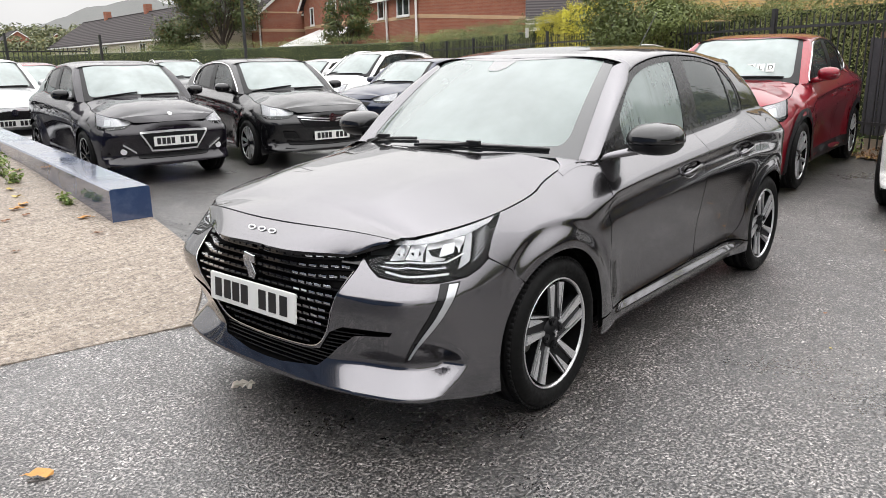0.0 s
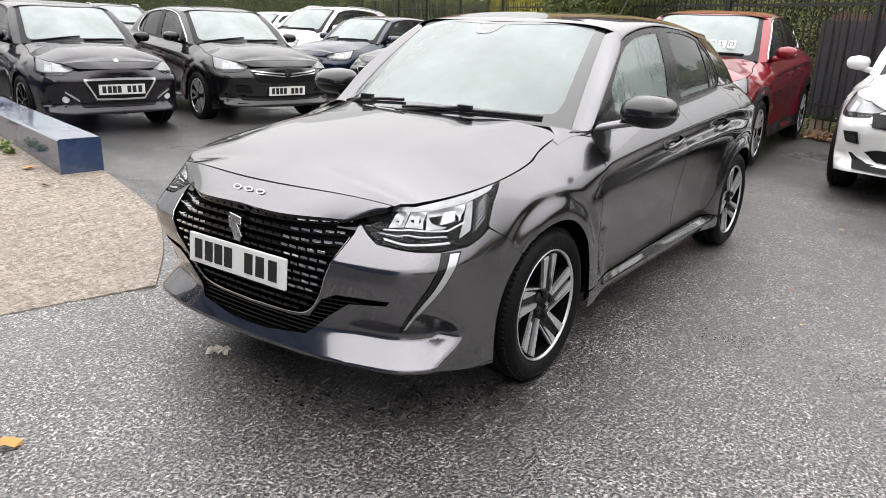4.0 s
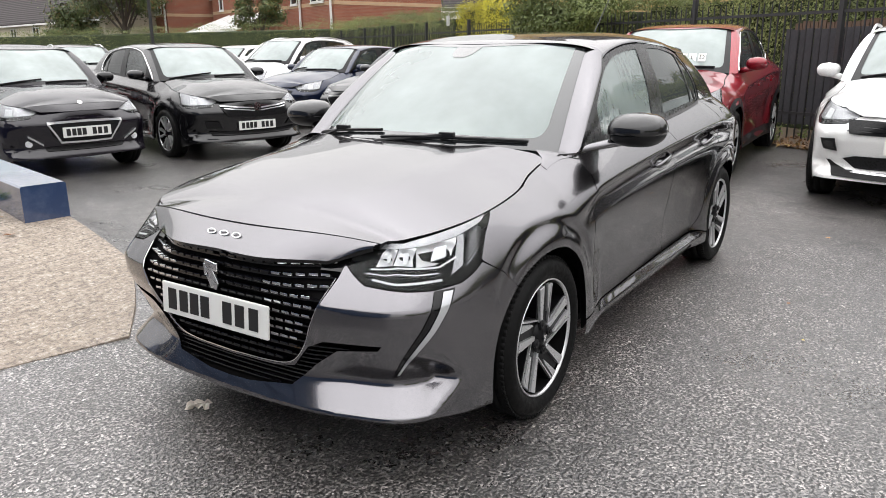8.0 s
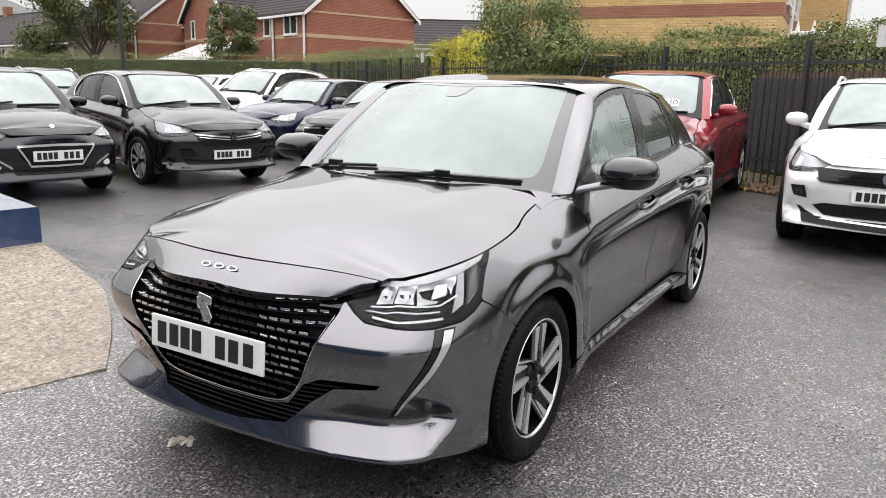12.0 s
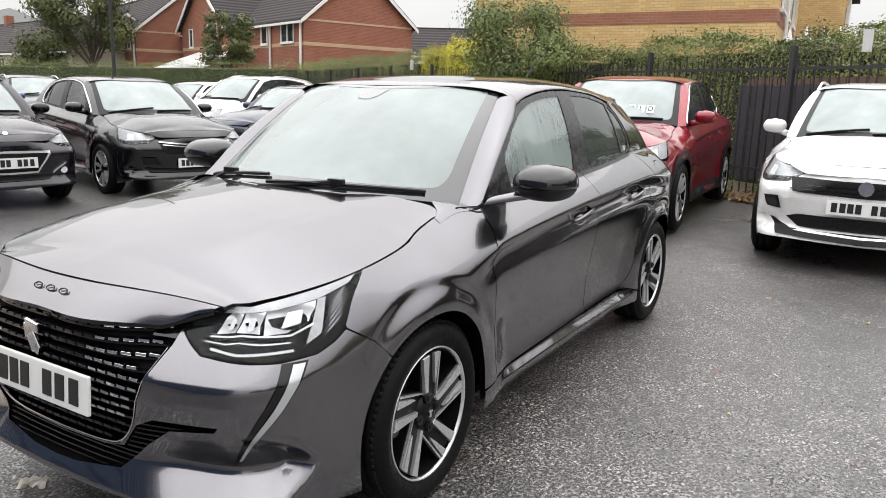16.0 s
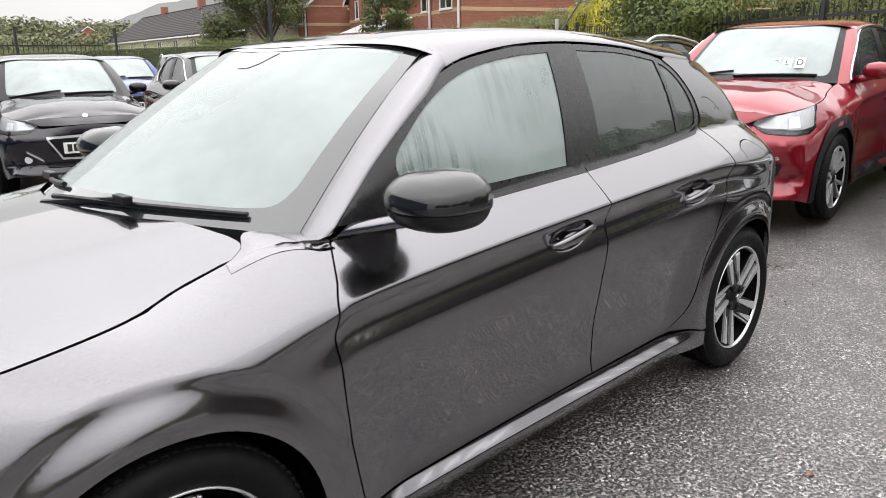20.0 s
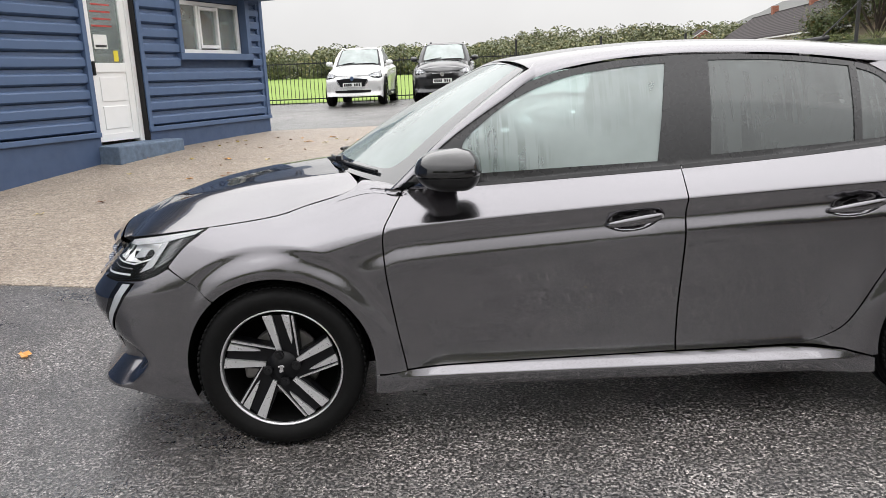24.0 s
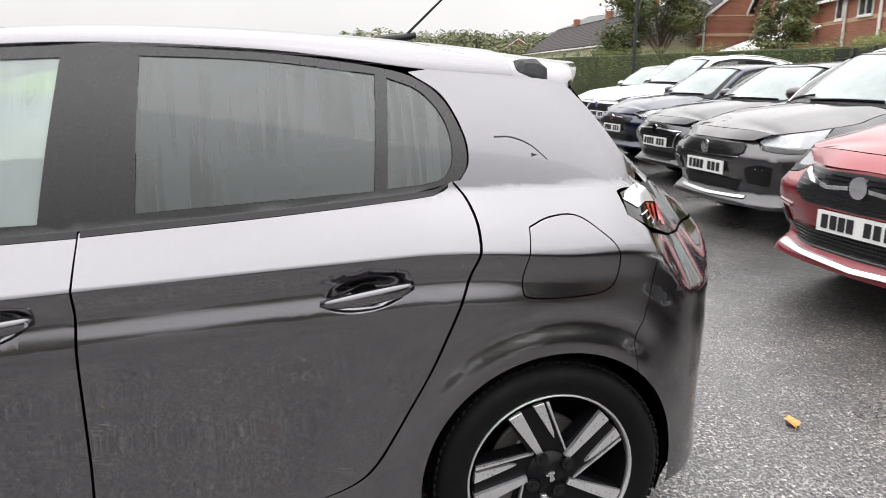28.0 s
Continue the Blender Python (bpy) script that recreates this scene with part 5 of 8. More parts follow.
frit = [(-1, 0), (1, 0), (1, 1), (-1, 1)]
glass_in = curve((-0.918, 0.19), (-0.895, 0.115), (-0.83, 0.085), (-0.6, 0.075), (0.0, 0.07), (0.6, 0.075), (0.83, 0.085), (0.895, 0.115), (0.918, 0.19), n=4) + [(0.925, 0.945), (0.6, 0.965), (0.0, 0.970), (-0.6, 0.965), (-0.925, 0.945)]
single("screen_border", surf_mesh("screen_border", [frit, glass_in], lambda a, b: on_screen(a, b, 0.0015), 0.08, flip=True), "screen_border", hero)
for u0, u1, v0, v1, pivot in ((0.86, 0.08, 0.012, 0.060, 0.45), (0.04, -0.84, 0.006, 0.050, -0.28)):
    bm = bmesh.new()
    pts = [on_screen(u0 + (u1 - u0) * t, v0 + (v1 - v0) * (t ** 0.7), 0.012) for t in np.linspace(0, 1, 12)]
    tube(bm, pts, 0.0075)
    wp = part("wiper", bm, "satin_black", hero)
    mid = on_screen((u0 + u1) / 2, (v0 + v1) / 2 + 0.012, 0.024)
    foot = on_screen(pivot + 0.35, -0.03, 0.01)
    bm = cyl(bmesh.new(), foot, mid, 0.010, 0.007, 8)
    box(bm, mid.x - 0.012, mid.x + 0.012, mid.y - 0.035, mid.y + 0.035, mid.z - 0.012, mid.z + 0.010, 0.004)
    part("wiper_arm", bm, "satin_black", wp)
bm = bmesh.new()
grid_mesh(bm, 24, 3, lambda a, b: (lambda u: hood(-1.13 + 0.19 * u * u, 0.58 * u).lerp(screen(u * 0.93, 0.0), b) + Vector((0, 0, -0.03)))(2 * a - 1))
part("scuttle", bm, "satin_black", hero, smooth=True)
bm = boxed(-0.07, 0.07, -0.10, 0.10, -0.03, 0.02, bevel=0.012, m=pose(-0.42, 0.0, 1.315, 0, -28, 0))
part("rear_view_mirror", bm, "dash_plastic", hero)
# rain sensor behind the glass
single("sensor_cover", surf_mesh("sensor_cover", [[(-0.13, 0.963), (-0.10, 0.86), (-0.05, 0.82), (0.05, 0.82), (0.10, 0.86), (0.13, 0.963)]], lambda a, b: on_screen(a, b, 0.002), 0.08, flip=True), "screen_border", hero)
# aerial
bm = cyl(bmesh.new(), (0.98, 0, 1.408), (1.10, 0, 1.433), 0.020, 0.010, 12)
aer = part("aerial", bm, "satin_black", hero, smooth=True)
part("aerial_rod", cyl(bmesh.new(), (1.06, 0, 1.425), (1.32, 0, 1.67), 0.0045, 0.0025, 8), "satin_black", aer)
# raised line on the rear pillar
strips("pillar_vent_line", [(s_x(x), z) for x, z in curve((1.15, 1.162), (1.20, 1.160), (1.255, 1.140), (1.30, 1.105), n=5)], 0.006, "satin_black", 0.0005)
# weather strip along the belt
for line in (BELT_F, BELT_R[:-2]):
    strips("belt_moulding", on_side([(x, z - 0.002) for x, z in line]), 0.012, "satin_black", -0.002)
# cabin
bm = boxed(-0.95, 1.60, -0.70, 0.70, 0.28, 0.36)
part("cabin_floor", bm, "dark_cavity", hero)
bm = bmesh.new()
box(bm, -1.02, -0.52, -0.66, 0.66, 0.60, 0.925, 0.05)
box(bm, -0.62, -0.48, -0.64, 0.64, 0.80, 0.95, 0.03)
box(bm, -0.66, -0.45, 0.18, 0.56, 0.90, 1.0, 0.03)
part("dashboard", bm, "dash_plastic", hero)


def seat(x, y, wide):
    bm = bmesh.new()
    box(bm, x - 0.28, x + 0.24, y - wide, y + wide, 0.42, 0.60, 0.05)
    m = pose(x + 0.22, y, 0.55, 0, 14, 0)
    box(bm, -0.06, 0.08, -wide, wide, 0.0, 0.60, 0.05, m=m)
    bm2 = bmesh.new()
    box(bm2, -0.04, 0.06, -0.13, 0.13, 0.64, 0.83, 0.045, m=m)
    cyl(bm2, m @ Vector((0, -0.06, 0.55)), m @ Vector((0, -0.06, 0.68)), 0.007, seg=6)
    cyl(bm2, m @ Vector((0, 0.06, 0.55)), m @ Vector((0, 0.06, 0.68)), 0.007, seg=6)
    st = part("seat", bm, "seat_cloth", hero, smooth=False)
    part("headrest", bm2, "seat_cloth", st)


for y in (-0.36, 0.36):
    seat(0.05, y, 0.24)
for y in (-0.38, 0.38):
    seat(0.90, y, 0.30)
bm = bmesh.new()
ringm = pose(-0.42, 0.37, 0.93, 0, -65, 0)
pts = [ringm @ Vector((0.175 * math.cos(a), 0.175 * math.sin(a), 0)) for a in np.linspace(0, 2 * math.pi, 29)]
tube(bm, pts, 0.015, seg=8)
cyl(bm, ringm @ Vector((-0.17, 0, 0)), ringm @ Vector((0.17, 0, 0)), 0.018, seg=6)
cyl(bm, ringm @ Vector((0, 0, 0.02)), ringm @ Vector((0, 0, -0.2)), 0.05, seg=10)
part("steering_wheel", bm, "dash_plastic", hero)
bm = boxed(-0.9, 0.9, -0.74, 0.74, 0.20, 0.23)
box(bm, -1.92, -0.902, -0.60, 0.60, 0.235, 0.262)
box(bm, 0.902, 1.80, -0.60, 0.60, 0.225, 0.255)
part("underbody", bm, "dark_cavity", hero)
# ---- the clad office ----
m = Mat("clad_blue", (0.075, 0.115, 0.24), 0.5)
f = m.noise(2.0, 5)
m.link(m.mix(f, (0.062, 0.102, 0.190), (0.082, 0.128, 0.228)), "Base Color")
m.link(m.ramp(m.noise(9, 4), (0.3, 0.38), (0.7, 0.6)), "Roughness")
plain("clad_plinth", (0.048, 0.078, 0.150), 0.6, grain=0.2, scale=4, bump=0.1)
plain("upvc_white", (0.78, 0.78, 0.77), 0.35, grain=0.05, scale=6)
plain("step_paint", (0.10, 0.14, 0.20), 0.7, grain=0.6, scale=14, bump=0.3)
plain("room_wall", (0.40, 0.38, 0.34), 0.8, grain=0.1)
plain("sign_red", (0.5, 0.06, 0.05), 0.5)
plain("sign_yellow", (0.75, 0.62, 0.05), 0.5)
plain("paper_white", (0.75, 0.75, 0.72), 0.6)
# paleness stands in for sky and field reflected in the office windows
pane("window_glass", (0.75, 0.80, 0.80), 0.30, mist_glare_max=0.32)
OFFICE = pose(-3.46, 9.85, 0, 0, 0, -23.6)  # local y runs along the front wall, x points out of it
office = thing("office_building", "blue steel-clad office cabin with ribbed walls", "building", OFFICE)
DOOR0, DOOR1, WIN0, WIN1 = -3.74, -2.87, -2.0, -0.47
PLINTH = 0.76
bm = bmesh.new()
for y0, y1 in ((-16.0, DOOR0), (DOOR1, 0.0)):
    box(bm, -0.25, 0.0, y0, y1, -0.1, PLINTH)
part("plinth", bm, "clad_plinth", office)
bm = boxed(-0.35, -0.10, -16, DOOR0, PLINTH, 4.2)
box(bm, -0.35, -0.10, DOOR1, WIN0, PLINTH, 4.2)
box(bm, -0.35, -0.10, WIN1, 0.0, PLINTH, 4.2)
box(bm, -0.35, -0.10, WIN0, WIN1, PLINTH, 1.80)
box(bm, -0.35, -0.10, WIN0, WIN1, 2.58, 4.2)
box(bm, -0.35, -0.10, DOOR0, DOOR1, 2.72, 4.2)
part("wall_lining", bm, "clad_plinth", office)
bm = boxed(-6.0, 0.0, -0.12, 0.0, -0.1, 4.2, m=pose(-0.01, -0.01, 0))
part("end_wall", bm, "clad_blue", office)
part("back_wall", boxed(-6.1, -5.9, -16, -0.12, -0.1, 4.2), "clad_blue", office)
part("office_floor", boxed(-5.9, -0.36, -15.9, -0.13, 0.45, 0.6), "room_wall", office)
part("flat_roof", boxed(-6.3, 0.35, -16.2, 0.25, 4.2, 4.4), "clad_plinth", office)


def rib_mesh(length):
    """One folded rib of the cladding, along y."""
    bm = bmesh.new()
    prof = [(-0.10, 0.0), (-0.055, 0.012), (0.0, 0.035), (0.0, 0.125), (-0.012, 0.140), (-0.055, 0.158), (-0.06, 0.20)]
    rows = [[bm.verts.new((x, y, z)) for x, z in prof] for y in (0, length)]
    for q in range(len(prof) - 1):
        bm.faces.new((rows[0][q], rows[1][q], rows[1][q + 1], rows[0][q + 1]))
    bmesh.ops.recalc_face_normals(bm, faces=bm.faces[:])
    if bm.faces[2 if len(bm.faces) > 2 else 0].normal.x < 0:
        bmesh.ops.reverse_faces(bm, faces=bm.faces[:])
    return mesh_from("cladding_rib", bm, "clad_blue")


long_rib, mid_rib = rib_mesh(16 + DOOR0 - 0.06), rib_mesh(-DOOR1 - 0.07)
left_rib, right_rib = rib_mesh(WIN0 - 0.08 - DOOR1 - 0.07), rib_mesh(-WIN1 - 0.13)
for i in range(17):
    z = PLINTH + 0.02 + 0.2 * i
    part("cladding_rib", long_rib, None, office).matrix_local = pose(0.0, -16, z)
    if z + 0.2 < 1.72 or z > 2.72:
        part("cladding_rib", mid_rib, None, office).matrix_local = pose(0.0, DOOR1 + 0.07, z)
    else:
        part("cladding_rib", left_rib, None, office).matrix_local = pose(0.0, DOOR1 + 0.07, z)
        part("cladding_rib", right_rib, None, office).matrix_local = pose(0.0, WIN1 + 0.13, z)
for y0, y1, z0, z1 in ((DOOR0 - 0.07, DOOR0, PLINTH - 0.02, 4.2), (DOOR1, DOOR1 + 0.07, PLINTH - 0.02, 4.2), (-0.07, 0.012, PLINTH - 0.02, 4.2)):
    part("corner_trim", boxed(-0.09, 0.022, y0, y1, z0, z1, bevel=0.006), "clad_blue", office)
for y0, y1 in ((-16, DOOR0), (DOOR1, 0.03)):
    part("base_flashing", boxed(-0.05, 0.035, y0, y1, PLINTH - 0.045, PLINTH + 0.02, bevel=0.006), "clad_blue", office)
# window with its trim and shutter box
win = part("window", boxed(-0.20, -0.12, WIN0, WIN1, 1.80, 1.86, bevel=0.006), "upvc_white", office, "white three-pane window in a blue surround")
for y0, y1, z0, z1 in ((WIN0, WIN1, 2.51, 2.57), (WIN0, WIN0 + 0.06, 1.86, 2.51), (WIN1 - 0.06, WIN1, 1.86, 2.51), (-1.50, -1.44, 1.86, 2.51), (-1.02, -0.97, 1.86, 2.51)):
    part("window_frame", boxed(-0.20, -0.12, y0, y1, z0, z1, bevel=0.006), "upvc_white", win)
for y0, y1, z0, z1 in ((-1.46, -1.42, 1.90, 2.47), (-1.04, -1.0, 1.90, 2.47), (-1.46, -1.0, 1.88, 1.93), (-1.46, -1.0, 2.45, 2.50)):
    part("casement", boxed(-0.17, -0.10, y0, y1, z0, z1, bevel=0.006), "upvc_white", win)
for y0, y1 in ((WIN0 + 0.06, -1.5), (-1.44, -1.02), (-0.97, WIN1 - 0.06)):
    part("pane", boxed(-0.165, -0.155, y0, y1, 1.86, 2.51), "window_glass", win).visible_shadow = False
for y0, y1, z0, z1 in ((WIN0 - 0.08, WIN1 + 0.13, 1.70, 1.80), (WIN0 - 0.08, WIN0, 1.8, 2.66), (WIN1, WIN1 + 0.10, 1.8, 2.66)):
    part("window_surround", boxed(-0.12, 0.03, y0, y1, z0, z1, bevel=0.008), "clad_blue", office)
part("shutter_box", boxed(-0.1, 0.34, -1.72, -0.02, 2.66, 3.3, bevel=0.01), "clad_blue", office)
part("shutter_rail", boxed(-0.10, -0.02, WIN1 + 0.02, WIN1 + 0.07, 1.8, 2.66), "satin_black", office)
# door
door = part("door", boxed(-0.16, -0.10, DOOR0 + 0.07, DOOR1 - 0.09, 0.64, 0.74, bevel=0.004), "upvc_white", office, "white half-glazed plastic door, shut")
for y0, y1, z0, z1 in ((DOOR0 + 0.07, DOOR0 + 0.17, 0.74, 2.66), (DOOR1 - 0.19, DOOR1 - 0.09, 0.74, 2.66), (DOOR0 + 0.17, DOOR1 - 0.19, 1.54, 1.66), (DOOR0 + 0.17, DOOR1 - 0.19, 2.56, 2.66)):
    part("stile", boxed(-0.16, -0.10, y0, y1, z0, z1, bevel=0.004), "upvc_white", door)
part("door_panel", boxed(-0.15, -0.115, DOOR0 + 0.17, DOOR1 - 0.19, 0.74, 1.54), "upvc_white", door)
for z0, z1 in ((0.80, 1.10), (1.16, 1.48)):
    part("raised_panel", boxed(-0.12, -0.105, DOOR0 + 0.22, DOOR1 - 0.24, z0, z1, bevel=0.007), "upvc_white", door)
part("pane", boxed(-0.135, -0.125, DOOR0 + 0.17, DOOR1 - 0.19, 1.66, 2.56), "window_glass", door).visible_shadow = False
part("door_handle", boxed(-0.10, -0.05, DOOR0 + 0.09, DOOR0 + 0.13, 1.50, 1.68, bevel=0.01), "satin_black", door)
for y0, y1 in ((DOOR0, DOOR0 + 0.07), (DOOR1 - 0.09, DOOR1 - 0.02)):
    part("door_frame", boxed(-0.20, -0.08, y0, y1, 0.6, 2.72, bevel=0.005), "upvc_white", office)
part("door_frame", boxed(-0.20, -0.08, DOOR0, DOOR1, 2.66, 2.73, bevel=0.005), "upvc_white", office)
part("shutter_rail", boxed(-0.10, 0.0, DOOR1 - 0.02, DOOR1 + 0.012, 0.6, 2.9), "satin_black", office)
notice = part("notice", boxed(-0.122, -0.12, DOOR0 + 0.22, DOOR0 + 0.44, 1.84, 2.02), "paper_white", door)
part("notice_bar", boxed(-0.1195, -0.117, DOOR0 + 0.24, DOOR0 + 0.42, 1.86, 1.89), "plate_ink", door)
part("warning_sticker", boxed(-0.122, -0.12, DOOR0 + 0.52, DOOR0 + 0.60, 1.68, 1.82), "sign_yellow", door)
for i in range(5):
    part("opening_hours_line", boxed(-0.122, -0.12, DOOR0 + 0.22 + 0.03 * (i % 2), DOOR0 + 0.55, 2.12 + 0.09 * i, 2.14 + 0.09 * i), "sign_red", door)
bm = boxed(-0.15, 0.34, DOOR0 - 0.05, DOOR1 + 0.28, 0.2, 0.60, bevel=0.02)
part("door_step", bm, "step_paint", office, "chipped blue-grey concrete doorstep")
bm = boxed(-1.6, -0.9, -1.9, -0.6, 1.2, 1.3)
box(bm, -1.2, -1.0, -1.6, -1.2, 1.3, 1.9)
box(bm, -1.5, -1.1, -0.9, -0.7, 1.3, 2.3)
part("desk", bm, "room_wall", office)

# ---- railings, board fence, hedges ----
plain("rail_black", (0.02, 0.02, 0.022), 0.5, grain=0.3, scale=20)
plain("board_dark", (0.040, 0.040, 0.046), 0.7, grain=0.35, scale=7, bump=0.3)
plain("board_brown", (0.12, 0.075, 0.05), 0.8, grain=0.3, scale=6)
plain("post_tip", (0.5, 0.5, 0.5), 0.6)
ROT = math.degrees(math.atan2(-FENCE_D.x, FENCE_D.y))
FM = Matrix.Translation(FENCE_A) @ pose(0, 0, 0, 0, 0, ROT)  # local y along the fence, x away from the lot
railing = thing("railings", "black steel railings with pointed bars", "fence", FM)
bm = boxed(-0.008, 0.008, -0.008, 0.008, 0.05, 1.90)
cyl(bm, (0, 0, 1.90), (0, 0, 2.0), 0.011, 0.001, 6)
bar = mesh_from("bar", bm, "rail_black")
rng = random.Random(5)
far = bmesh.new()
for i in range(272):
    y = -8 + 0.125 * i
    if i < 200:
        part("bar", bar, None, railing).matrix_local = pose(0, y, 0, rng.uniform(-0.4, 0.4), 0, 0)
    else:
        box(far, -0.007, 0.007, y - 0.007, y + 0.007, 0.05, 2.08)
tagged(part("railing_rest", far, "rail_black", railing), kind="stuff")
for i in range(12):
    y = -7.2 + 2.72 * i
    ps = part("post", boxed(-0.035, 0.035, y - 0.035, y + 0.035, 0, 2.10, bevel=0.006), "rail_black", railing)
    for z in (0.42, 1.80):
        part("rail", boxed(-0.012, 0.012, y + 0.035, y + 2.685, z - 0.02, z + 0.02), "rail_black", railing)
for y in (-0.05, 13.1):
    part("post_cap", boxed(-0.03, 0.03, y - 0.05, y + 0.04, 1.98, 2.24), "post_tip", railing)
boards = thing("board_fence", "dark grey close-boarded timber fence behind the railings", "fence", FM @ pose(0.42, 0, 0))
plank = mesh_from("board", boxed(-0.011, 0.011, -0.058, 0.058, 0.22, 1.60, bevel=0.003), "board_dark")
for i in range(84):
    y = -8 + 0.122 * i
    part("board", plank, None, boards).matrix_local = pose(0.012 * (i % 2), y, rng.uniform(-0.015, 0.015), 0, 0, rng.uniform(-3, 3))
for z in (0.5, 1.3):
    part("fence_rail", boxed(0.03, 0.08, -8, 2.2, z - 0.04, z + 0.04), "board_dark", boards)
brown = mesh_from("top_board", boxed(-0.012, 0.012, -0.06, 0.06, 1.58, 1.70), "board_brown")
for i in range(76):
    part("top_board", brown, None, boards).matrix_local = pose(0.10, -8 + 0.134 * i, rng.uniform(-0.02, 0.02))


def leaves_mesh(name, pts, normals, size, mat, seed=1, droop=0.3):
    """Many small folded leaves at the given points, facing about outward."""
    r = np.random.RandomState(seed)
    n = len(pts)
    nn = normals + r.normal(0, 0.55, (n, 3))
    nn /= np.linalg.norm(nn, axis=1)[:, None] + 1e-9
    t = np.cross(nn, r.normal(0, 1, (n, 3)))
    t /= np.linalg.norm(t, axis=1)[:, None] + 1e-9
    b = np.cross(nn, t)
    s = size * r.uniform(0.6, 1.4, (n, 1))
    tip, tail = pts + t * s, pts - t * s * 0.8
    l, rr = pts + b * s * 0.5 + nn * s * 0.18, pts - b * s * 0.5 + nn * s * 0.18
    verts = np.stack([tail, rr, tip, l], 1).reshape(-1, 3)
    faces = [(4 * i, 4 * i + 1, 4 * i + 2, 4 * i + 3) for i in range(n)]
    me = bpy.data.meshes.new(name)
    me.from_pydata(verts.tolist(), [], faces)
    me.materials.append(MATS[mat])
    return me


def leaf_mat(name, dark, light, third=None):
    m = Mat(name, dark, 0.55)
    stops = [(0.0, dark), (0.75, light)] + ([(1.0, third)] if third else [])
    c = m.ramp(m.island(), *stops)
    c = m.mix(m.ramp(m.noise(0.7, 4), (0.35, 0.0), (0.7, 1.0)), c, tuple(v * 0.8 for v in dark))
    m.link(c, "Base Color")
    m.set("Subsurface Weight", 0.0)
    return m.mat


leaf_mat("hedge_leaf", (0.120, 0.150, 0.042), (0.300, 0.350, 0.105), (0.40, 0.34, 0.15))
leaf_mat("yellow_leaf", (0.50, 0.45, 0.03), (0.85, 0.78, 0.07), (0.25, 0.28, 0.04))
leaf_mat("tree_leaf", (0.058, 0.084, 0.024), (0.150, 0.180, 0.052), (0.27, 0.14, 0.05))
leaf_mat("light_leaf", (0.085, 0.115, 0.030), (0.240, 0.290, 0.085))
leaf_mat("wood_leaf", (0.115, 0.135, 0.065), (0.240, 0.255, 0.120), (0.34, 0.28, 0.12))
plain("bark", (0.06, 0.045, 0.035), 0.9, grain=0.4, scale=12, bump=0.4)
# leaf green darkened to stand in for the shade inside a hedge
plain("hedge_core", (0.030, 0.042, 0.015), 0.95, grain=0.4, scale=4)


def hedge(name, label, y0, y1, x0, x1, h, mat, count, seed, m=None):
    ob = thing(name, label, "hedge", FM if m is None else m)
    r = np.random.RandomState(seed)
    # added dark box: paints the shaded depth seen between the leaves
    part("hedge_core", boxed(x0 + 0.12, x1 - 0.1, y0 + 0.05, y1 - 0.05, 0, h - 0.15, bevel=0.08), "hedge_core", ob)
    y = r.uniform(y0, y1, count)
    top = r.uniform(0, 1, count) < 0.3
    lump = 0.10 * np.sin(y * 1.7 + 1) + 0.07 * np.sin(y * 4.3) + 0.05 * np.sin(y * 9.1)
    x = np.where(top, r.uniform(x0, x1, count), x0 + np.abs(r.normal(0, 0.07, count)) - lump * 0.5)
    z = np.where(top, h + lump + np.abs(r.normal(0, 0.07, count)) * (0.6 + 0.8 * (np.sin(y * 5.3) > 0.2)), h * r.uniform(0.03, 1, count) ** 0.7 + lump * 0.5)
    nrm = np.where(top[:, None], [[0.0, 0, 1.0]], [[-1.0, 0, 0.35]])
    tagged(part("foliage", leaves_mesh("foliage", np.stack([x, y, z], 1), nrm, 0.025, mat, seed), None, ob), kind="stuff")


hedge("hedge", "dense clipped green hedge behind the railings", -8, 6.2, 1.0, 2.0, 2.28, "hedge_leaf", 95000, 1)
hedge("hedge", "dense clipped green hedge behind the railings", 6.2, 10.6, 0.7, 1.8, 2.20, "hedge_leaf", 32000, 2)
hedge("golden_hedge", "bright yellow-leaved hedge among the green", 10.6, 13.9, 0.6, 1.9, 2.55, "yellow_leaf", 19000, 3)
hedge("hedge", "dense clipped green hedge behind the railings", 13.9, 26, 0.5, 1.7, 2.35, "hedge_leaf", 45000, 4)
BEND = FENCE_A + FENCE_D * 26
hedge("hedge", "dense green hedge running off past the houses", -0.3, 55, 0.4, 1.8, 2.4, "hedge_leaf", 60000, 6, Matrix.Translation(BEND) @ pose(0, 0, 0, 0, 0, 5))


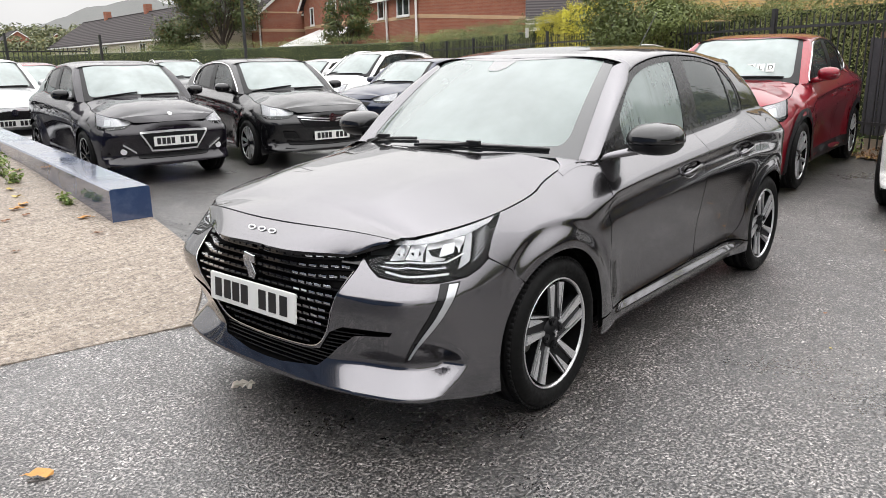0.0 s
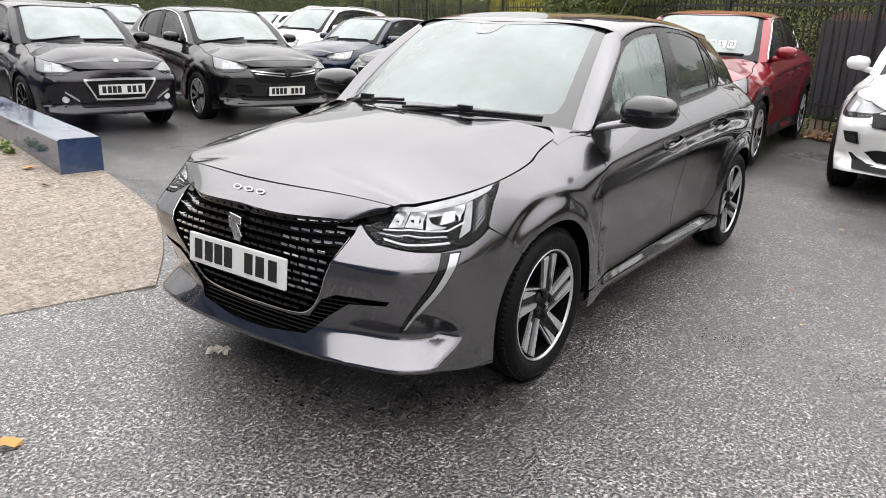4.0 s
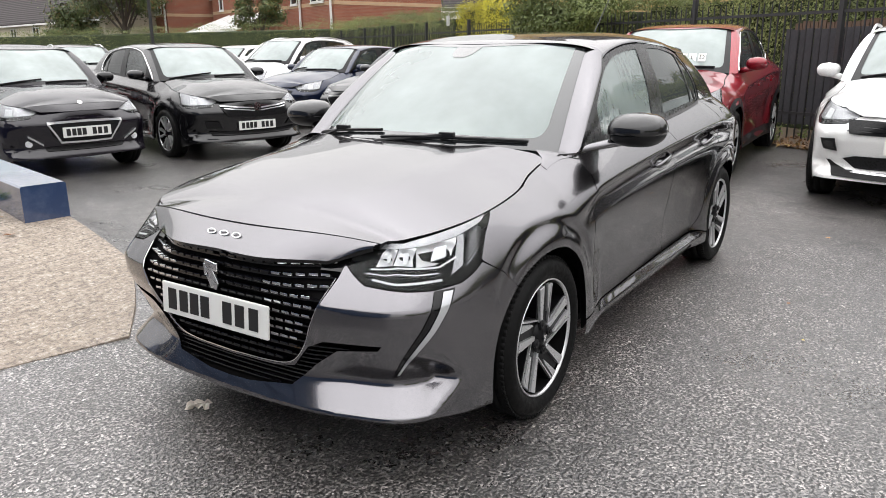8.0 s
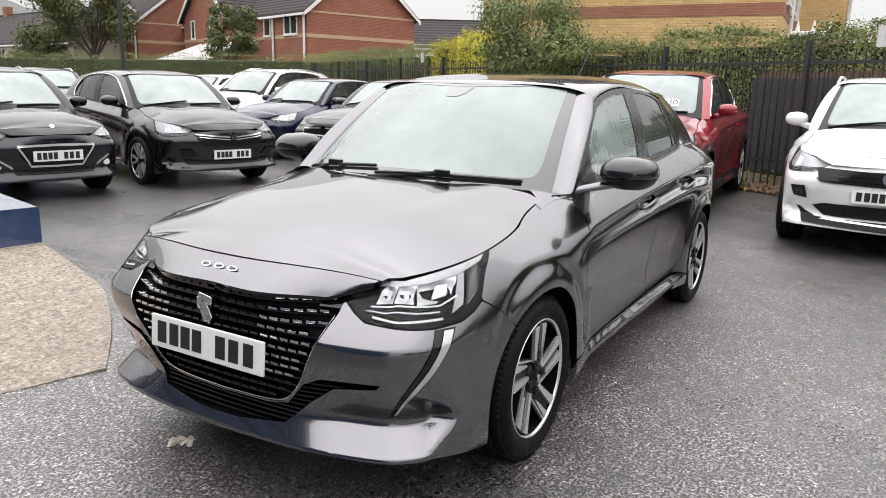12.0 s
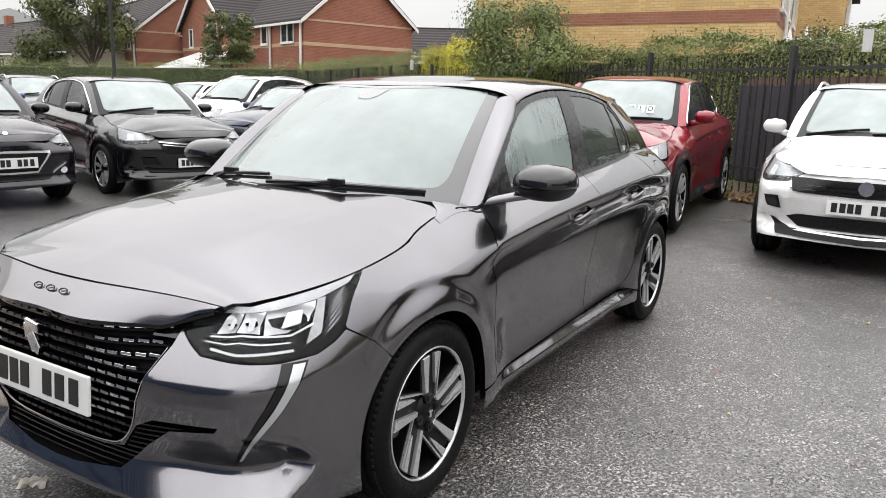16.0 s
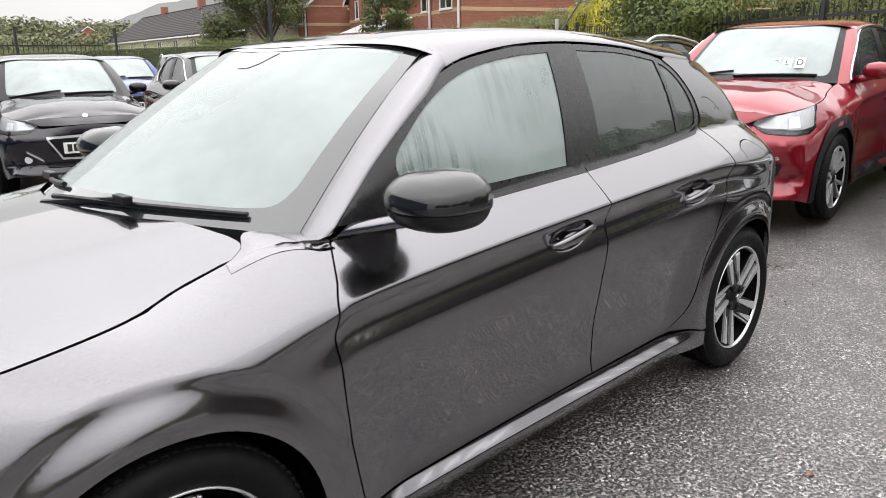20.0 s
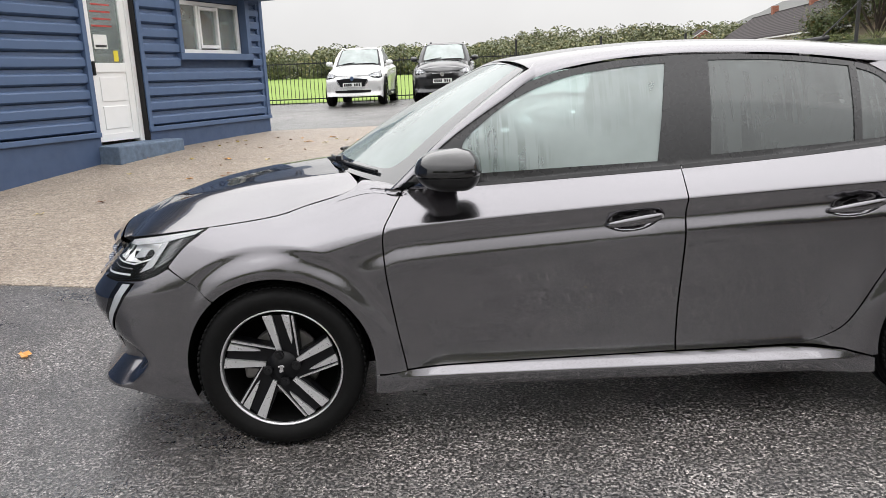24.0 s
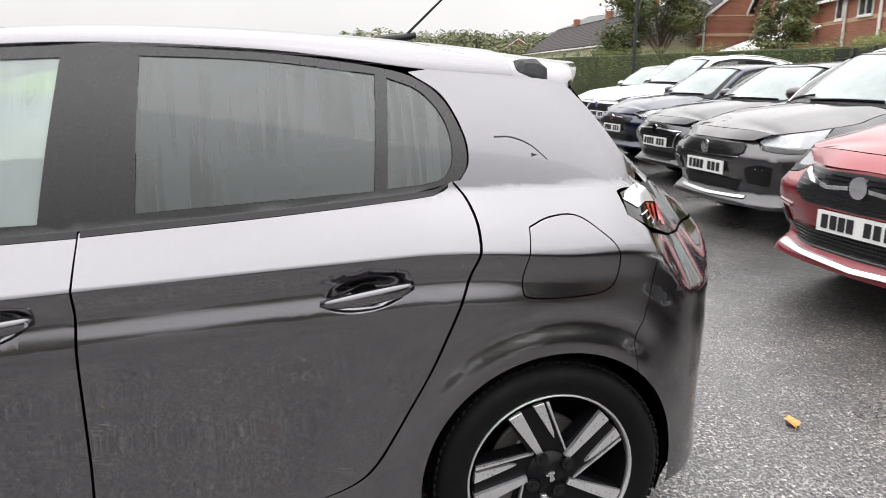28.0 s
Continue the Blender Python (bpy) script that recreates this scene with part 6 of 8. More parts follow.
def tree(name, label, at, height, crown_z, crown_r, mat, count, seed, trunk=0.18, leaf=0.14, squash=1.0, category="tree"):
    """A tapered trunk with forked limbs; leaves in clumps on the limb ends, with gaps."""
    r = random.Random(seed)
    ob = thing(name, label, category, Matrix.Translation(at))
    bm = bmesh.new()
    cz = (crown_z + height) / 2
    cyl(bm, (0, 0, -0.1), (0.05, 0, crown_z), trunk, trunk * 0.65, 10)
    tips = []
    for i in range(9):
        a = i * 2.4 + r.uniform(-0.3, 0.3)
        z0 = crown_z * r.uniform(0.7, 1.0)
        mid = Vector((math.cos(a), math.sin(a), 0)) * crown_r * 0.4 + Vector((0, 0, z0 + (height - crown_z) * r.uniform(0.2, 0.5)))
        cyl(bm, (0.03, 0, z0), mid, trunk * 0.4, trunk * 0.22, 7)
        for j in range(4):
            b = a + r.uniform(-0.9, 0.9)
            tip = Vector((math.cos(b) * crown_r * r.uniform(0.4, 0.95), math.sin(b) * crown_r * r.uniform(0.4, 0.95), cz + (height - cz) * r.uniform(-0.9, 0.95)))
            flat = math.hypot(tip.x, tip.y) / crown_r
            tip.z = cz + (tip.z - cz) * math.sqrt(max(0.1, 1 - 0.7 * flat * flat))
            cyl(bm, mid, tip, trunk * 0.18, trunk * 0.06, 5)
            tips.append(tip)
    part("trunk", bm, "bark", ob)
    q = np.random.RandomState(seed)
    c = np.array([tips[k % len(tips)] for k in range(count)])
    off = q.normal(0, 1, (count, 3)) * crown_r * np.array([0.17, 0.17, 0.14]) * squash
    tagged(part("crown", leaves_mesh("crown", c + off, off / (np.linalg.norm(off, axis=1)[:, None] + 1e-6) + [0, 0, 0.3], leaf, mat, seed), None, ob), kind="stuff")


def polar(eye, deg, dist, z=0.0):
    a = radians(deg)
    return (eye[0] + dist * math.sin(a), eye[1] + dist * math.cos(a), z)


EYE_A = (-3.67, -1.84)
tree("broad_tree", "round green tree turning brown at autumn", polar(EYE_A, 34.2, 55), 11.0, 3.2, 3.1, "tree_leaf", 26000, 11, 0.22, 0.105, 0.95)
tree("young_tree", "slim young green tree by the houses", polar(EYE_A, 43.4, 40.5), 5.2, 2.2, 1.25, "tree_leaf", 7000, 12, 0.09, 0.085, 0.95)
tree("dense_bush", "big green bush rising over the hedge", polar(EYE_A, 65.4, 15.8), 3.25, 1.5, 1.05, "light_leaf", 18000, 13, 0.10, 0.036, 1.3, "bush")
tree("dark_bush", "dark evergreen bush beyond the hedge", polar(EYE_A, 31.6, 60), 4.9, 1.2, 2.2, "tree_leaf", 14000, 14, 0.2, 0.11, 1.25, "bush")
bm = cyl(bmesh.new(), (0, 0, 0), (0, 0, 9.0), 0.07, 0.045, 10)
lamp_post = thing("street_lamp", "tall thin dark steel lamp post", "street lamp", Matrix.Translation(polar(EYE_A, 36.0, 30)))
part("pole", bm, "rail_black", lamp_post)
part("lamp_arm", cyl(bmesh.new(), (0, 0, 8.9), (-1.1, 0, 9.2), 0.035, 0.03, 8), "rail_black", lamp_post)
# trees closing the lot on the far side of the lane
for i, (x, y, hgt) in enumerate(((34, -13, 8.5), (27, -19, 7.0), (19, -22, 8.0), (9, -24, 6.0), (1, -25, 5.2), (-8, -24, 5.8), (-17, -22, 7.5), (42, -6, 7.5))):
    tree("lane_tree", "leafy green tree beside the lane", (x, y, 0.0), hgt, 1.6, 3.6, "tree_leaf", 8000, 40 + i, 0.2, 0.27, 1.25)
# field railings and woodland
ff = thing("field_railings", "dark green railings before a grass field", "fence", pose(-14, 20.9, 0.60))
bm = boxed(-0.008, 0.008, -0.008, 0.008, 0, 1.35)
bar = mesh_from("bar", bm, "rail_black")
for i in range(170):
    part("bar", bar, None, ff).matrix_local = pose(0.125 * i, -0.01 * i * 0.125, 0)
for i in range(9):
    part("post", boxed(2.7 * i - 0.03, 2.7 * i + 0.03, -0.03, 0.03, 0, 1.75), "rail_black", ff)
for z in (0.15, 1.25):
    part("rail", boxed(0, 21.2, -0.012, 0.012, z - 0.018, z + 0.018), "rail_black", ff)


def woods(name, label, a0, a1, dist, hfun, count, leaf, seed, mat="wood_leaf", depth=14):
    r = np.random.RandomState(seed)
    n = count
    clumps = 700
    ca = r.uniform(a0, a1, clumps)
    cd = dist + r.uniform(0, depth, clumps)
    k = r.randint(0, clumps, n)
    hh = np.array([hfun(a) for a in ca]) * r.uniform(0.72, 1.08, clumps)
    rad = hh * 0.16 + 0.5
    a = np.radians(ca[k])
    u = r.normal(0, 1, (n, 3))
    u /= np.linalg.norm(u, axis=1)[:, None]
    zc = hh[k] * 0.62
    p = np.stack([np.sin(a) * cd[k] + u[:, 0] * rad[k], np.cos(a) * cd[k] + u[:, 1] * rad[k], 0.8 + zc + u[:, 2] * hh[k] * 0.40], 1)
    ob = new(name, leaves_mesh(name, p, u + [0, 0, 0.4], leaf, mat, seed))
    return tagged(ob, label, "woodland", kind="stuff")


woods("woodland", "autumn woodland edge beyond the field", -42, 24, 95, lambda a: lin(a, [-42, -16, -8, 0, 8, 16, 24], [5.5, 5.0, 4.6, 4.4, 4.2, 4.0, 4.0]), 130000, 0.22, 21)
woods("woodland", "distant wooded rise", 2, 34, 210, lambda a: lin(a, [2, 6, 9, 17, 26, 34], [7, 10, 12, 11.5, 10.5, 10]), 110000, 0.42, 22, depth=40)
leaf_mat("far_hill", (0.055, 0.060, 0.055), (0.085, 0.085, 0.075))
bm = bmesh.new()
grid_mesh(bm, 60, 6, lambda u, v: (lambda a, d: (math.sin(a) * d, math.cos(a) * d, 1 + v * lin(math.degrees(a), [10, 17, 21, 25, 29, 36, 44], [2, 8, 24, 40, 48, 30, 10]) + 2 * noise.noise((u * 30, v * 5, 0)) * v))(radians(8 + 38 * u), 420 + 160 * v))
tagged(part("far_hill", bm, "far_hill", smooth=True), "grey-green hill far behind the houses", "hill", kind="structure")

# ---- houses beyond the hedge ----
def brick_mat(name, a, b, mortar):
    m = Mat(name, a, 0.85)
    tx = m.n.new("ShaderNodeTexBrick")
    tx.inputs["Color1"].default_value, tx.inputs["Color2"].default_value, tx.inputs["Mortar"].default_value = (*a, 1), (*b, 1), (*mortar, 1)
    tx.inputs["Scale"].default_value = 1.0
    tx.inputs["Brick Width"].default_value, tx.inputs["Row Height"].default_value, tx.inputs["Mortar Size"].default_value = 0.225, 0.075, 0.007
    tc = m.n.new("ShaderNodeTexCoord")
    sp = m.n.new("ShaderNodeSeparateXYZ")
    cb = m.n.new("ShaderNodeCombineXYZ")
    m.l.new(tc.outputs["Object"], sp.inputs[0])
    m.l.new(m.math("ADD", sp.outputs[0], sp.outputs[1]), cb.inputs[0])
    m.l.new(sp.outputs[2], cb.inputs[1])
    m.l.new(cb.outputs[0], tx.inputs["Vector"])
    m.link(m.mix(m.ramp(m.noise(0.8, 5), (0.35, 0.0), (0.7, 0.35)), tx.outputs["Color"], tuple(c * 0.65 for c in a)), "Base Color")
    return m.mat


brick_mat("brick_red", (0.27, 0.085, 0.05), (0.33, 0.12, 0.07), (0.30, 0.20, 0.15))
brick_mat("brick_yellow", (0.58, 0.37, 0.14), (0.70, 0.49, 0.22), (0.40, 0.31, 0.20))
brick_mat("brick_band", (0.30, 0.11, 0.06), (0.34, 0.14, 0.08), (0.3, 0.2, 0.16))
brick_mat("brick_buff", (0.50, 0.33, 0.19), (0.55, 0.38, 0.23), (0.45, 0.36, 0.27))
m = Mat("roof_tile", (0.055, 0.048, 0.048), 0.9, Specular_IOR_Level=0.15)
wave = m.n.new("ShaderNodeTexWave")
wave.bands_direction = "Z"
wave.inputs["Scale"].default_value, wave.inputs["Distortion"].default_value = 1.6, 0.4
m.l.new(m.coord(), wave.inputs["Vector"])
m.link(m.mix(wave.outputs["Fac"], (0.030, 0.027, 0.028), (0.075, 0.066, 0.066)), "Base Color")
m.bump(wave.outputs["Fac"], 0.5, 0.03)
plain("trim_white", (0.78, 0.77, 0.75), 0.5, grain=0.06, scale=3)
plain("render_cream", (0.58, 0.52, 0.42), 0.8, grain=0.1, scale=2)
pane("house_glass", (0.25, 0.27, 0.28), 0.0, mist_glare_max=0.12)
plain("curtain", (0.55, 0.54, 0.52), 0.9, grain=0.1, scale=5)


def window(parent, face, u, z, w, h, x=0.0, lights=2):
    """A white window set into a wall: face 'x' lies in the plane x, face 'y' in the plane y (of value x)."""
    def put(u0, u1, z0, z1, d0, d1):
        return boxed(x - d1, x - d0, u0, u1, z0, z1) if face == "x" else boxed(u0, u1, x - d1, x - d0, z0, z1)
    wn_ = part("window", put(u - w / 2 - 0.06, u + w / 2 + 0.06, z - 0.10, z - 0.02, -0.06, 0.10), "trim_white", parent)
    part("backing", put(u - w / 2, u + w / 2, z, z + h, -0.03, 0.01), "curtain", wn_)
    part("pane", put(u - w / 2, u + w / 2, z, z + h, 0.015, 0.022), "house_glass", wn_)
    for k in range(lights + 1):
        c = u - w / 2 + w * k / lights
        part("window_frame", put(c - 0.035, c + 0.035, z - 0.02, z + h + 0.02, 0.022, 0.07), "trim_white", wn_)
    for c in (z, z + h):
        part("window_frame", put(u - w / 2, u + w / 2, c - 0.035, c + 0.035, 0.022, 0.065), "trim_white", wn_)


def gabled(parent, x0, x1, y0, y1, eave, ridge, brick, over=0.3, roof="roof_tile"):
    """Walls and roof with the ridge along y."""
    xm = (x0 + x1) / 2
    bm = bmesh.new()
    prof = [(x0, -0.3), (x1, -0.3), (x1, eave), (xm, ridge), (x0, eave)]
    a = [bm.verts.new((x, y0, z)) for x, z in prof]
    b = [bm.verts.new((x, y1, z)) for x, z in prof]
    bm.faces.new(a)
    bm.faces.new(b[::-1])
    for i in range(5):
        bm.faces.new((a[i], b[i], b[(i + 1) % 5], a[(i + 1) % 5]))
    bmesh.ops.recalc_face_normals(bm, faces=bm.faces[:])
    part("wall", bm, brick, parent)
    s = (ridge - eave) / (xm - x0)
    for sg in (-1, 1):
        bm = bmesh.new()
        xe = xm + sg * (xm - x0 + over)
        ze = ridge - s * (xm - x0 + over)
        pts = [(xm, ridge + 0.05), (xe, ze + 0.05), (xe, ze + 0.17), (xm, ridge + 0.19)]
        p = [bm.verts.new((x, y0 - 0.25, z)) for x, z in pts]
        q = [bm.verts.new((x, y1 + 0.25, z)) for x, z in pts]
        bm.faces.new(p)
        bm.faces.new(q[::-1])
        for i in range(4):
            bm.faces.new((p[i], q[i], q[(i + 1) % 4], p[(i + 1) % 4]))
        bmesh.ops.recalc_face_normals(bm, faces=bm.faces[:])
        part("roof_slope", bm, roof, parent)
        part("gutter", boxed(xe - 0.06, xe + 0.06, y0 - 0.2, y1 + 0.2, ze - 0.06, ze + 0.06), "trim_white", parent)
        for yy in (y0 - 0.27, y1 + 0.25):
            bm = bmesh.new()
            v = [bm.verts.new((x, y, z)) for y in (yy, yy + 0.03) for x, z in ((xm, ridge - 0.10), (xe, ze - 0.10), (xe, ze + 0.12), (xm, ridge + 0.14))]
            for f in ((0, 1, 2, 3), (7, 6, 5, 4), (0, 4, 5, 1), (1, 5, 6, 2), (2, 6, 7, 3), (3, 7, 4, 0)):
                bm.faces.new([v[i] for i in f])
            part("bargeboard", bm, "trim_white", parent)
    part("ridge_tile", cyl(bmesh.new(), (xm, y0 - 0.25, ridge + 0.15), (xm, y1 + 0.25, ridge + 0.15), 0.11, seg=8), roof, parent)


def red_house(name, label, m, front=True):
    """A long house: gable end on y = 0, window wall on x = 0 with a projecting gabled wing."""
    h = thing(name, label, "house", m)
    gabled(h, 0, 7.1, 0, 21, 5.15, 8.0, "brick_red")
    part("brick_band", boxed(-0.02, 7.12, -0.02, 7.3, 3.72, 3.92), "brick_buff", h)
    part("brick_band", boxed(-0.02, 7.12, -0.022, 0.9, 5.02, 5.12), "brick_buff", h)
    for u, w in ((1.85, 1.5), (4.75, 0.8), (17.0, 0.6), (19.6, 1.0)):
        window(h, "x", u, 3.95, w, 1.12, 0.0, 2 if w > 1 else 1)
    for u in (3.9, 0.2):
        part("downpipe", cyl(bmesh.new(), (-0.10, u, 0), (-0.10, u, 5.1), 0.07, seg=8), "trim_white", h)
    if front:
        y0, y1 = 7.3, 14.6
        ym = (y0 + y1) / 2
        bm = bmesh.new()
        prof = [(y0, -0.3), (y1, -0.3), (y1, 5.15), (ym, 8.0), (y0, 5.15)]
        a = [bm.verts.new((-1.3, y, z)) for y, z in prof]
        b = [bm.verts.new((2.5, y, z)) for y, z in prof]
        bm.faces.new(a)
        for i in range(5):
            bm.faces.new((a[i], b[i], b[(i + 1) % 5], a[(i + 1) % 5]))
        bmesh.ops.recalc_face_normals(bm, faces=bm.faces[:])
        part("wing_wall", bm, "brick_red", h)
        for sg in (-1, 1):
            ye, ze = ym + sg * 3.95, 4.92
            for nm, xa, xb, dz0, dz1, mat in (("wing_roof", -1.6, 3.4, 0.05, 0.19, "roof_tile"), ("bargeboard", -1.66, -1.61, -0.12, 0.15, "trim_white")):
                bm = bmesh.new()
                v = [bm.verts.new((x, y, z)) for x in (xa, xb) for y, z in ((ym, 8.0 + dz0), (ye, ze + dz0), (ye, ze + dz1), (ym, 8.0 + dz1))]
                for f in ((0, 1, 2, 3), (7, 6, 5, 4), (0, 4, 5, 1), (1, 5, 6, 2), (2, 6, 7, 3), (3, 7, 4, 0)):
                    bm.faces.new([v[i] for i in f])
                part(nm, bm, mat, h)
        window(h, "x", 9.3, 3.95, 1.5, 1.25, -1.3, 2)
        window(h, "x", 12.9, 3.95, 0.6, 1.1, -1.3, 1)
        part("brick_band", boxed(-1.32, 0, y0 - 0.02, y1 + 0.02, 3.72, 3.92), "brick_buff", h)
        # glazed lean-to
        lean = part("conservatory", boxed(-4.2, -1.3, 3.6, 11.6, -0.3, 2.4), "curtain", h, "white-framed glazed conservatory")
        for i in range(9):
            y = 3.6 + 8.0 * i / 8
            part("glazing_bar", cyl(bmesh.new(), (-4.3, y, 2.42), (-1.3, y, 3.55), 0.06, seg=6), "trim_white", lean)
            part("glazing_bar", boxed(-4.24, -4.16, y - 0.05, y + 0.05, 0.6, 2.4), "trim_white", lean)
        bm = bmesh.new()
        bm.faces.new([bm.verts.new(p) for p in ((-4.3, 3.6, 2.4), (-4.3, 11.6, 2.4), (-1.3, 11.6, 3.53), (-1.3, 3.6, 3.53))])
        part("glazed_roof", bm, "house_glass", lean)
        part("eaves_beam", boxed(-4.32, -4.2, 3.5, 11.7, 2.34, 2.48), "trim_white", lean)
    return h


red_house("brick_house", "red brick house with dark tiled roof and white windows", pose(27.8, 25.8, 0, 0, 0, -20))
red_house("brick_house", "red brick house with dark tiled roof and white windows", pose(30.7, 43.7, 0, 0, 0, -20), False)
def yellow_house(m):
    yh = thing("yellow_brick_house", "yellow brick house with a red brick band", "house", m)
    bm = boxed(0, 9, 0, 8.3, -0.3, 6.2)
    part("wall", bm, "brick_yellow", yh)
    part("brick_band", boxed(-0.015, 9.015, -0.015, 8.315, 3.33, 3.64), "brick_band", yh)
    bm = bmesh.new()
    v = [bm.verts.new(p) for p in ((-0.4, -0.4, 6.1), (9.4, -0.4, 6.1), (9.4, 8.7, 6.1), (-0.4, 8.7, 6.1), (-0.4, 4.15, 8.6), (9.4, 4.15, 8.6))]
    for f in ((0, 1, 5, 4), (2, 3, 4, 5), (0, 4, 3), (1, 2, 5), (0, 3, 2, 1)):
        bm.faces.new([v[i] for i in f])
    bmesh.ops.recalc_face_normals(bm, faces=bm.faces[:])
    part("roof", bm, "roof_tile", yh)
    for u in (1.4, 3.6, 6.2):
        window(yh, "y", u, 3.75, 1.1, 1.3, 0.0, 2)
    part("downpipe", cyl(bmesh.new(), (2.4, -0.08, 0), (2.4, -0.08, 6.1), 0.06, seg=8), "trim_white", yh)


yellow_house(pose(17.5, 0.98, 0, 0, 0, 4))
yellow_house(pose(29.5, 0.35, 0, 0, 0, 3))
porch = thing("porch_canopy", "white ornamental porch canopy with pointed finials", "porch", pose(15.0, 0.30, 0, 0, 0, 4))
part("canopy", boxed(-0.3, 1.0, -1.35, 0.1, 2.58, 2.72, bevel=0.02), "trim_white", porch)
for i in range(5):
    part("finial", cyl(bmesh.new(), (-0.25, -1.28 + 0.32 * i, 2.72), (-0.25, -1.28 + 0.32 * i, 2.95), 0.05, 0.01, 8), "trim_white", porch)
for y in (-1.25, 0.0):
    part("post", boxed(-0.2, -0.1, y - 0.05, y + 0.05, 0, 2.58), "trim_white", porch)
bg = thing("bungalow", "low bungalow with a dark tiled roof and white gable", "house", Matrix.Translation(polar(EYE_A, 61.0, 52)) @ pose(0, 0, 0, 0, 0, 29))
gabled(bg, -3, 4, -6, 6, 3.7, 5.5, "render_cream")
part("dormer_gable", boxed(-3.6, -2.9, 2.0, 4.0, 3.0, 3.9), "trim_white", bg)
tr = thing("terrace", "cream terraced houses with a long dark roof", "house", pose(27.9, 46.8, 0, 0, 0, -9))
gabled(tr, 0, 8, 0, 42, 3.7, 6.3, "render_cream")
for i in range(8):
    window(tr, "x", 2.5 + 5.0 * i, 2.2, 1.3, 1.1, 0.0, 2)
for i in range(3):
    part("chimney", boxed(3.7, 4.3, 9 + 12 * i, 9.7 + 12 * i, 5.8, 7.2), "brick_red", tr)
for deg, d in ((21.1, 200), (23.4, 215)):
    sh = thing("small_brick_house", "small red brick house with white gable boards", "house", Matrix.Translation(polar(EYE_A, deg, d)) @ pose(0, 0, 0, 0, 0, -deg + 12))
    gabled(sh, -3.6, 3.6, 0, 9, 7.4, 9.8, "brick_red")

for nm, base, metal, rough in (("paint_plum", (0.007, 0.005, 0.010), 0.2, 0.4), ("paint_black", (0.004, 0.004, 0.005), 0.1, 0.4), ("paint_red", (0.22, 0.006, 0.016), 0.35, 0.3), ("paint_white", (0.78, 0.78, 0.77), 0.0, 0.4), ("paint_silver", (0.55, 0.56, 0.57), 0.5, 0.35), ("paint_navy", (0.008, 0.013, 0.036), 0.3, 0.3), ("paint_slate", (0.060, 0.058, 0.060), 0.7, 0.32), ("paint_blue", (0.02, 0.035, 0.20), 0.3, 0.3), ("paint_charcoal", (0.035, 0.036, 0.038), 0.6, 0.32)):
    wet_paint(nm, base, metal, rough, 0.25, 0.9 if max(base) < 0.05 else 1.0)
pane("far_screen", (0.55, 0.66, 0.63), 0.5, mist_glare_max=0.48)
pane("far_glass", (0.40, 0.46, 0.45), 0.02, mist_glare_max=0.08)
pane("dark_glass", (0.07, 0.075, 0.08), 0.0, mist_glare_max=0.03)
plain("rail_silver", (0.74, 0.74, 0.75), 0.28, 0.6)
m = Mat("grille_mesh", (0.012, 0.012, 0.013), 0.4)
v = m.voronoi(65.0, out="Distance")
m.link(m.ramp(v, (0.25, (0.002, 0.002, 0.002)), (0.45, (0.012, 0.012, 0.013))), "Base Color")
m.set("Specular IOR Level", 0.2)
m.bump(v, 0.4, 0.004)
plain("grille_slats", (0.008, 0.008, 0.009), 0.4)

# ---- parked cars: one set of body panels, shaped to each car ----


def twin(name, loops, fn, step, warp=False, extra=0.0):
    return [surf_mesh(name, loops, fn, step, False, mirror, extra, warp) for mirror in (False, True)]


full_nose = on_nose([(0, 0.222), (0.25, 0.227), (0.5, 0.234)]) + on_side([(-1.9, 0.228), (-1.75, 0.195), (-1.64, 0.170)]) + on_side(arc(-1.27, 0.31, ARCH, 205, 131, 16)) + on_side([(-1.56, 0.635), (-1.658, 0.692)]) + [(a, b - 0.004) for a, b in HL_LOW[::-1][1:]] + on_nose([(0.44, 0.722), (0.2, 0.725), (0, 0.726)])
PAINTED = {
    "front_wing": twin("front_wing", [on_side(wing)], skin, 0.06, True),
    "front_door": twin("front_door", [on_side(inset_line(GAP_F[::-1], 0.0) + BELT_F + inset_line(GAP_B, -0.003)[1:] + [(x, lin(x, [-0.8, 0.187], [0.292, 0.308])) for x in np.linspace(0.1, -0.75, 12)])], skin, 0.06, True),
    "rear_door": twin("rear_door", [on_side(inset_line(GAP_B[::-1], 0.003) + BELT_R[1:] + inset_line(GAP_R[1:], -0.003) + [(0.45, 0.311), (0.3, 0.309)])], skin, 0.06, True),
    "rear_quarter": twin("rear_quarter", [on_side(quarter)], skin, 0.06, True),
    "sill": twin("sill", [on_side(sill)], skin, 0.08),
    "front_bumper": twin("front_bumper", [full_nose], skin, 0.05),
    "rear_bumper": twin("rear_bumper", [rb], skin, 0.08),
    "bonnet": [surf_mesh("bonnet", [full], lambda a, b: hood(a, b), 0.07)],
    "nose_panel": [surf_mesh("nose_panel", [[(-1, 0), (1, 0), (1, 1), (-1, 1)]], nose, 0.12, flip=True)],
    "roof": [surf_mesh("roof", [[(-0.43 + 0.13 * math.sin(math.pi / 2 * k) ** 2, k) for k in np.linspace(-1, 1, 21)] + [(1.24, k) for k in np.linspace(1, -1, 15)]], roof_net, 0.09)],
    "windscreen_pillar": [surf_mesh("windscreen_pillar", [[(0, -0.09), (1, -0.09), (1, 1), (0, 1)]], pillar, 0.15, True, mirror) for mirror in (False, True)],
    "tailgate": [surf_mesh("tailgate", [[(-1, 0), (1, 0), (1, 1), (-1, 1)]], hatch, 0.2, flip=True)],
}
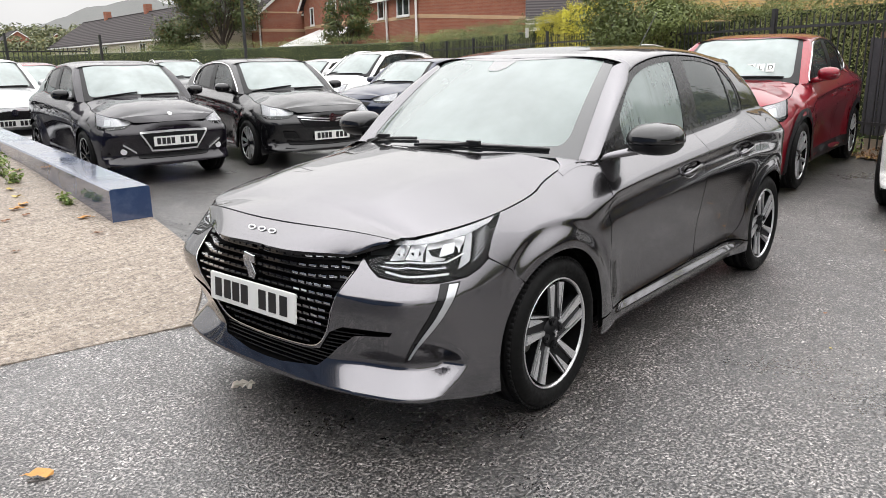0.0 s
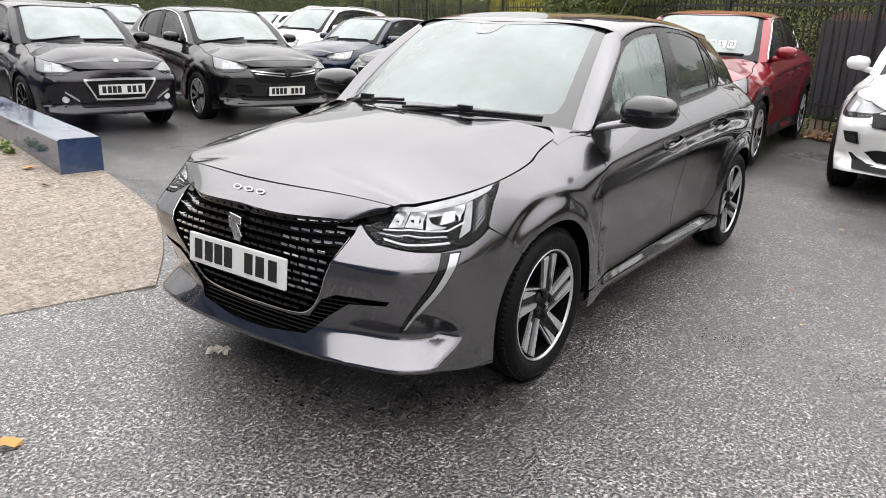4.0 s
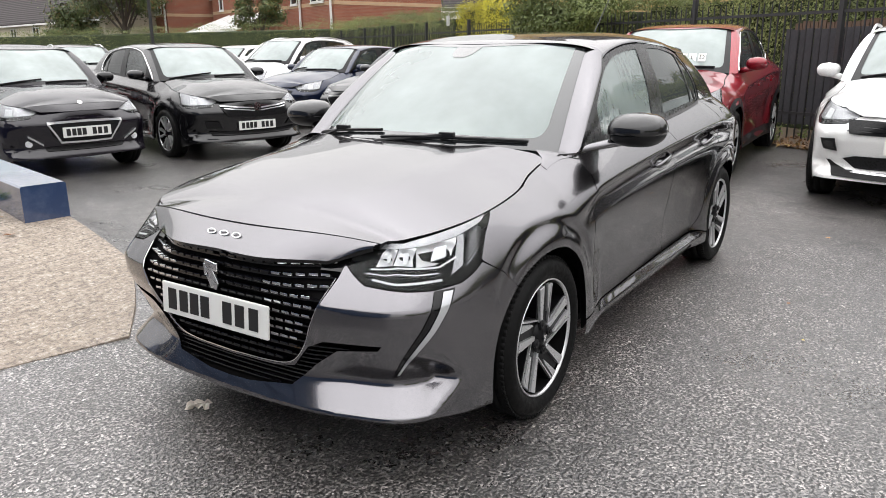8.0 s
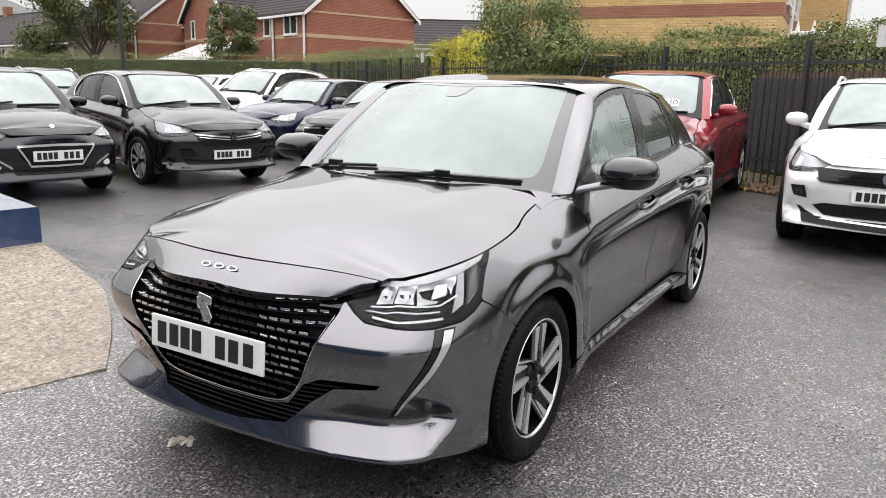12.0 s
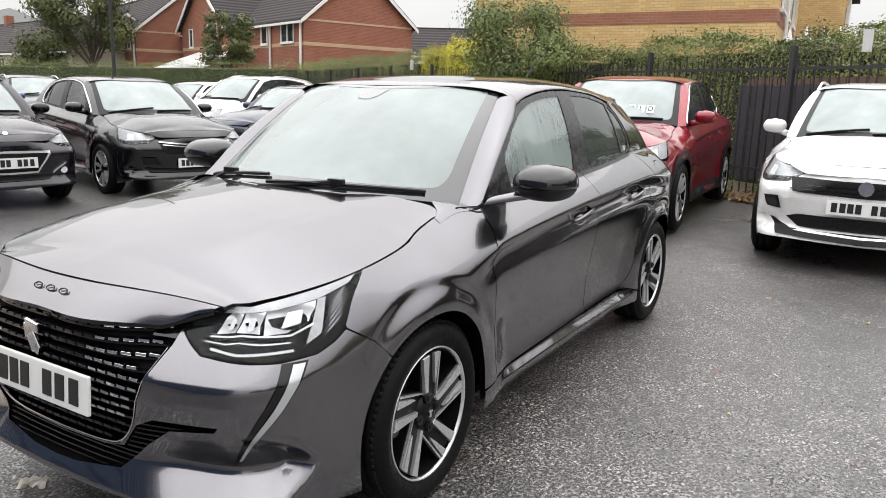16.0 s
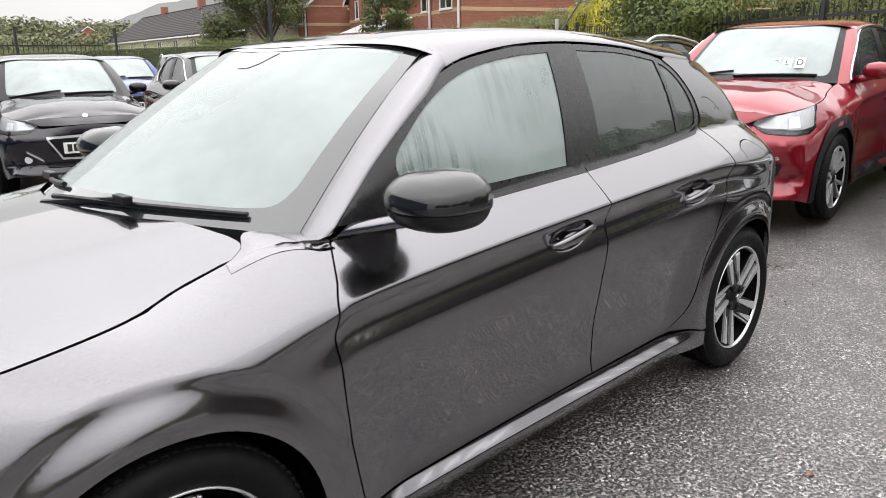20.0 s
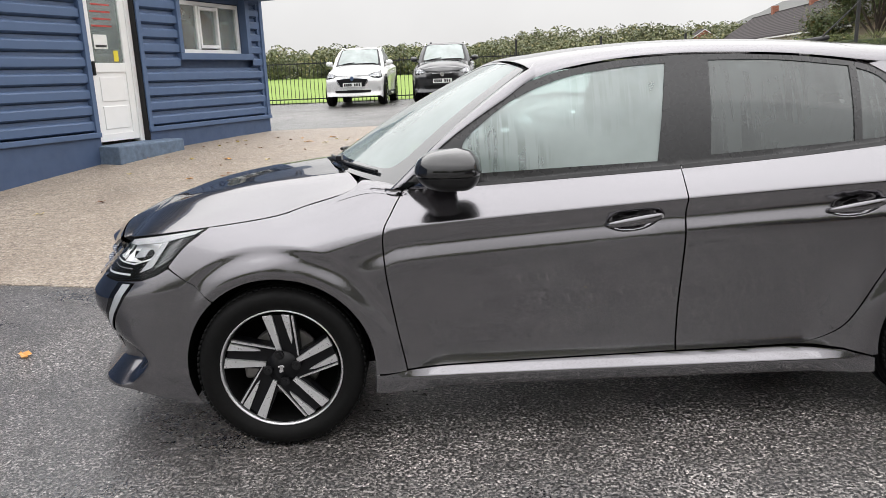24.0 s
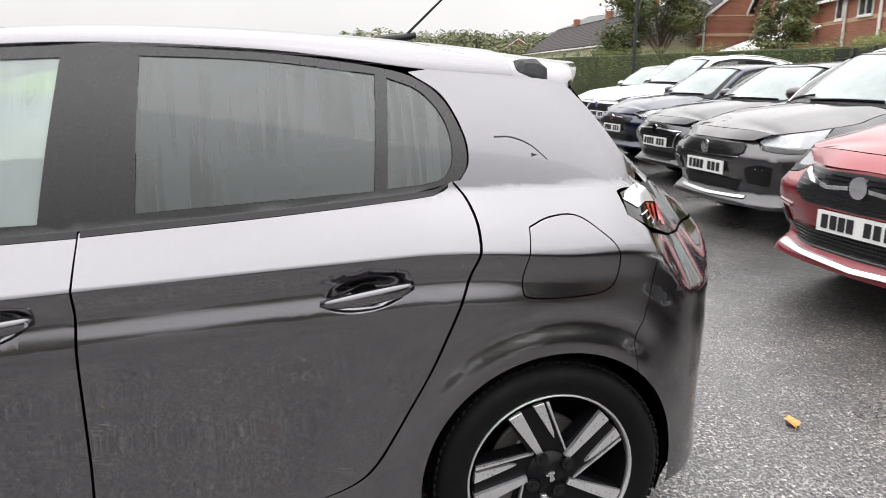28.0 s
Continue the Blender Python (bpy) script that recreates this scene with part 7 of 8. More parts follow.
FIXED = {
    "inner_shell": (twin("inner_shell", [shell], lambda a, b: skin(a, b, 0.030), 0.09), "dark_cavity"),
    "window_trim": (twin("window_trim", [on_side(trim), on_side(GLASS_F), on_side(GLASS_R), on_side(GLASS_Q)], gl, 0.09), "satin_black"),
    "front_door_window": (twin("front_door_window", [on_side(GLASS_F)], lambda a, b: skin(a, b, 0.008), 0.1), "far_glass"),
    "rear_door_window": (twin("rear_door_window", [on_side(GLASS_R)], lambda a, b: skin(a, b, 0.008), 0.1), "dark_glass"),
    "quarter_window": (twin("quarter_window", [on_side(GLASS_Q)], lambda a, b: skin(a, b, 0.008), 0.1), "dark_glass"),
    "windscreen": ([surf_mesh("windscreen", [[(-1, 0), (1, 0), (1, 1), (-1, 1)]], screen, 0.14, flip=True)], "far_screen"),
    "screen_border": ([surf_mesh("screen_border", [frit, glass_in], lambda a, b: on_screen(a, b, 0.002), 0.14, flip=True)], "satin_black"),
    "tail_light": (twin("tail_light", [tp], skin, 0.08), "lamp_red"),
    "headlight": (twin("headlight", [lamp], skin, 0.06), "clear_glass"),
    "lamp_housing": (twin("lamp_housing", [lamp], lambda a, b: skin(a, b, 0.015), 0.05), "lamp_bowl"),
}
lens_tile = [(s_x(-1.90), 0.69), (s_x(-1.80), 0.69), (s_x(-1.76), 0.765), (s_x(-1.86), 0.755)]
FIXED["lamp_lens"] = (twin("lamp_lens", [lens_tile], lambda a, b: skin(a, b, 0.009), 0.04), "lamp_white")
FIXED["lamp_bezel"] = (twin("lamp_bezel", [HL_LOW + on_side([(-1.72, 0.690), (-1.80, 0.678), (-1.90, 0.682), (-1.95, 0.688)]) + on_nose([(0.56, 0.690), (0.50, 0.705)])], lambda a, b: skin(a, b, 0.007), 0.05), "gloss_black")
clad = on_side(arc(-1.27, 0.31, ARCH + 0.002, 200, -8, 26) + arc(-1.27, 0.31, ARCH + 0.075, -8, 200, 26))
clad_r = on_side(arc(1.27, 0.31, ARCH + 0.002, 195, -20, 26) + arc(1.27, 0.31, ARCH + 0.07, -20, 195, 26))
clad_s = on_side([(-0.90, 0.21), (0.90, 0.21), (0.89, 0.33), (0.2, 0.33), (-0.88, 0.31)])
CLADDING = [("arch_cladding", twin("arch_cladding", [clad], skin, 0.08, False, 0.008)), ("arch_cladding", twin("arch_cladding", [clad_r], skin, 0.08, False, 0.008)), ("sill_cladding", twin("sill_cladding", [clad_s], skin, 0.1, False, 0.010))]
for key, (meshes, mat) in FIXED.items():
    for me in meshes:
        me.materials.append(MATS[mat])
for meshes in PAINTED.values():
    for me in meshes:
        me.materials.append(MATS["paint_grey"])
for _, meshes in CLADDING:
    for me in meshes:
        me.materials.append(MATS["black_plastic"])
SPOILER = bpy.data.objects["spoiler"].data
WHEELS = {k: wheel_set(0.32, 0.20, 0.225, k) for k in ("ten", "dark")}
bm = boxed(-0.95, 1.6, -0.66, 0.66, 0.24, 0.40)
box(bm, -1.0, -0.5, -0.64, 0.64, 0.6, 0.92)
for x in (0.25, 1.1):
    for y in (-0.36, 0.36):
        box(bm, x - 0.05, x + 0.10, y - 0.22, y + 0.22, 0.4, 1.10, 0.04)
        box(bm, x - 0.02, x + 0.08, y - 0.12, y + 0.12, 1.14, 1.28, 0.03)
CABIN = mesh_from("cabin", bm, "seat_cloth")
bm = bmesh.new()
pts = [on_screen(0.86 - 0.76 * t, 0.03 + 0.07 * t, 0.012) for t in np.linspace(0, 1, 6)] 
tube(bm, pts, 0.010, seg=5)
WIPER_A = mesh_from("wiper", bm, "satin_black")
bm = bmesh.new()
pts = [on_screen(0.06 - 0.86 * t, 0.02 + 0.06 * t, 0.012) for t in np.linspace(0, 1, 6)]
tube(bm, pts, 0.010, seg=5)
WIPER_B = mesh_from("wiper", bm, "satin_black")
SHELLS = {}
for side in (1, -1):
    bm = bmesh.new()
    shell_half(bm, (-0.60, -0.875 * side, 1.030), (0.095, 0.105, 0.066), -1.0, 1.0, 16, 10)
    cyl(bm, (-0.66, -0.72 * side, 0.96), (-0.60, -0.86 * side, 0.99), 0.03, 0.025, 8)
    SHELLS[side] = mesh_from("door_mirror", bm, "paint_grey", True)
bm = bmesh.new()
box(bm, -0.11, 0.11, -0.012, 0.012, -0.014, 0.014, 0.006)
PULL = mesh_from("door_handle", bm, "paint_grey")


def painted(name, me, mat, parent):
    ob = part(name, me, None, parent)
    ob.material_slots[0].link = "OBJECT"
    ob.material_slots[0].material = MATS[mat]
    return ob


def nose_patch(name, pts, mat, parent, extra=0.011, step=0.035, inset=0.0):
    """A patch laid on the nose: its outline is given for one half and mirrored."""
    for mirror in (False, True):
        me = surf_mesh(name, [on_nose(pts)], lambda a, b: skin(a, b, inset), step, False, mirror, extra)
        me.materials.append(MATS[mat])
        part(name, me, None, parent)


def nose_bar(name, y0, y1, z0, z1, thick, mat, parent, out=0.012):
    """A moulding along the nose from one flank to the other, or on each side."""
    for side in (1, -1):
        bm = bmesh.new()
        rows = []
        for k in range(11):
            t = k / 10
            y, z = y0 + (y1 - y0) * t, z0 + (z1 - z0) * t
            p, q = skin(s_y(y), z - thick / 2), skin(s_y(y), z + thick / 2)
            rows.append([bm.verts.new((v.x - o, v.y * side, v.z)) for v, o in ((p, 0.0), (p, out), (q, out), (q, 0.0))])
        for a, b in zip(rows, rows[1:]):
            for k in range(3):
                bm.faces.new((a[k], a[k + 1], b[k + 1], b[k]))
        bm.faces.new(rows[-1])
        bm.faces.new(rows[0][::-1])
        bmesh.ops.recalc_face_normals(bm, faces=bm.faces[:])
        part(name, bm, mat, parent)


def car(name, label, front, facing, size, paint, style, suv=False, wheels="ten", rails=False, z=None, chrome_line=False, near=True):
    L, Wd, H = size
    sx, sy, sz = L / 4.05, Wd / 1.745, H / 1.44
    fx, fy = math.cos(radians(facing)), math.sin(radians(facing))
    ox, oy = front[0] - fx * 2.085 * sx, front[1] - fy * 2.085 * sx
    zz = ground_z(ox, oy) if z is None else z
    ob = thing(name, label, "car", Matrix.Translation((ox, oy, zz)) @ pose(0, 0, 0, 0, 0, facing - 180) @ Matrix.Diagonal((sx, sy, sz, 1)))
    for key, meshes in PAINTED.items():
        for me in meshes:
            painted(key, me, paint, ob)
    painted("spoiler", SPOILER, paint, ob)
    for key, (meshes, mat) in FIXED.items():
        for me in meshes:
            part(key, me, None, ob)
    part("cabin", CABIN, None, ob)
    part("wiper", WIPER_A, None, ob)
    part("wiper", WIPER_B, None, ob)
    if suv:
        for key, meshes in CLADDING:
            for me in meshes:
                part(key, me, None, ob)
    for side in (1, -1):
        painted("door_mirror", SHELLS[side], "gloss_black" if style == "old_lion" else paint, ob)
        for cx, cz in ((0.02, 0.812), (0.80, 0.834)):
            p = skin(s_x(cx), cz)
            painted("door_handle", PULL, paint, ob).matrix_local = pose(cx, (p.y - 0.012) * side, cz, 0, -5, 0)
        for x in (-1.27, 1.27):
            k = 0.31 * sz / 0.32
            m = pose(x, -0.835 * side, 0.31, 0, 0, 0 if side > 0 else 180) @ Matrix.Diagonal((k / sx, k / sy, k / sz, 1))
            put_wheel(ob, WHEELS[wheels], m, 17)
        if chrome_line:
            bm = bmesh.new()
            pts = [skin(s_x(x), zc, -0.004) for x, zc in TRIM_OUT]
            tube(bm, [(a.x, a.y * side, a.z) for a in pts], 0.009, seg=5)
            part("chrome_trim", bm, "chrome", ob)
        if rails:
            bm = bmesh.new()
            pts = [Vector((x, -gutter(x)[1] * side * 0.97, gutter(x)[0] + 0.01 + 0.045 * sm(-0.15, 0.05, x) * sm(1.3, 1.1, x))) for x in np.linspace(-0.15, 1.3, 14)]
            tube(bm, pts, 0.014, seg=6)
            part("roof_rail", bm, "rail_silver", ob)
    pl_z = {"old_lion": 0.50, "griffin_old": 0.42, "wing": 0.462}.get(style, 0.50)
    for side in (1,):
        p = skin(s_y(0.0), pl_z)
        plt = part("number_plate", boxed(-0.008, 0.006, -0.26 / sy, 0.26 / sy, -0.056 / sz, 0.056 / sz), "plate_white", ob)
        plt.matrix_local = pose(p.x - 0.022, 0, pl_z)
        for i, y in enumerate((0.205, 0.145, 0.090, 0.035, -0.075, -0.135, -0.200)):
            part("character", boxed(-0.012, -0.008, (y - 0.021) / sy, (y + 0.021) / sy, -0.036 / sz, 0.038 / sz), "plate_ink", plt)
    if style == "old_lion":
        nose_patch("grille", [(0, 0.40), (0.26, 0.405), (0.33, 0.45), (0.39, 0.585), (0.36, 0.60), (0, 0.605)], "grille_mesh", ob)
        nose_bar("grille_frame", 0.0, 0.40, 0.615, 0.608, 0.024, "rail_silver", ob, 0.02)
        nose_bar("grille_frame", 0.405, 0.28, 0.605, 0.405, 0.034, "rail_silver", ob, 0.02)
        nose_bar("grille_frame", 0.0, 0.28, 0.388, 0.393, 0.020, "rail_silver", ob, 0.02)
        nose_patch("plate_panel", [(0, 0.44), (0.36, 0.46), (0.385, 0.55), (0, 0.55)], "satin_black", ob, 0.014)
        nose_patch("lower_intake", [(0, 0.30), (0.42, 0.305), (0.45, 0.355), (0, 0.36)], "grille_mesh", ob)
        nose_bar("fog_trim", 0.46, 0.60, 0.375, 0.475, 0.022, "rail_silver", ob, 0.016)
        for side in (1, -1):
            p = skin(s_y(0.60), 0.395)
            part("fog_lamp", cyl(bmesh.new(), (p.x + 0.01, p.y * side, p.z), (p.x - 0.014, p.y * side, p.z), 0.036, seg=16), "lamp_silver", ob)
    elif style == "griffin_old":
        nose_patch("grille", [(0, 0.52), (0.38, 0.535), (0.45, 0.64), (0, 0.64)], "grille_mesh", ob)
        nose_bar("grille_bar", 0.04, 0.46, 0.632, 0.672, 0.014, "rail_silver", ob, 0.022)
        nose_bar("grille_bar", 0.04, 0.42, 0.600, 0.640, 0.011, "rail_silver", ob, 0.022)
        nose_patch("lower_intake", [(0, 0.30), (0.55, 0.31), (0.62, 0.37), (0.5, 0.36), (0, 0.35)], "grille_mesh", ob)
        nose_patch("fog_recess", [(0.44, 0.40), (0.64, 0.41), (0.655, 0.50), (0.50, 0.49)], "satin_black", ob)
    elif style == "wing":
        nose_patch("grille", [(0, 0.528), (0.36, 0.535), (0.43, 0.575), (0.475, 0.655), (0.47, 0.695), (0, 0.708)], "grille_slats", ob)
        for k in range(7):
            z0 = 0.548 + 0.023 * k
            nose_bar("grille_slat", 0.0, lin(z0, [0.53, 0.575, 0.70], [0.36, 0.42, 0.46]), z0, z0 + 0.006, 0.007, "gloss_black", ob, 0.018)
        nose_bar("chrome_wing", 0.06, 0.20, 0.640, 0.628, 0.020, "chrome", ob, 0.026)
        nose_bar("chrome_wing", 0.20, 0.46, 0.630, 0.690, 0.024, "chrome", ob, 0.024)
        nose_patch("lower_intake", [(0, 0.298), (0.50, 0.305), (0.56, 0.40), (0.30, 0.408), (0, 0.408)], "grille_slats", ob)
        for k in range(5):
            nose_bar("intake_slat", 0.0, 0.51 + 0.008 * k, 0.312 + 0.019 * k, 0.318 + 0.019 * k, 0.006, "gloss_black", ob, 0.018)
        nose_bar("skid_plate", 0.0, 0.62, 0.258, 0.285, 0.022, "lamp_tube", ob, 0.02)
        nose_patch("fog_recess", [(0.58, 0.37), (0.68, 0.39), (0.69, 0.47), (0.60, 0.46)], "satin_black", ob)
        nose_bar("fog_trim", 0.52, 0.67, 0.485, 0.50, 0.012, "chrome", ob, 0.012)
    elif style == "roundel":
        nose_patch("grille", [(0, 0.575), (0.50, 0.59), (0.55, 0.685), (0, 0.69)], "grille_mesh", ob)
        nose_bar("grille_slat", 0.0, 0.53, 0.605, 0.615, 0.006, "gloss_black", ob, 0.014)
        nose_bar("grille_slat", 0.0, 0.53, 0.640, 0.645, 0.006, "gloss_black", ob, 0.014)
        nose_patch("lower_intake", [(0, 0.315), (0.45, 0.32), (0.55, 0.40), (0.45, 0.425), (0, 0.425)], "grille_mesh", ob)
        nose_patch("bumper_skirt", [(0, 0.235), (0.60, 0.25), (0.70, 0.38), (0.66, 0.38), (0.52, 0.30), (0, 0.30)], "black_plastic", ob)
        nose_bar("skid_plate", 0.0, 0.55, 0.285, 0.305, 0.016, "lamp_tube", ob, 0.016)
        nose_patch("fog_recess", [(0.585, 0.455), (0.70, 0.465), (0.71, 0.545), (0.60, 0.55)], "satin_black", ob, 0.014)
        nose_patch("fog_lamp", [(0.605, 0.475), (0.685, 0.482), (0.692, 0.53), (0.615, 0.532)], "gloss_black", ob, 0.018)
    elif style == "tiger":
        nose_patch("grille", [(0, 0.60), (0.12, 0.592), (0.34, 0.595), (0.42, 0.63), (0.40, 0.69), (0.15, 0.70), (0, 0.692)], "grille_mesh", ob)
        nose_bar("grille_frame", 0.0, 0.40, 0.588, 0.600, 0.010, "chrome", ob, 0.012)
        nose_patch("lower_intake", [(0, 0.33), (0.34, 0.335), (0.40, 0.42), (0, 0.43)], "grille_mesh", ob)
        nose_bar("skid_plate", 0.0, 0.45, 0.285, 0.300, 0.020, "lamp_tube", ob, 0.016)
        nose_patch("fog_recess", [(0.47, 0.41), (0.66, 0.40), (0.68, 0.53), (0.58, 0.55), (0.46, 0.52)], "satin_black", ob, 0.014)
        for k in range(2):
            for j in range(2):
                nose_bar("fog_light_bar", 0.53 + 0.06 * k, 0.57 + 0.06 * k, 0.43 + 0.06 * j, 0.46 + 0.06 * j, 0.012, "lamp_white", ob, 0.014)
    elif style == "oval":
        nose_patch("grille", [(0, 0.445), (0.33, 0.455), (0.42, 0.56), (0.44, 0.63), (0, 0.66)], "grille_mesh", ob)
        nose_bar("grille_frame", 0.0, 0.44, 0.662, 0.640, 0.012, "rail_silver", ob, 0.014)
        nose_bar("grille_frame", 0.44, 0.33, 0.635, 0.455, 0.012, "rail_silver", ob, 0.014)
        nose_bar("grille_frame", 0.0, 0.34, 0.440, 0.450, 0.012, "rail_silver", ob, 0.014)
        for k in range(4):
            nose_bar("grille_slat", 0.0, 0.36, 0.50 + 0.035 * k, 0.50 + 0.035 * k, 0.006, "satin_black", ob, 0.014)
        nose_patch("lower_intake", [(0, 0.30), (0.50, 0.31), (0.52, 0.37), (0, 0.38)], "grille_mesh", ob)
    else:
        nose_patch("grille", [(0, 0.54), (0.40, 0.55), (0.46, 0.66), (0, 0.68)], "grille_mesh", ob)
        nose_patch("lower_intake", [(0, 0.31), (0.50, 0.32), (0.52, 0.40), (0, 0.41)], "grille_mesh", ob)
        nose_bar("grille_frame", 0.0, 0.44, 0.675, 0.662, 0.008, "chrome", ob, 0.012)
        if style == "claw":
            for k in range(3):
                nose_bar("claw_light", 0.60 + 0.03 * k, 0.56 + 0.03 * k, 0.62, 0.42, 0.010, "lamp_white", ob, 0.012)
    p = skin(s_y(0.0), 0.63)
    em = cyl(bmesh.new(), (0, 0, 0), (-0.014, 0, 0), 0.052 if style != "old_lion" else 0.026, seg=20)
    part("emblem", em, "chrome", ob).matrix_local = pose(p.x - 0.012, 0, 0.648 if style != "old_lion" else 0.69) if style != "old_lion" else pose(-1.97, 0, 0.80, 0, 45, 0)
    return ob


car("suv_car", "deep red metallic family SUV with black lower cladding", (3.55, 0.66), 182.5, (4.48, 1.86, 1.60), "paint_red", "wing", True, "ten", False, 0.03, True)
car("crossover_car", "white compact crossover with black lower trim and silver roof rails", (3.38, -1.86), 180, (4.23, 1.82, 1.57), "paint_white", "roundel", True, "ten", True, 0.0)
car("crossover_car", "dark grey crossover with a dimpled black grille", (4.40, 3.28), 180, (4.36, 1.80, 1.56), "paint_slate", "tiger", True, "ten", True, 0.0, True)
car("hatchback_car", "charcoal hatchback with a silver-framed oval grille", (5.35, 5.78), 180, (4.32, 1.82, 1.46), "paint_charcoal", "oval", False, "ten", False, 0.0)
car("hatchback_car", "navy blue hatchback in the row by the hedge", (5.95, 8.1), 180, (4.06, 1.78, 1.45), "paint_navy", "plain", False, "ten", False, 0.0)
car("suv_car", "white family SUV with silver roof rails", (6.9, 10.6), 182, (4.5, 1.84, 1.64), "paint_white", "plain", True, "ten", True, 0.0)
car("hatchback_car", "white hatchback at the far end of the row", (7.7, 13.1), 182, (4.1, 1.76, 1.5), "paint_white", "plain", False, "ten", False, 0.0)
car("hatchback_car", "dark plum hatchback with a chrome-framed grille and dark wheels", (1.12, 5.98), -100, (3.97, 1.74, 1.46), "paint_plum", "old_lion", False, "dark", False, 0.0)
car("hatchback_car", "black hatchback with chrome window line and bright wheels", (3.13, 5.42), -104, (4.37, 1.81, 1.48), "paint_black", "griffin_old", False, "ten", False, 0.0, True)
car("crossover_car", "pale silver crossover with claw-shaped lights", (1.0, 10.4), -98, (4.30, 1.77, 1.56), "paint_silver", "claw", True, "dark", False, 0.0)
car("hatchback_car", "bright blue hatchback behind the front row", (4.75, 12.9), -100, (4.1, 1.76, 1.5), "paint_blue", "plain", False, "ten", False, 0.0)
car("hatchback_car", "red hatchback behind the front row", (2.5, 12.6), -100, (4.0, 1.75, 1.5), "paint_red", "plain", False, "ten", False, 0.0)
car("estate_car", "grey car with roof rails behind the front row", (7.2, 15.2), -110, (4.5, 1.8, 1.56), "paint_charcoal", "plain", False, "ten", True, 0.0)
car("crossover_car", "small white SUV facing the office yard", (-2.75, 17.7), -94, (4.1, 1.77, 1.65), "paint_white", "oval", True, "dark", True)
car("suv_car", "dark grey upright SUV beside the field railings", (-0.25, 17.5), -94, (4.6, 1.79, 1.70), "paint_charcoal", "plain", True, "ten", True)


# ---- fallen leaves, weeds, litter ----
leaf_mat("brown_leaf", (0.16, 0.075, 0.030), (0.36, 0.20, 0.075), (0.50, 0.36, 0.10))
leaf_mat("weed_leaf", (0.10, 0.16, 0.035), (0.26, 0.34, 0.08), (0.40, 0.40, 0.12))
plain("leaf_orange", (0.55, 0.27, 0.07), 0.5, grain=0.35, scale=60)
plain("leaf_brown", (0.22, 0.10, 0.045), 0.55, grain=0.35, scale=60)
plain("leaf_yellow", (0.50, 0.38, 0.10), 0.5, grain=0.35, scale=60)
plain("paper_scrap", (0.72, 0.66, 0.58), 0.6, grain=0.25, scale=40)


def leaf_shape(name, mat, lobes, length, seed):
    """A curled leaf with a wavy rim, a mid rib and a stalk."""
    r = random.Random(seed)
    bm = bmesh.new()
    n = 16
    rib = [bm.verts.new((length * (t - 0.5), 0, 0.004 + 0.010 * (2 * t - 1) ** 2)) for t in (0, 0.25, 0.5, 0.75, 1)]
    for sg in (1, -1):
        rim = []
        for i, t in enumerate((0, 0.25, 0.5, 0.75, 1)):
            w = length * 0.30 * math.sin(math.pi * (0.06 + 0.88 * t)) ** 0.8 * (1 + (0.30 if i % 2 else -0.12) * lobes)
            rim.append(bm.verts.new((length * (t - 0.5 + 0.05 * lobes * (i % 2)), sg * w, 0.004 + r.uniform(0.0, 0.014))))
        for a in range(4):
            f = (rib[a], rib[a + 1], rim[a + 1], rim[a])
            bm.faces.new(f if sg > 0 else f[::-1])
    tube(bm, [(-length * 0.5, 0, 0.012), (-length * 0.66, 0.006, 0.004), (-length * 0.8, 0.012, 0.003)], 0.0012, 0.0008, 4)
    return mesh_from(name, bm, mat)


LEAVES = [leaf_shape("fallen_leaf", mt, lb, ln, i) for i, (mt, lb, ln) in enumerate((("leaf_brown", 0.3, 0.06), ("leaf_orange", 0.8, 0.075), ("leaf_yellow", 0.2, 0.055), ("leaf_brown", 1.0, 0.05)))]


def fallen(k, x, y, turn, scale, label):
    z = max(0.002, ramp_height(x, y) + 0.016) if x < edge_x(y) and y > 1.3 else 0.003
    ob = new("fallen_leaf", LEAVES[k])
    ob.matrix_world = pose(x, y, z, 0, 0, turn) @ Matrix.Diagonal((scale, scale, scale, 1))
    tagged(ob, label, "leaf", "fallen leaves")


fallen(1, -2.83, 0.27, -40, 1.2, "curled orange oak leaf lying on wet asphalt")
fallen(1, 2.53, -0.21, 70, 1.1, "orange fallen leaf lying on wet asphalt")
rng = random.Random(31)
for i in range(80):
    y = rng.uniform(2.4, 9.6)
    x = -5.6 + rng.random() ** 0.7 * (edge_x(y) + 5.2)
    if y > 8.2 and x > -4:
        y -= 1.2
    fallen(rng.randrange(4), x, y, rng.uniform(0, 360), rng.uniform(0.9, 1.6), "small brown fallen leaf on the concrete apron")
for i in range(14):
    fallen(rng.randrange(4), rng.uniform(-2.6, 4.5), rng.uniform(-3.4, -1.3), rng.uniform(0, 360), rng.uniform(0.3, 0.6), "small brown fallen leaf on wet asphalt")
# crumpled paper by the bumper
bm = bmesh.new()
r = random.Random(8)
grid_mesh(bm, 7, 4, lambda u, v: ((u - 0.5) * 0.15 + r.uniform(-0.006, 0.006), (v - 0.5) * 0.07 + r.uniform(-0.006, 0.006), 0.004 + r.uniform(0, 0.022)))
scrap = part("litter_scrap", bm, "paper_scrap")
scrap.matrix_world = pose(-1.96, 0.33, 0.0, 0, 0, -50) @ Matrix.Diagonal((0.62, 0.85, 1.2, 1))
tagged(scrap, "crumpled pale paper scrap lying on wet asphalt", "litter")


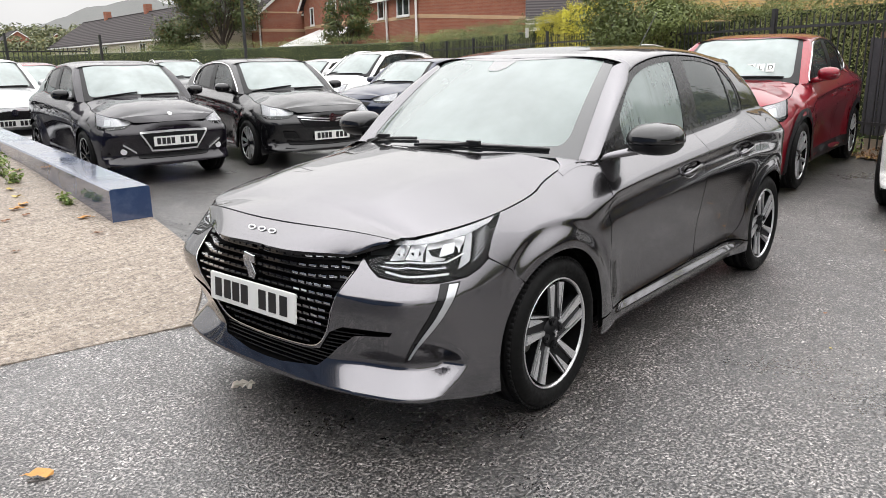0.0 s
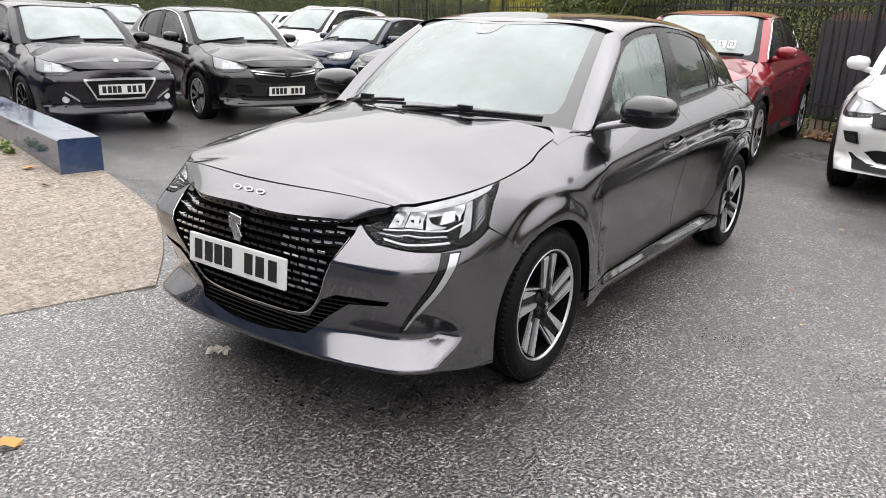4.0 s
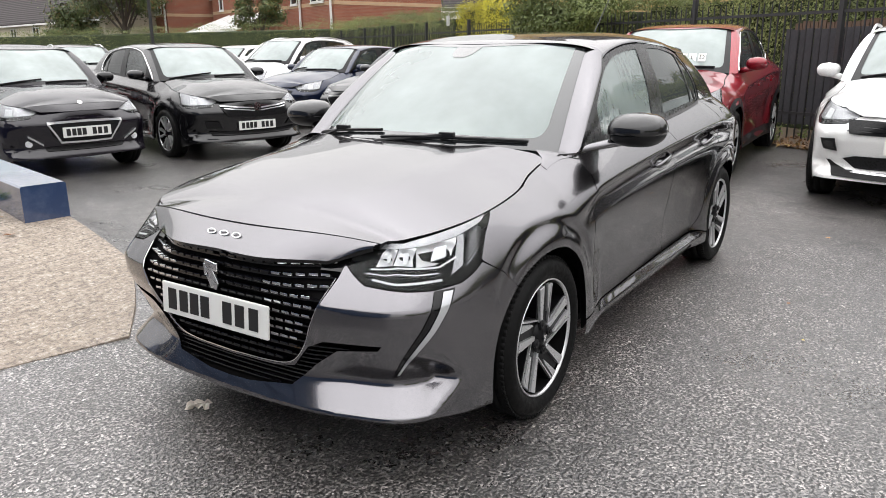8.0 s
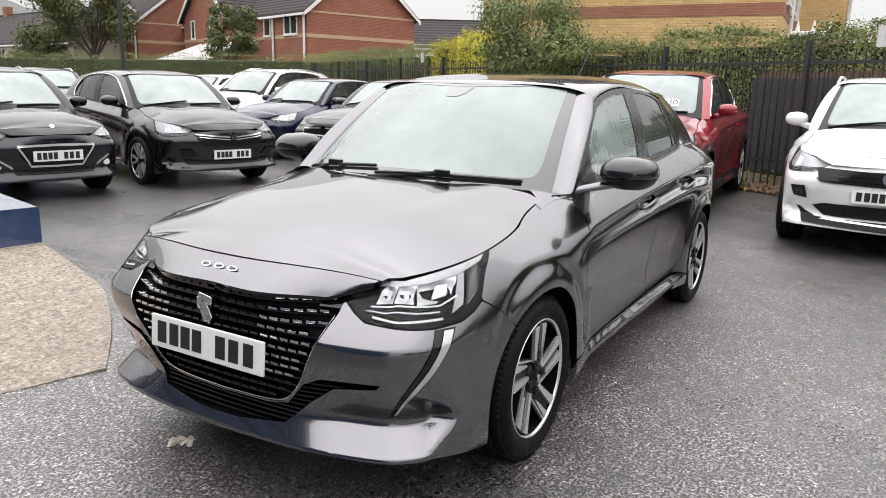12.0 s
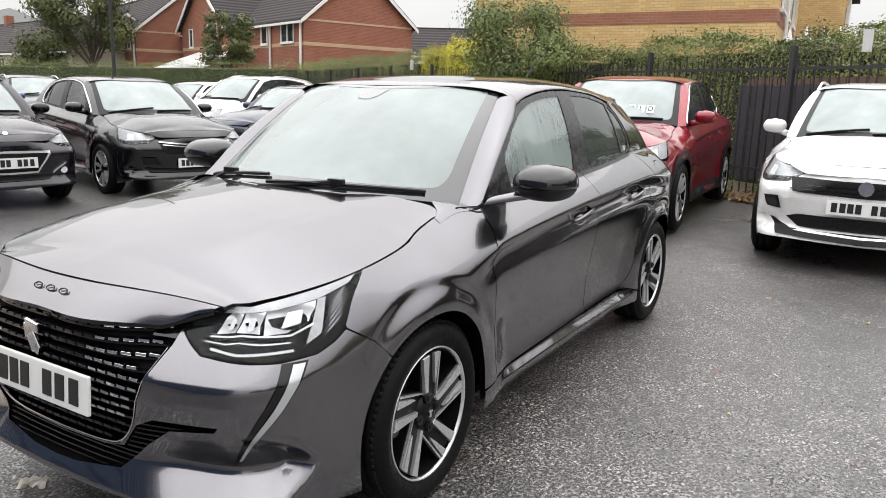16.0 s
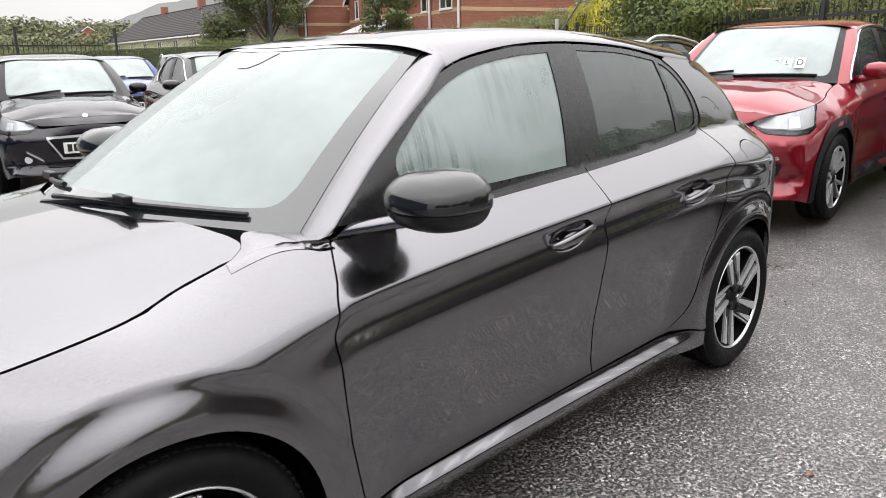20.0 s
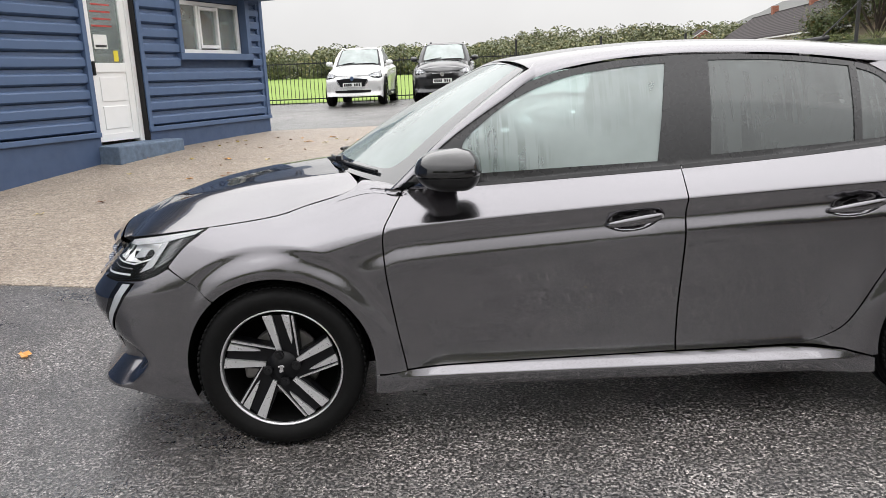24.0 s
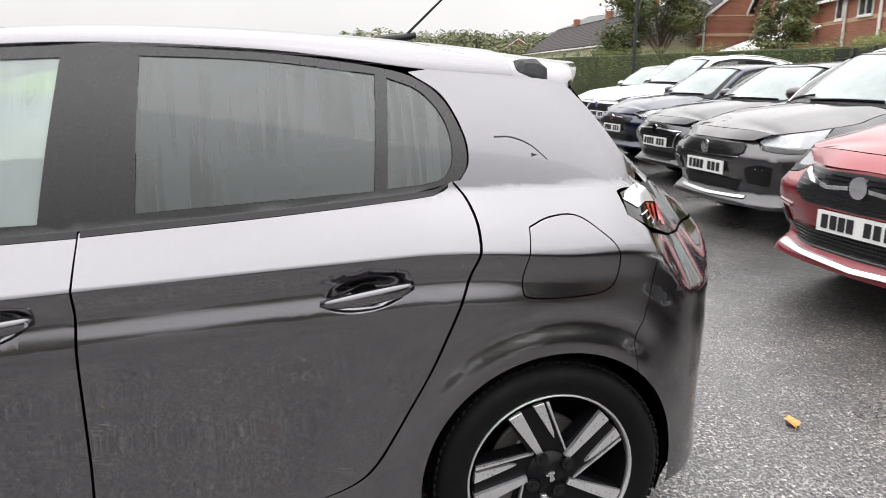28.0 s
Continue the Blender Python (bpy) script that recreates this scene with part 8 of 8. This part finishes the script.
def weed(name, label, at, spread, tall, count, seed, mat="weed_leaf"):
    r = np.random.RandomState(seed)
    ob = thing(name, label, "weed", Matrix.Translation(at))
    k = r.uniform(0, 1, (count, 1))
    a = r.uniform(0, 2 * math.pi, count)
    d = np.stack([np.cos(a), np.sin(a), np.zeros(count)], 1)
    p = d * spread * r.uniform(0.1, 1, (count, 1)) * (0.4 + 0.6 * k) + np.array([[0, 0, 1]]) * tall * k * r.uniform(0.5, 1, (count, 1))
    tagged(part("leaves", leaves_mesh("leaves", p, d * 0.5 + [0, 0, 0.8], 0.022, mat, seed), None, ob), kind="stuff")
    bm = bmesh.new()
    for i in range(9):
        e = Vector(p[i * 7 % count])
        tube(bm, [(0, 0, -0.01), (e.x * 0.4, e.y * 0.4, e.z * 0.6), e], 0.003, 0.001, 4)
    part("stems", bm, mat, ob)


for x, y, sp_, tl, n, sd in ((-1.02, 5.55, 0.16, 0.18, 200, 1), (-1.04, 5.15, 0.12, 0.14, 150, 2), (-1.00, 4.22, 0.07, 0.08, 70, 3), (-1.03, 4.05, 0.06, 0.06, 50, 4), (-0.92, 5.95, 0.2, 0.2, 200, 6)):
    weed("weed_tuft", "low green weed growing beside the blue beam", (x, y, ramp_height(x, y) + 0.01), sp_, tl, n, sd)
# leaf litter and low greenery at the railings' foot
r = np.random.RandomState(77)
n = 9000
s_, w_ = r.uniform(-8, 20, n), np.abs(r.normal(0, 0.35, n)) - 0.62
side_v = np.array([FENCE_D.y, -FENCE_D.x, 0])
p = np.array(FENCE_A) + s_[:, None] * np.array(FENCE_D) + w_[:, None] * side_v + np.array([[0, 0, 1]]) * (0.02 + 0.05 * np.clip((w_ + 0.55) / 0.9, 0, 1) + r.uniform(0, 0.03, n))[:, None]
tagged(new("leaf_litter", leaves_mesh("leaf_litter", p, np.tile([0, 0, 1.0], (n, 1)), 0.032, "brown_leaf", 78)), "brown autumn leaves heaped along the railings", "leaves", kind="stuff")
for i in range(26):
    s0 = rng.uniform(-5, 12)
    q = FENCE_A + FENCE_D * s0 + Vector((FENCE_D.y, -FENCE_D.x, 0)) * rng.uniform(-0.4, 0.25)
    weed("weed_tuft", "low green weed among fallen leaves by the railings", (q.x, q.y, 0.04), rng.uniform(0.10, 0.25), rng.uniform(0.10, 0.30), 90, 100 + i)


def letter_mesh(text, size, mat):
    cu = bpy.data.curves.new("letters", "FONT")
    cu.body, cu.size, cu.extrude, cu.align_x, cu.align_y = text, size, 0.0008, "CENTER", "CENTER"
    cu.materials.append(MATS[mat])
    return cu


# four lettered cards behind the red car's windscreen
sold = thing("sold_sign", "row of white lettered cards behind a windscreen", "sign", pose(4.86, 0.45, 1.245, 0, 0, 2.5) @ Matrix.Diagonal((0.72, 0.72, 0.72, 1)))
for i, ch in enumerate("SOLD"):
    card = part("card", boxed(-0.003, 0.003, -0.055, 0.055, -0.065, 0.065), "plate_white", sold)
    card.matrix_local = pose(0, 0.21 - 0.14 * i, 0, 0, 30, 0)
    lt = part("letter", letter_mesh(ch, 0.11, "plate_ink"), None, card)
    lt.matrix_local = Matrix.Translation((-0.0045, 0, 0)) @ pose(0, 0, 0, 90, 0, -90)
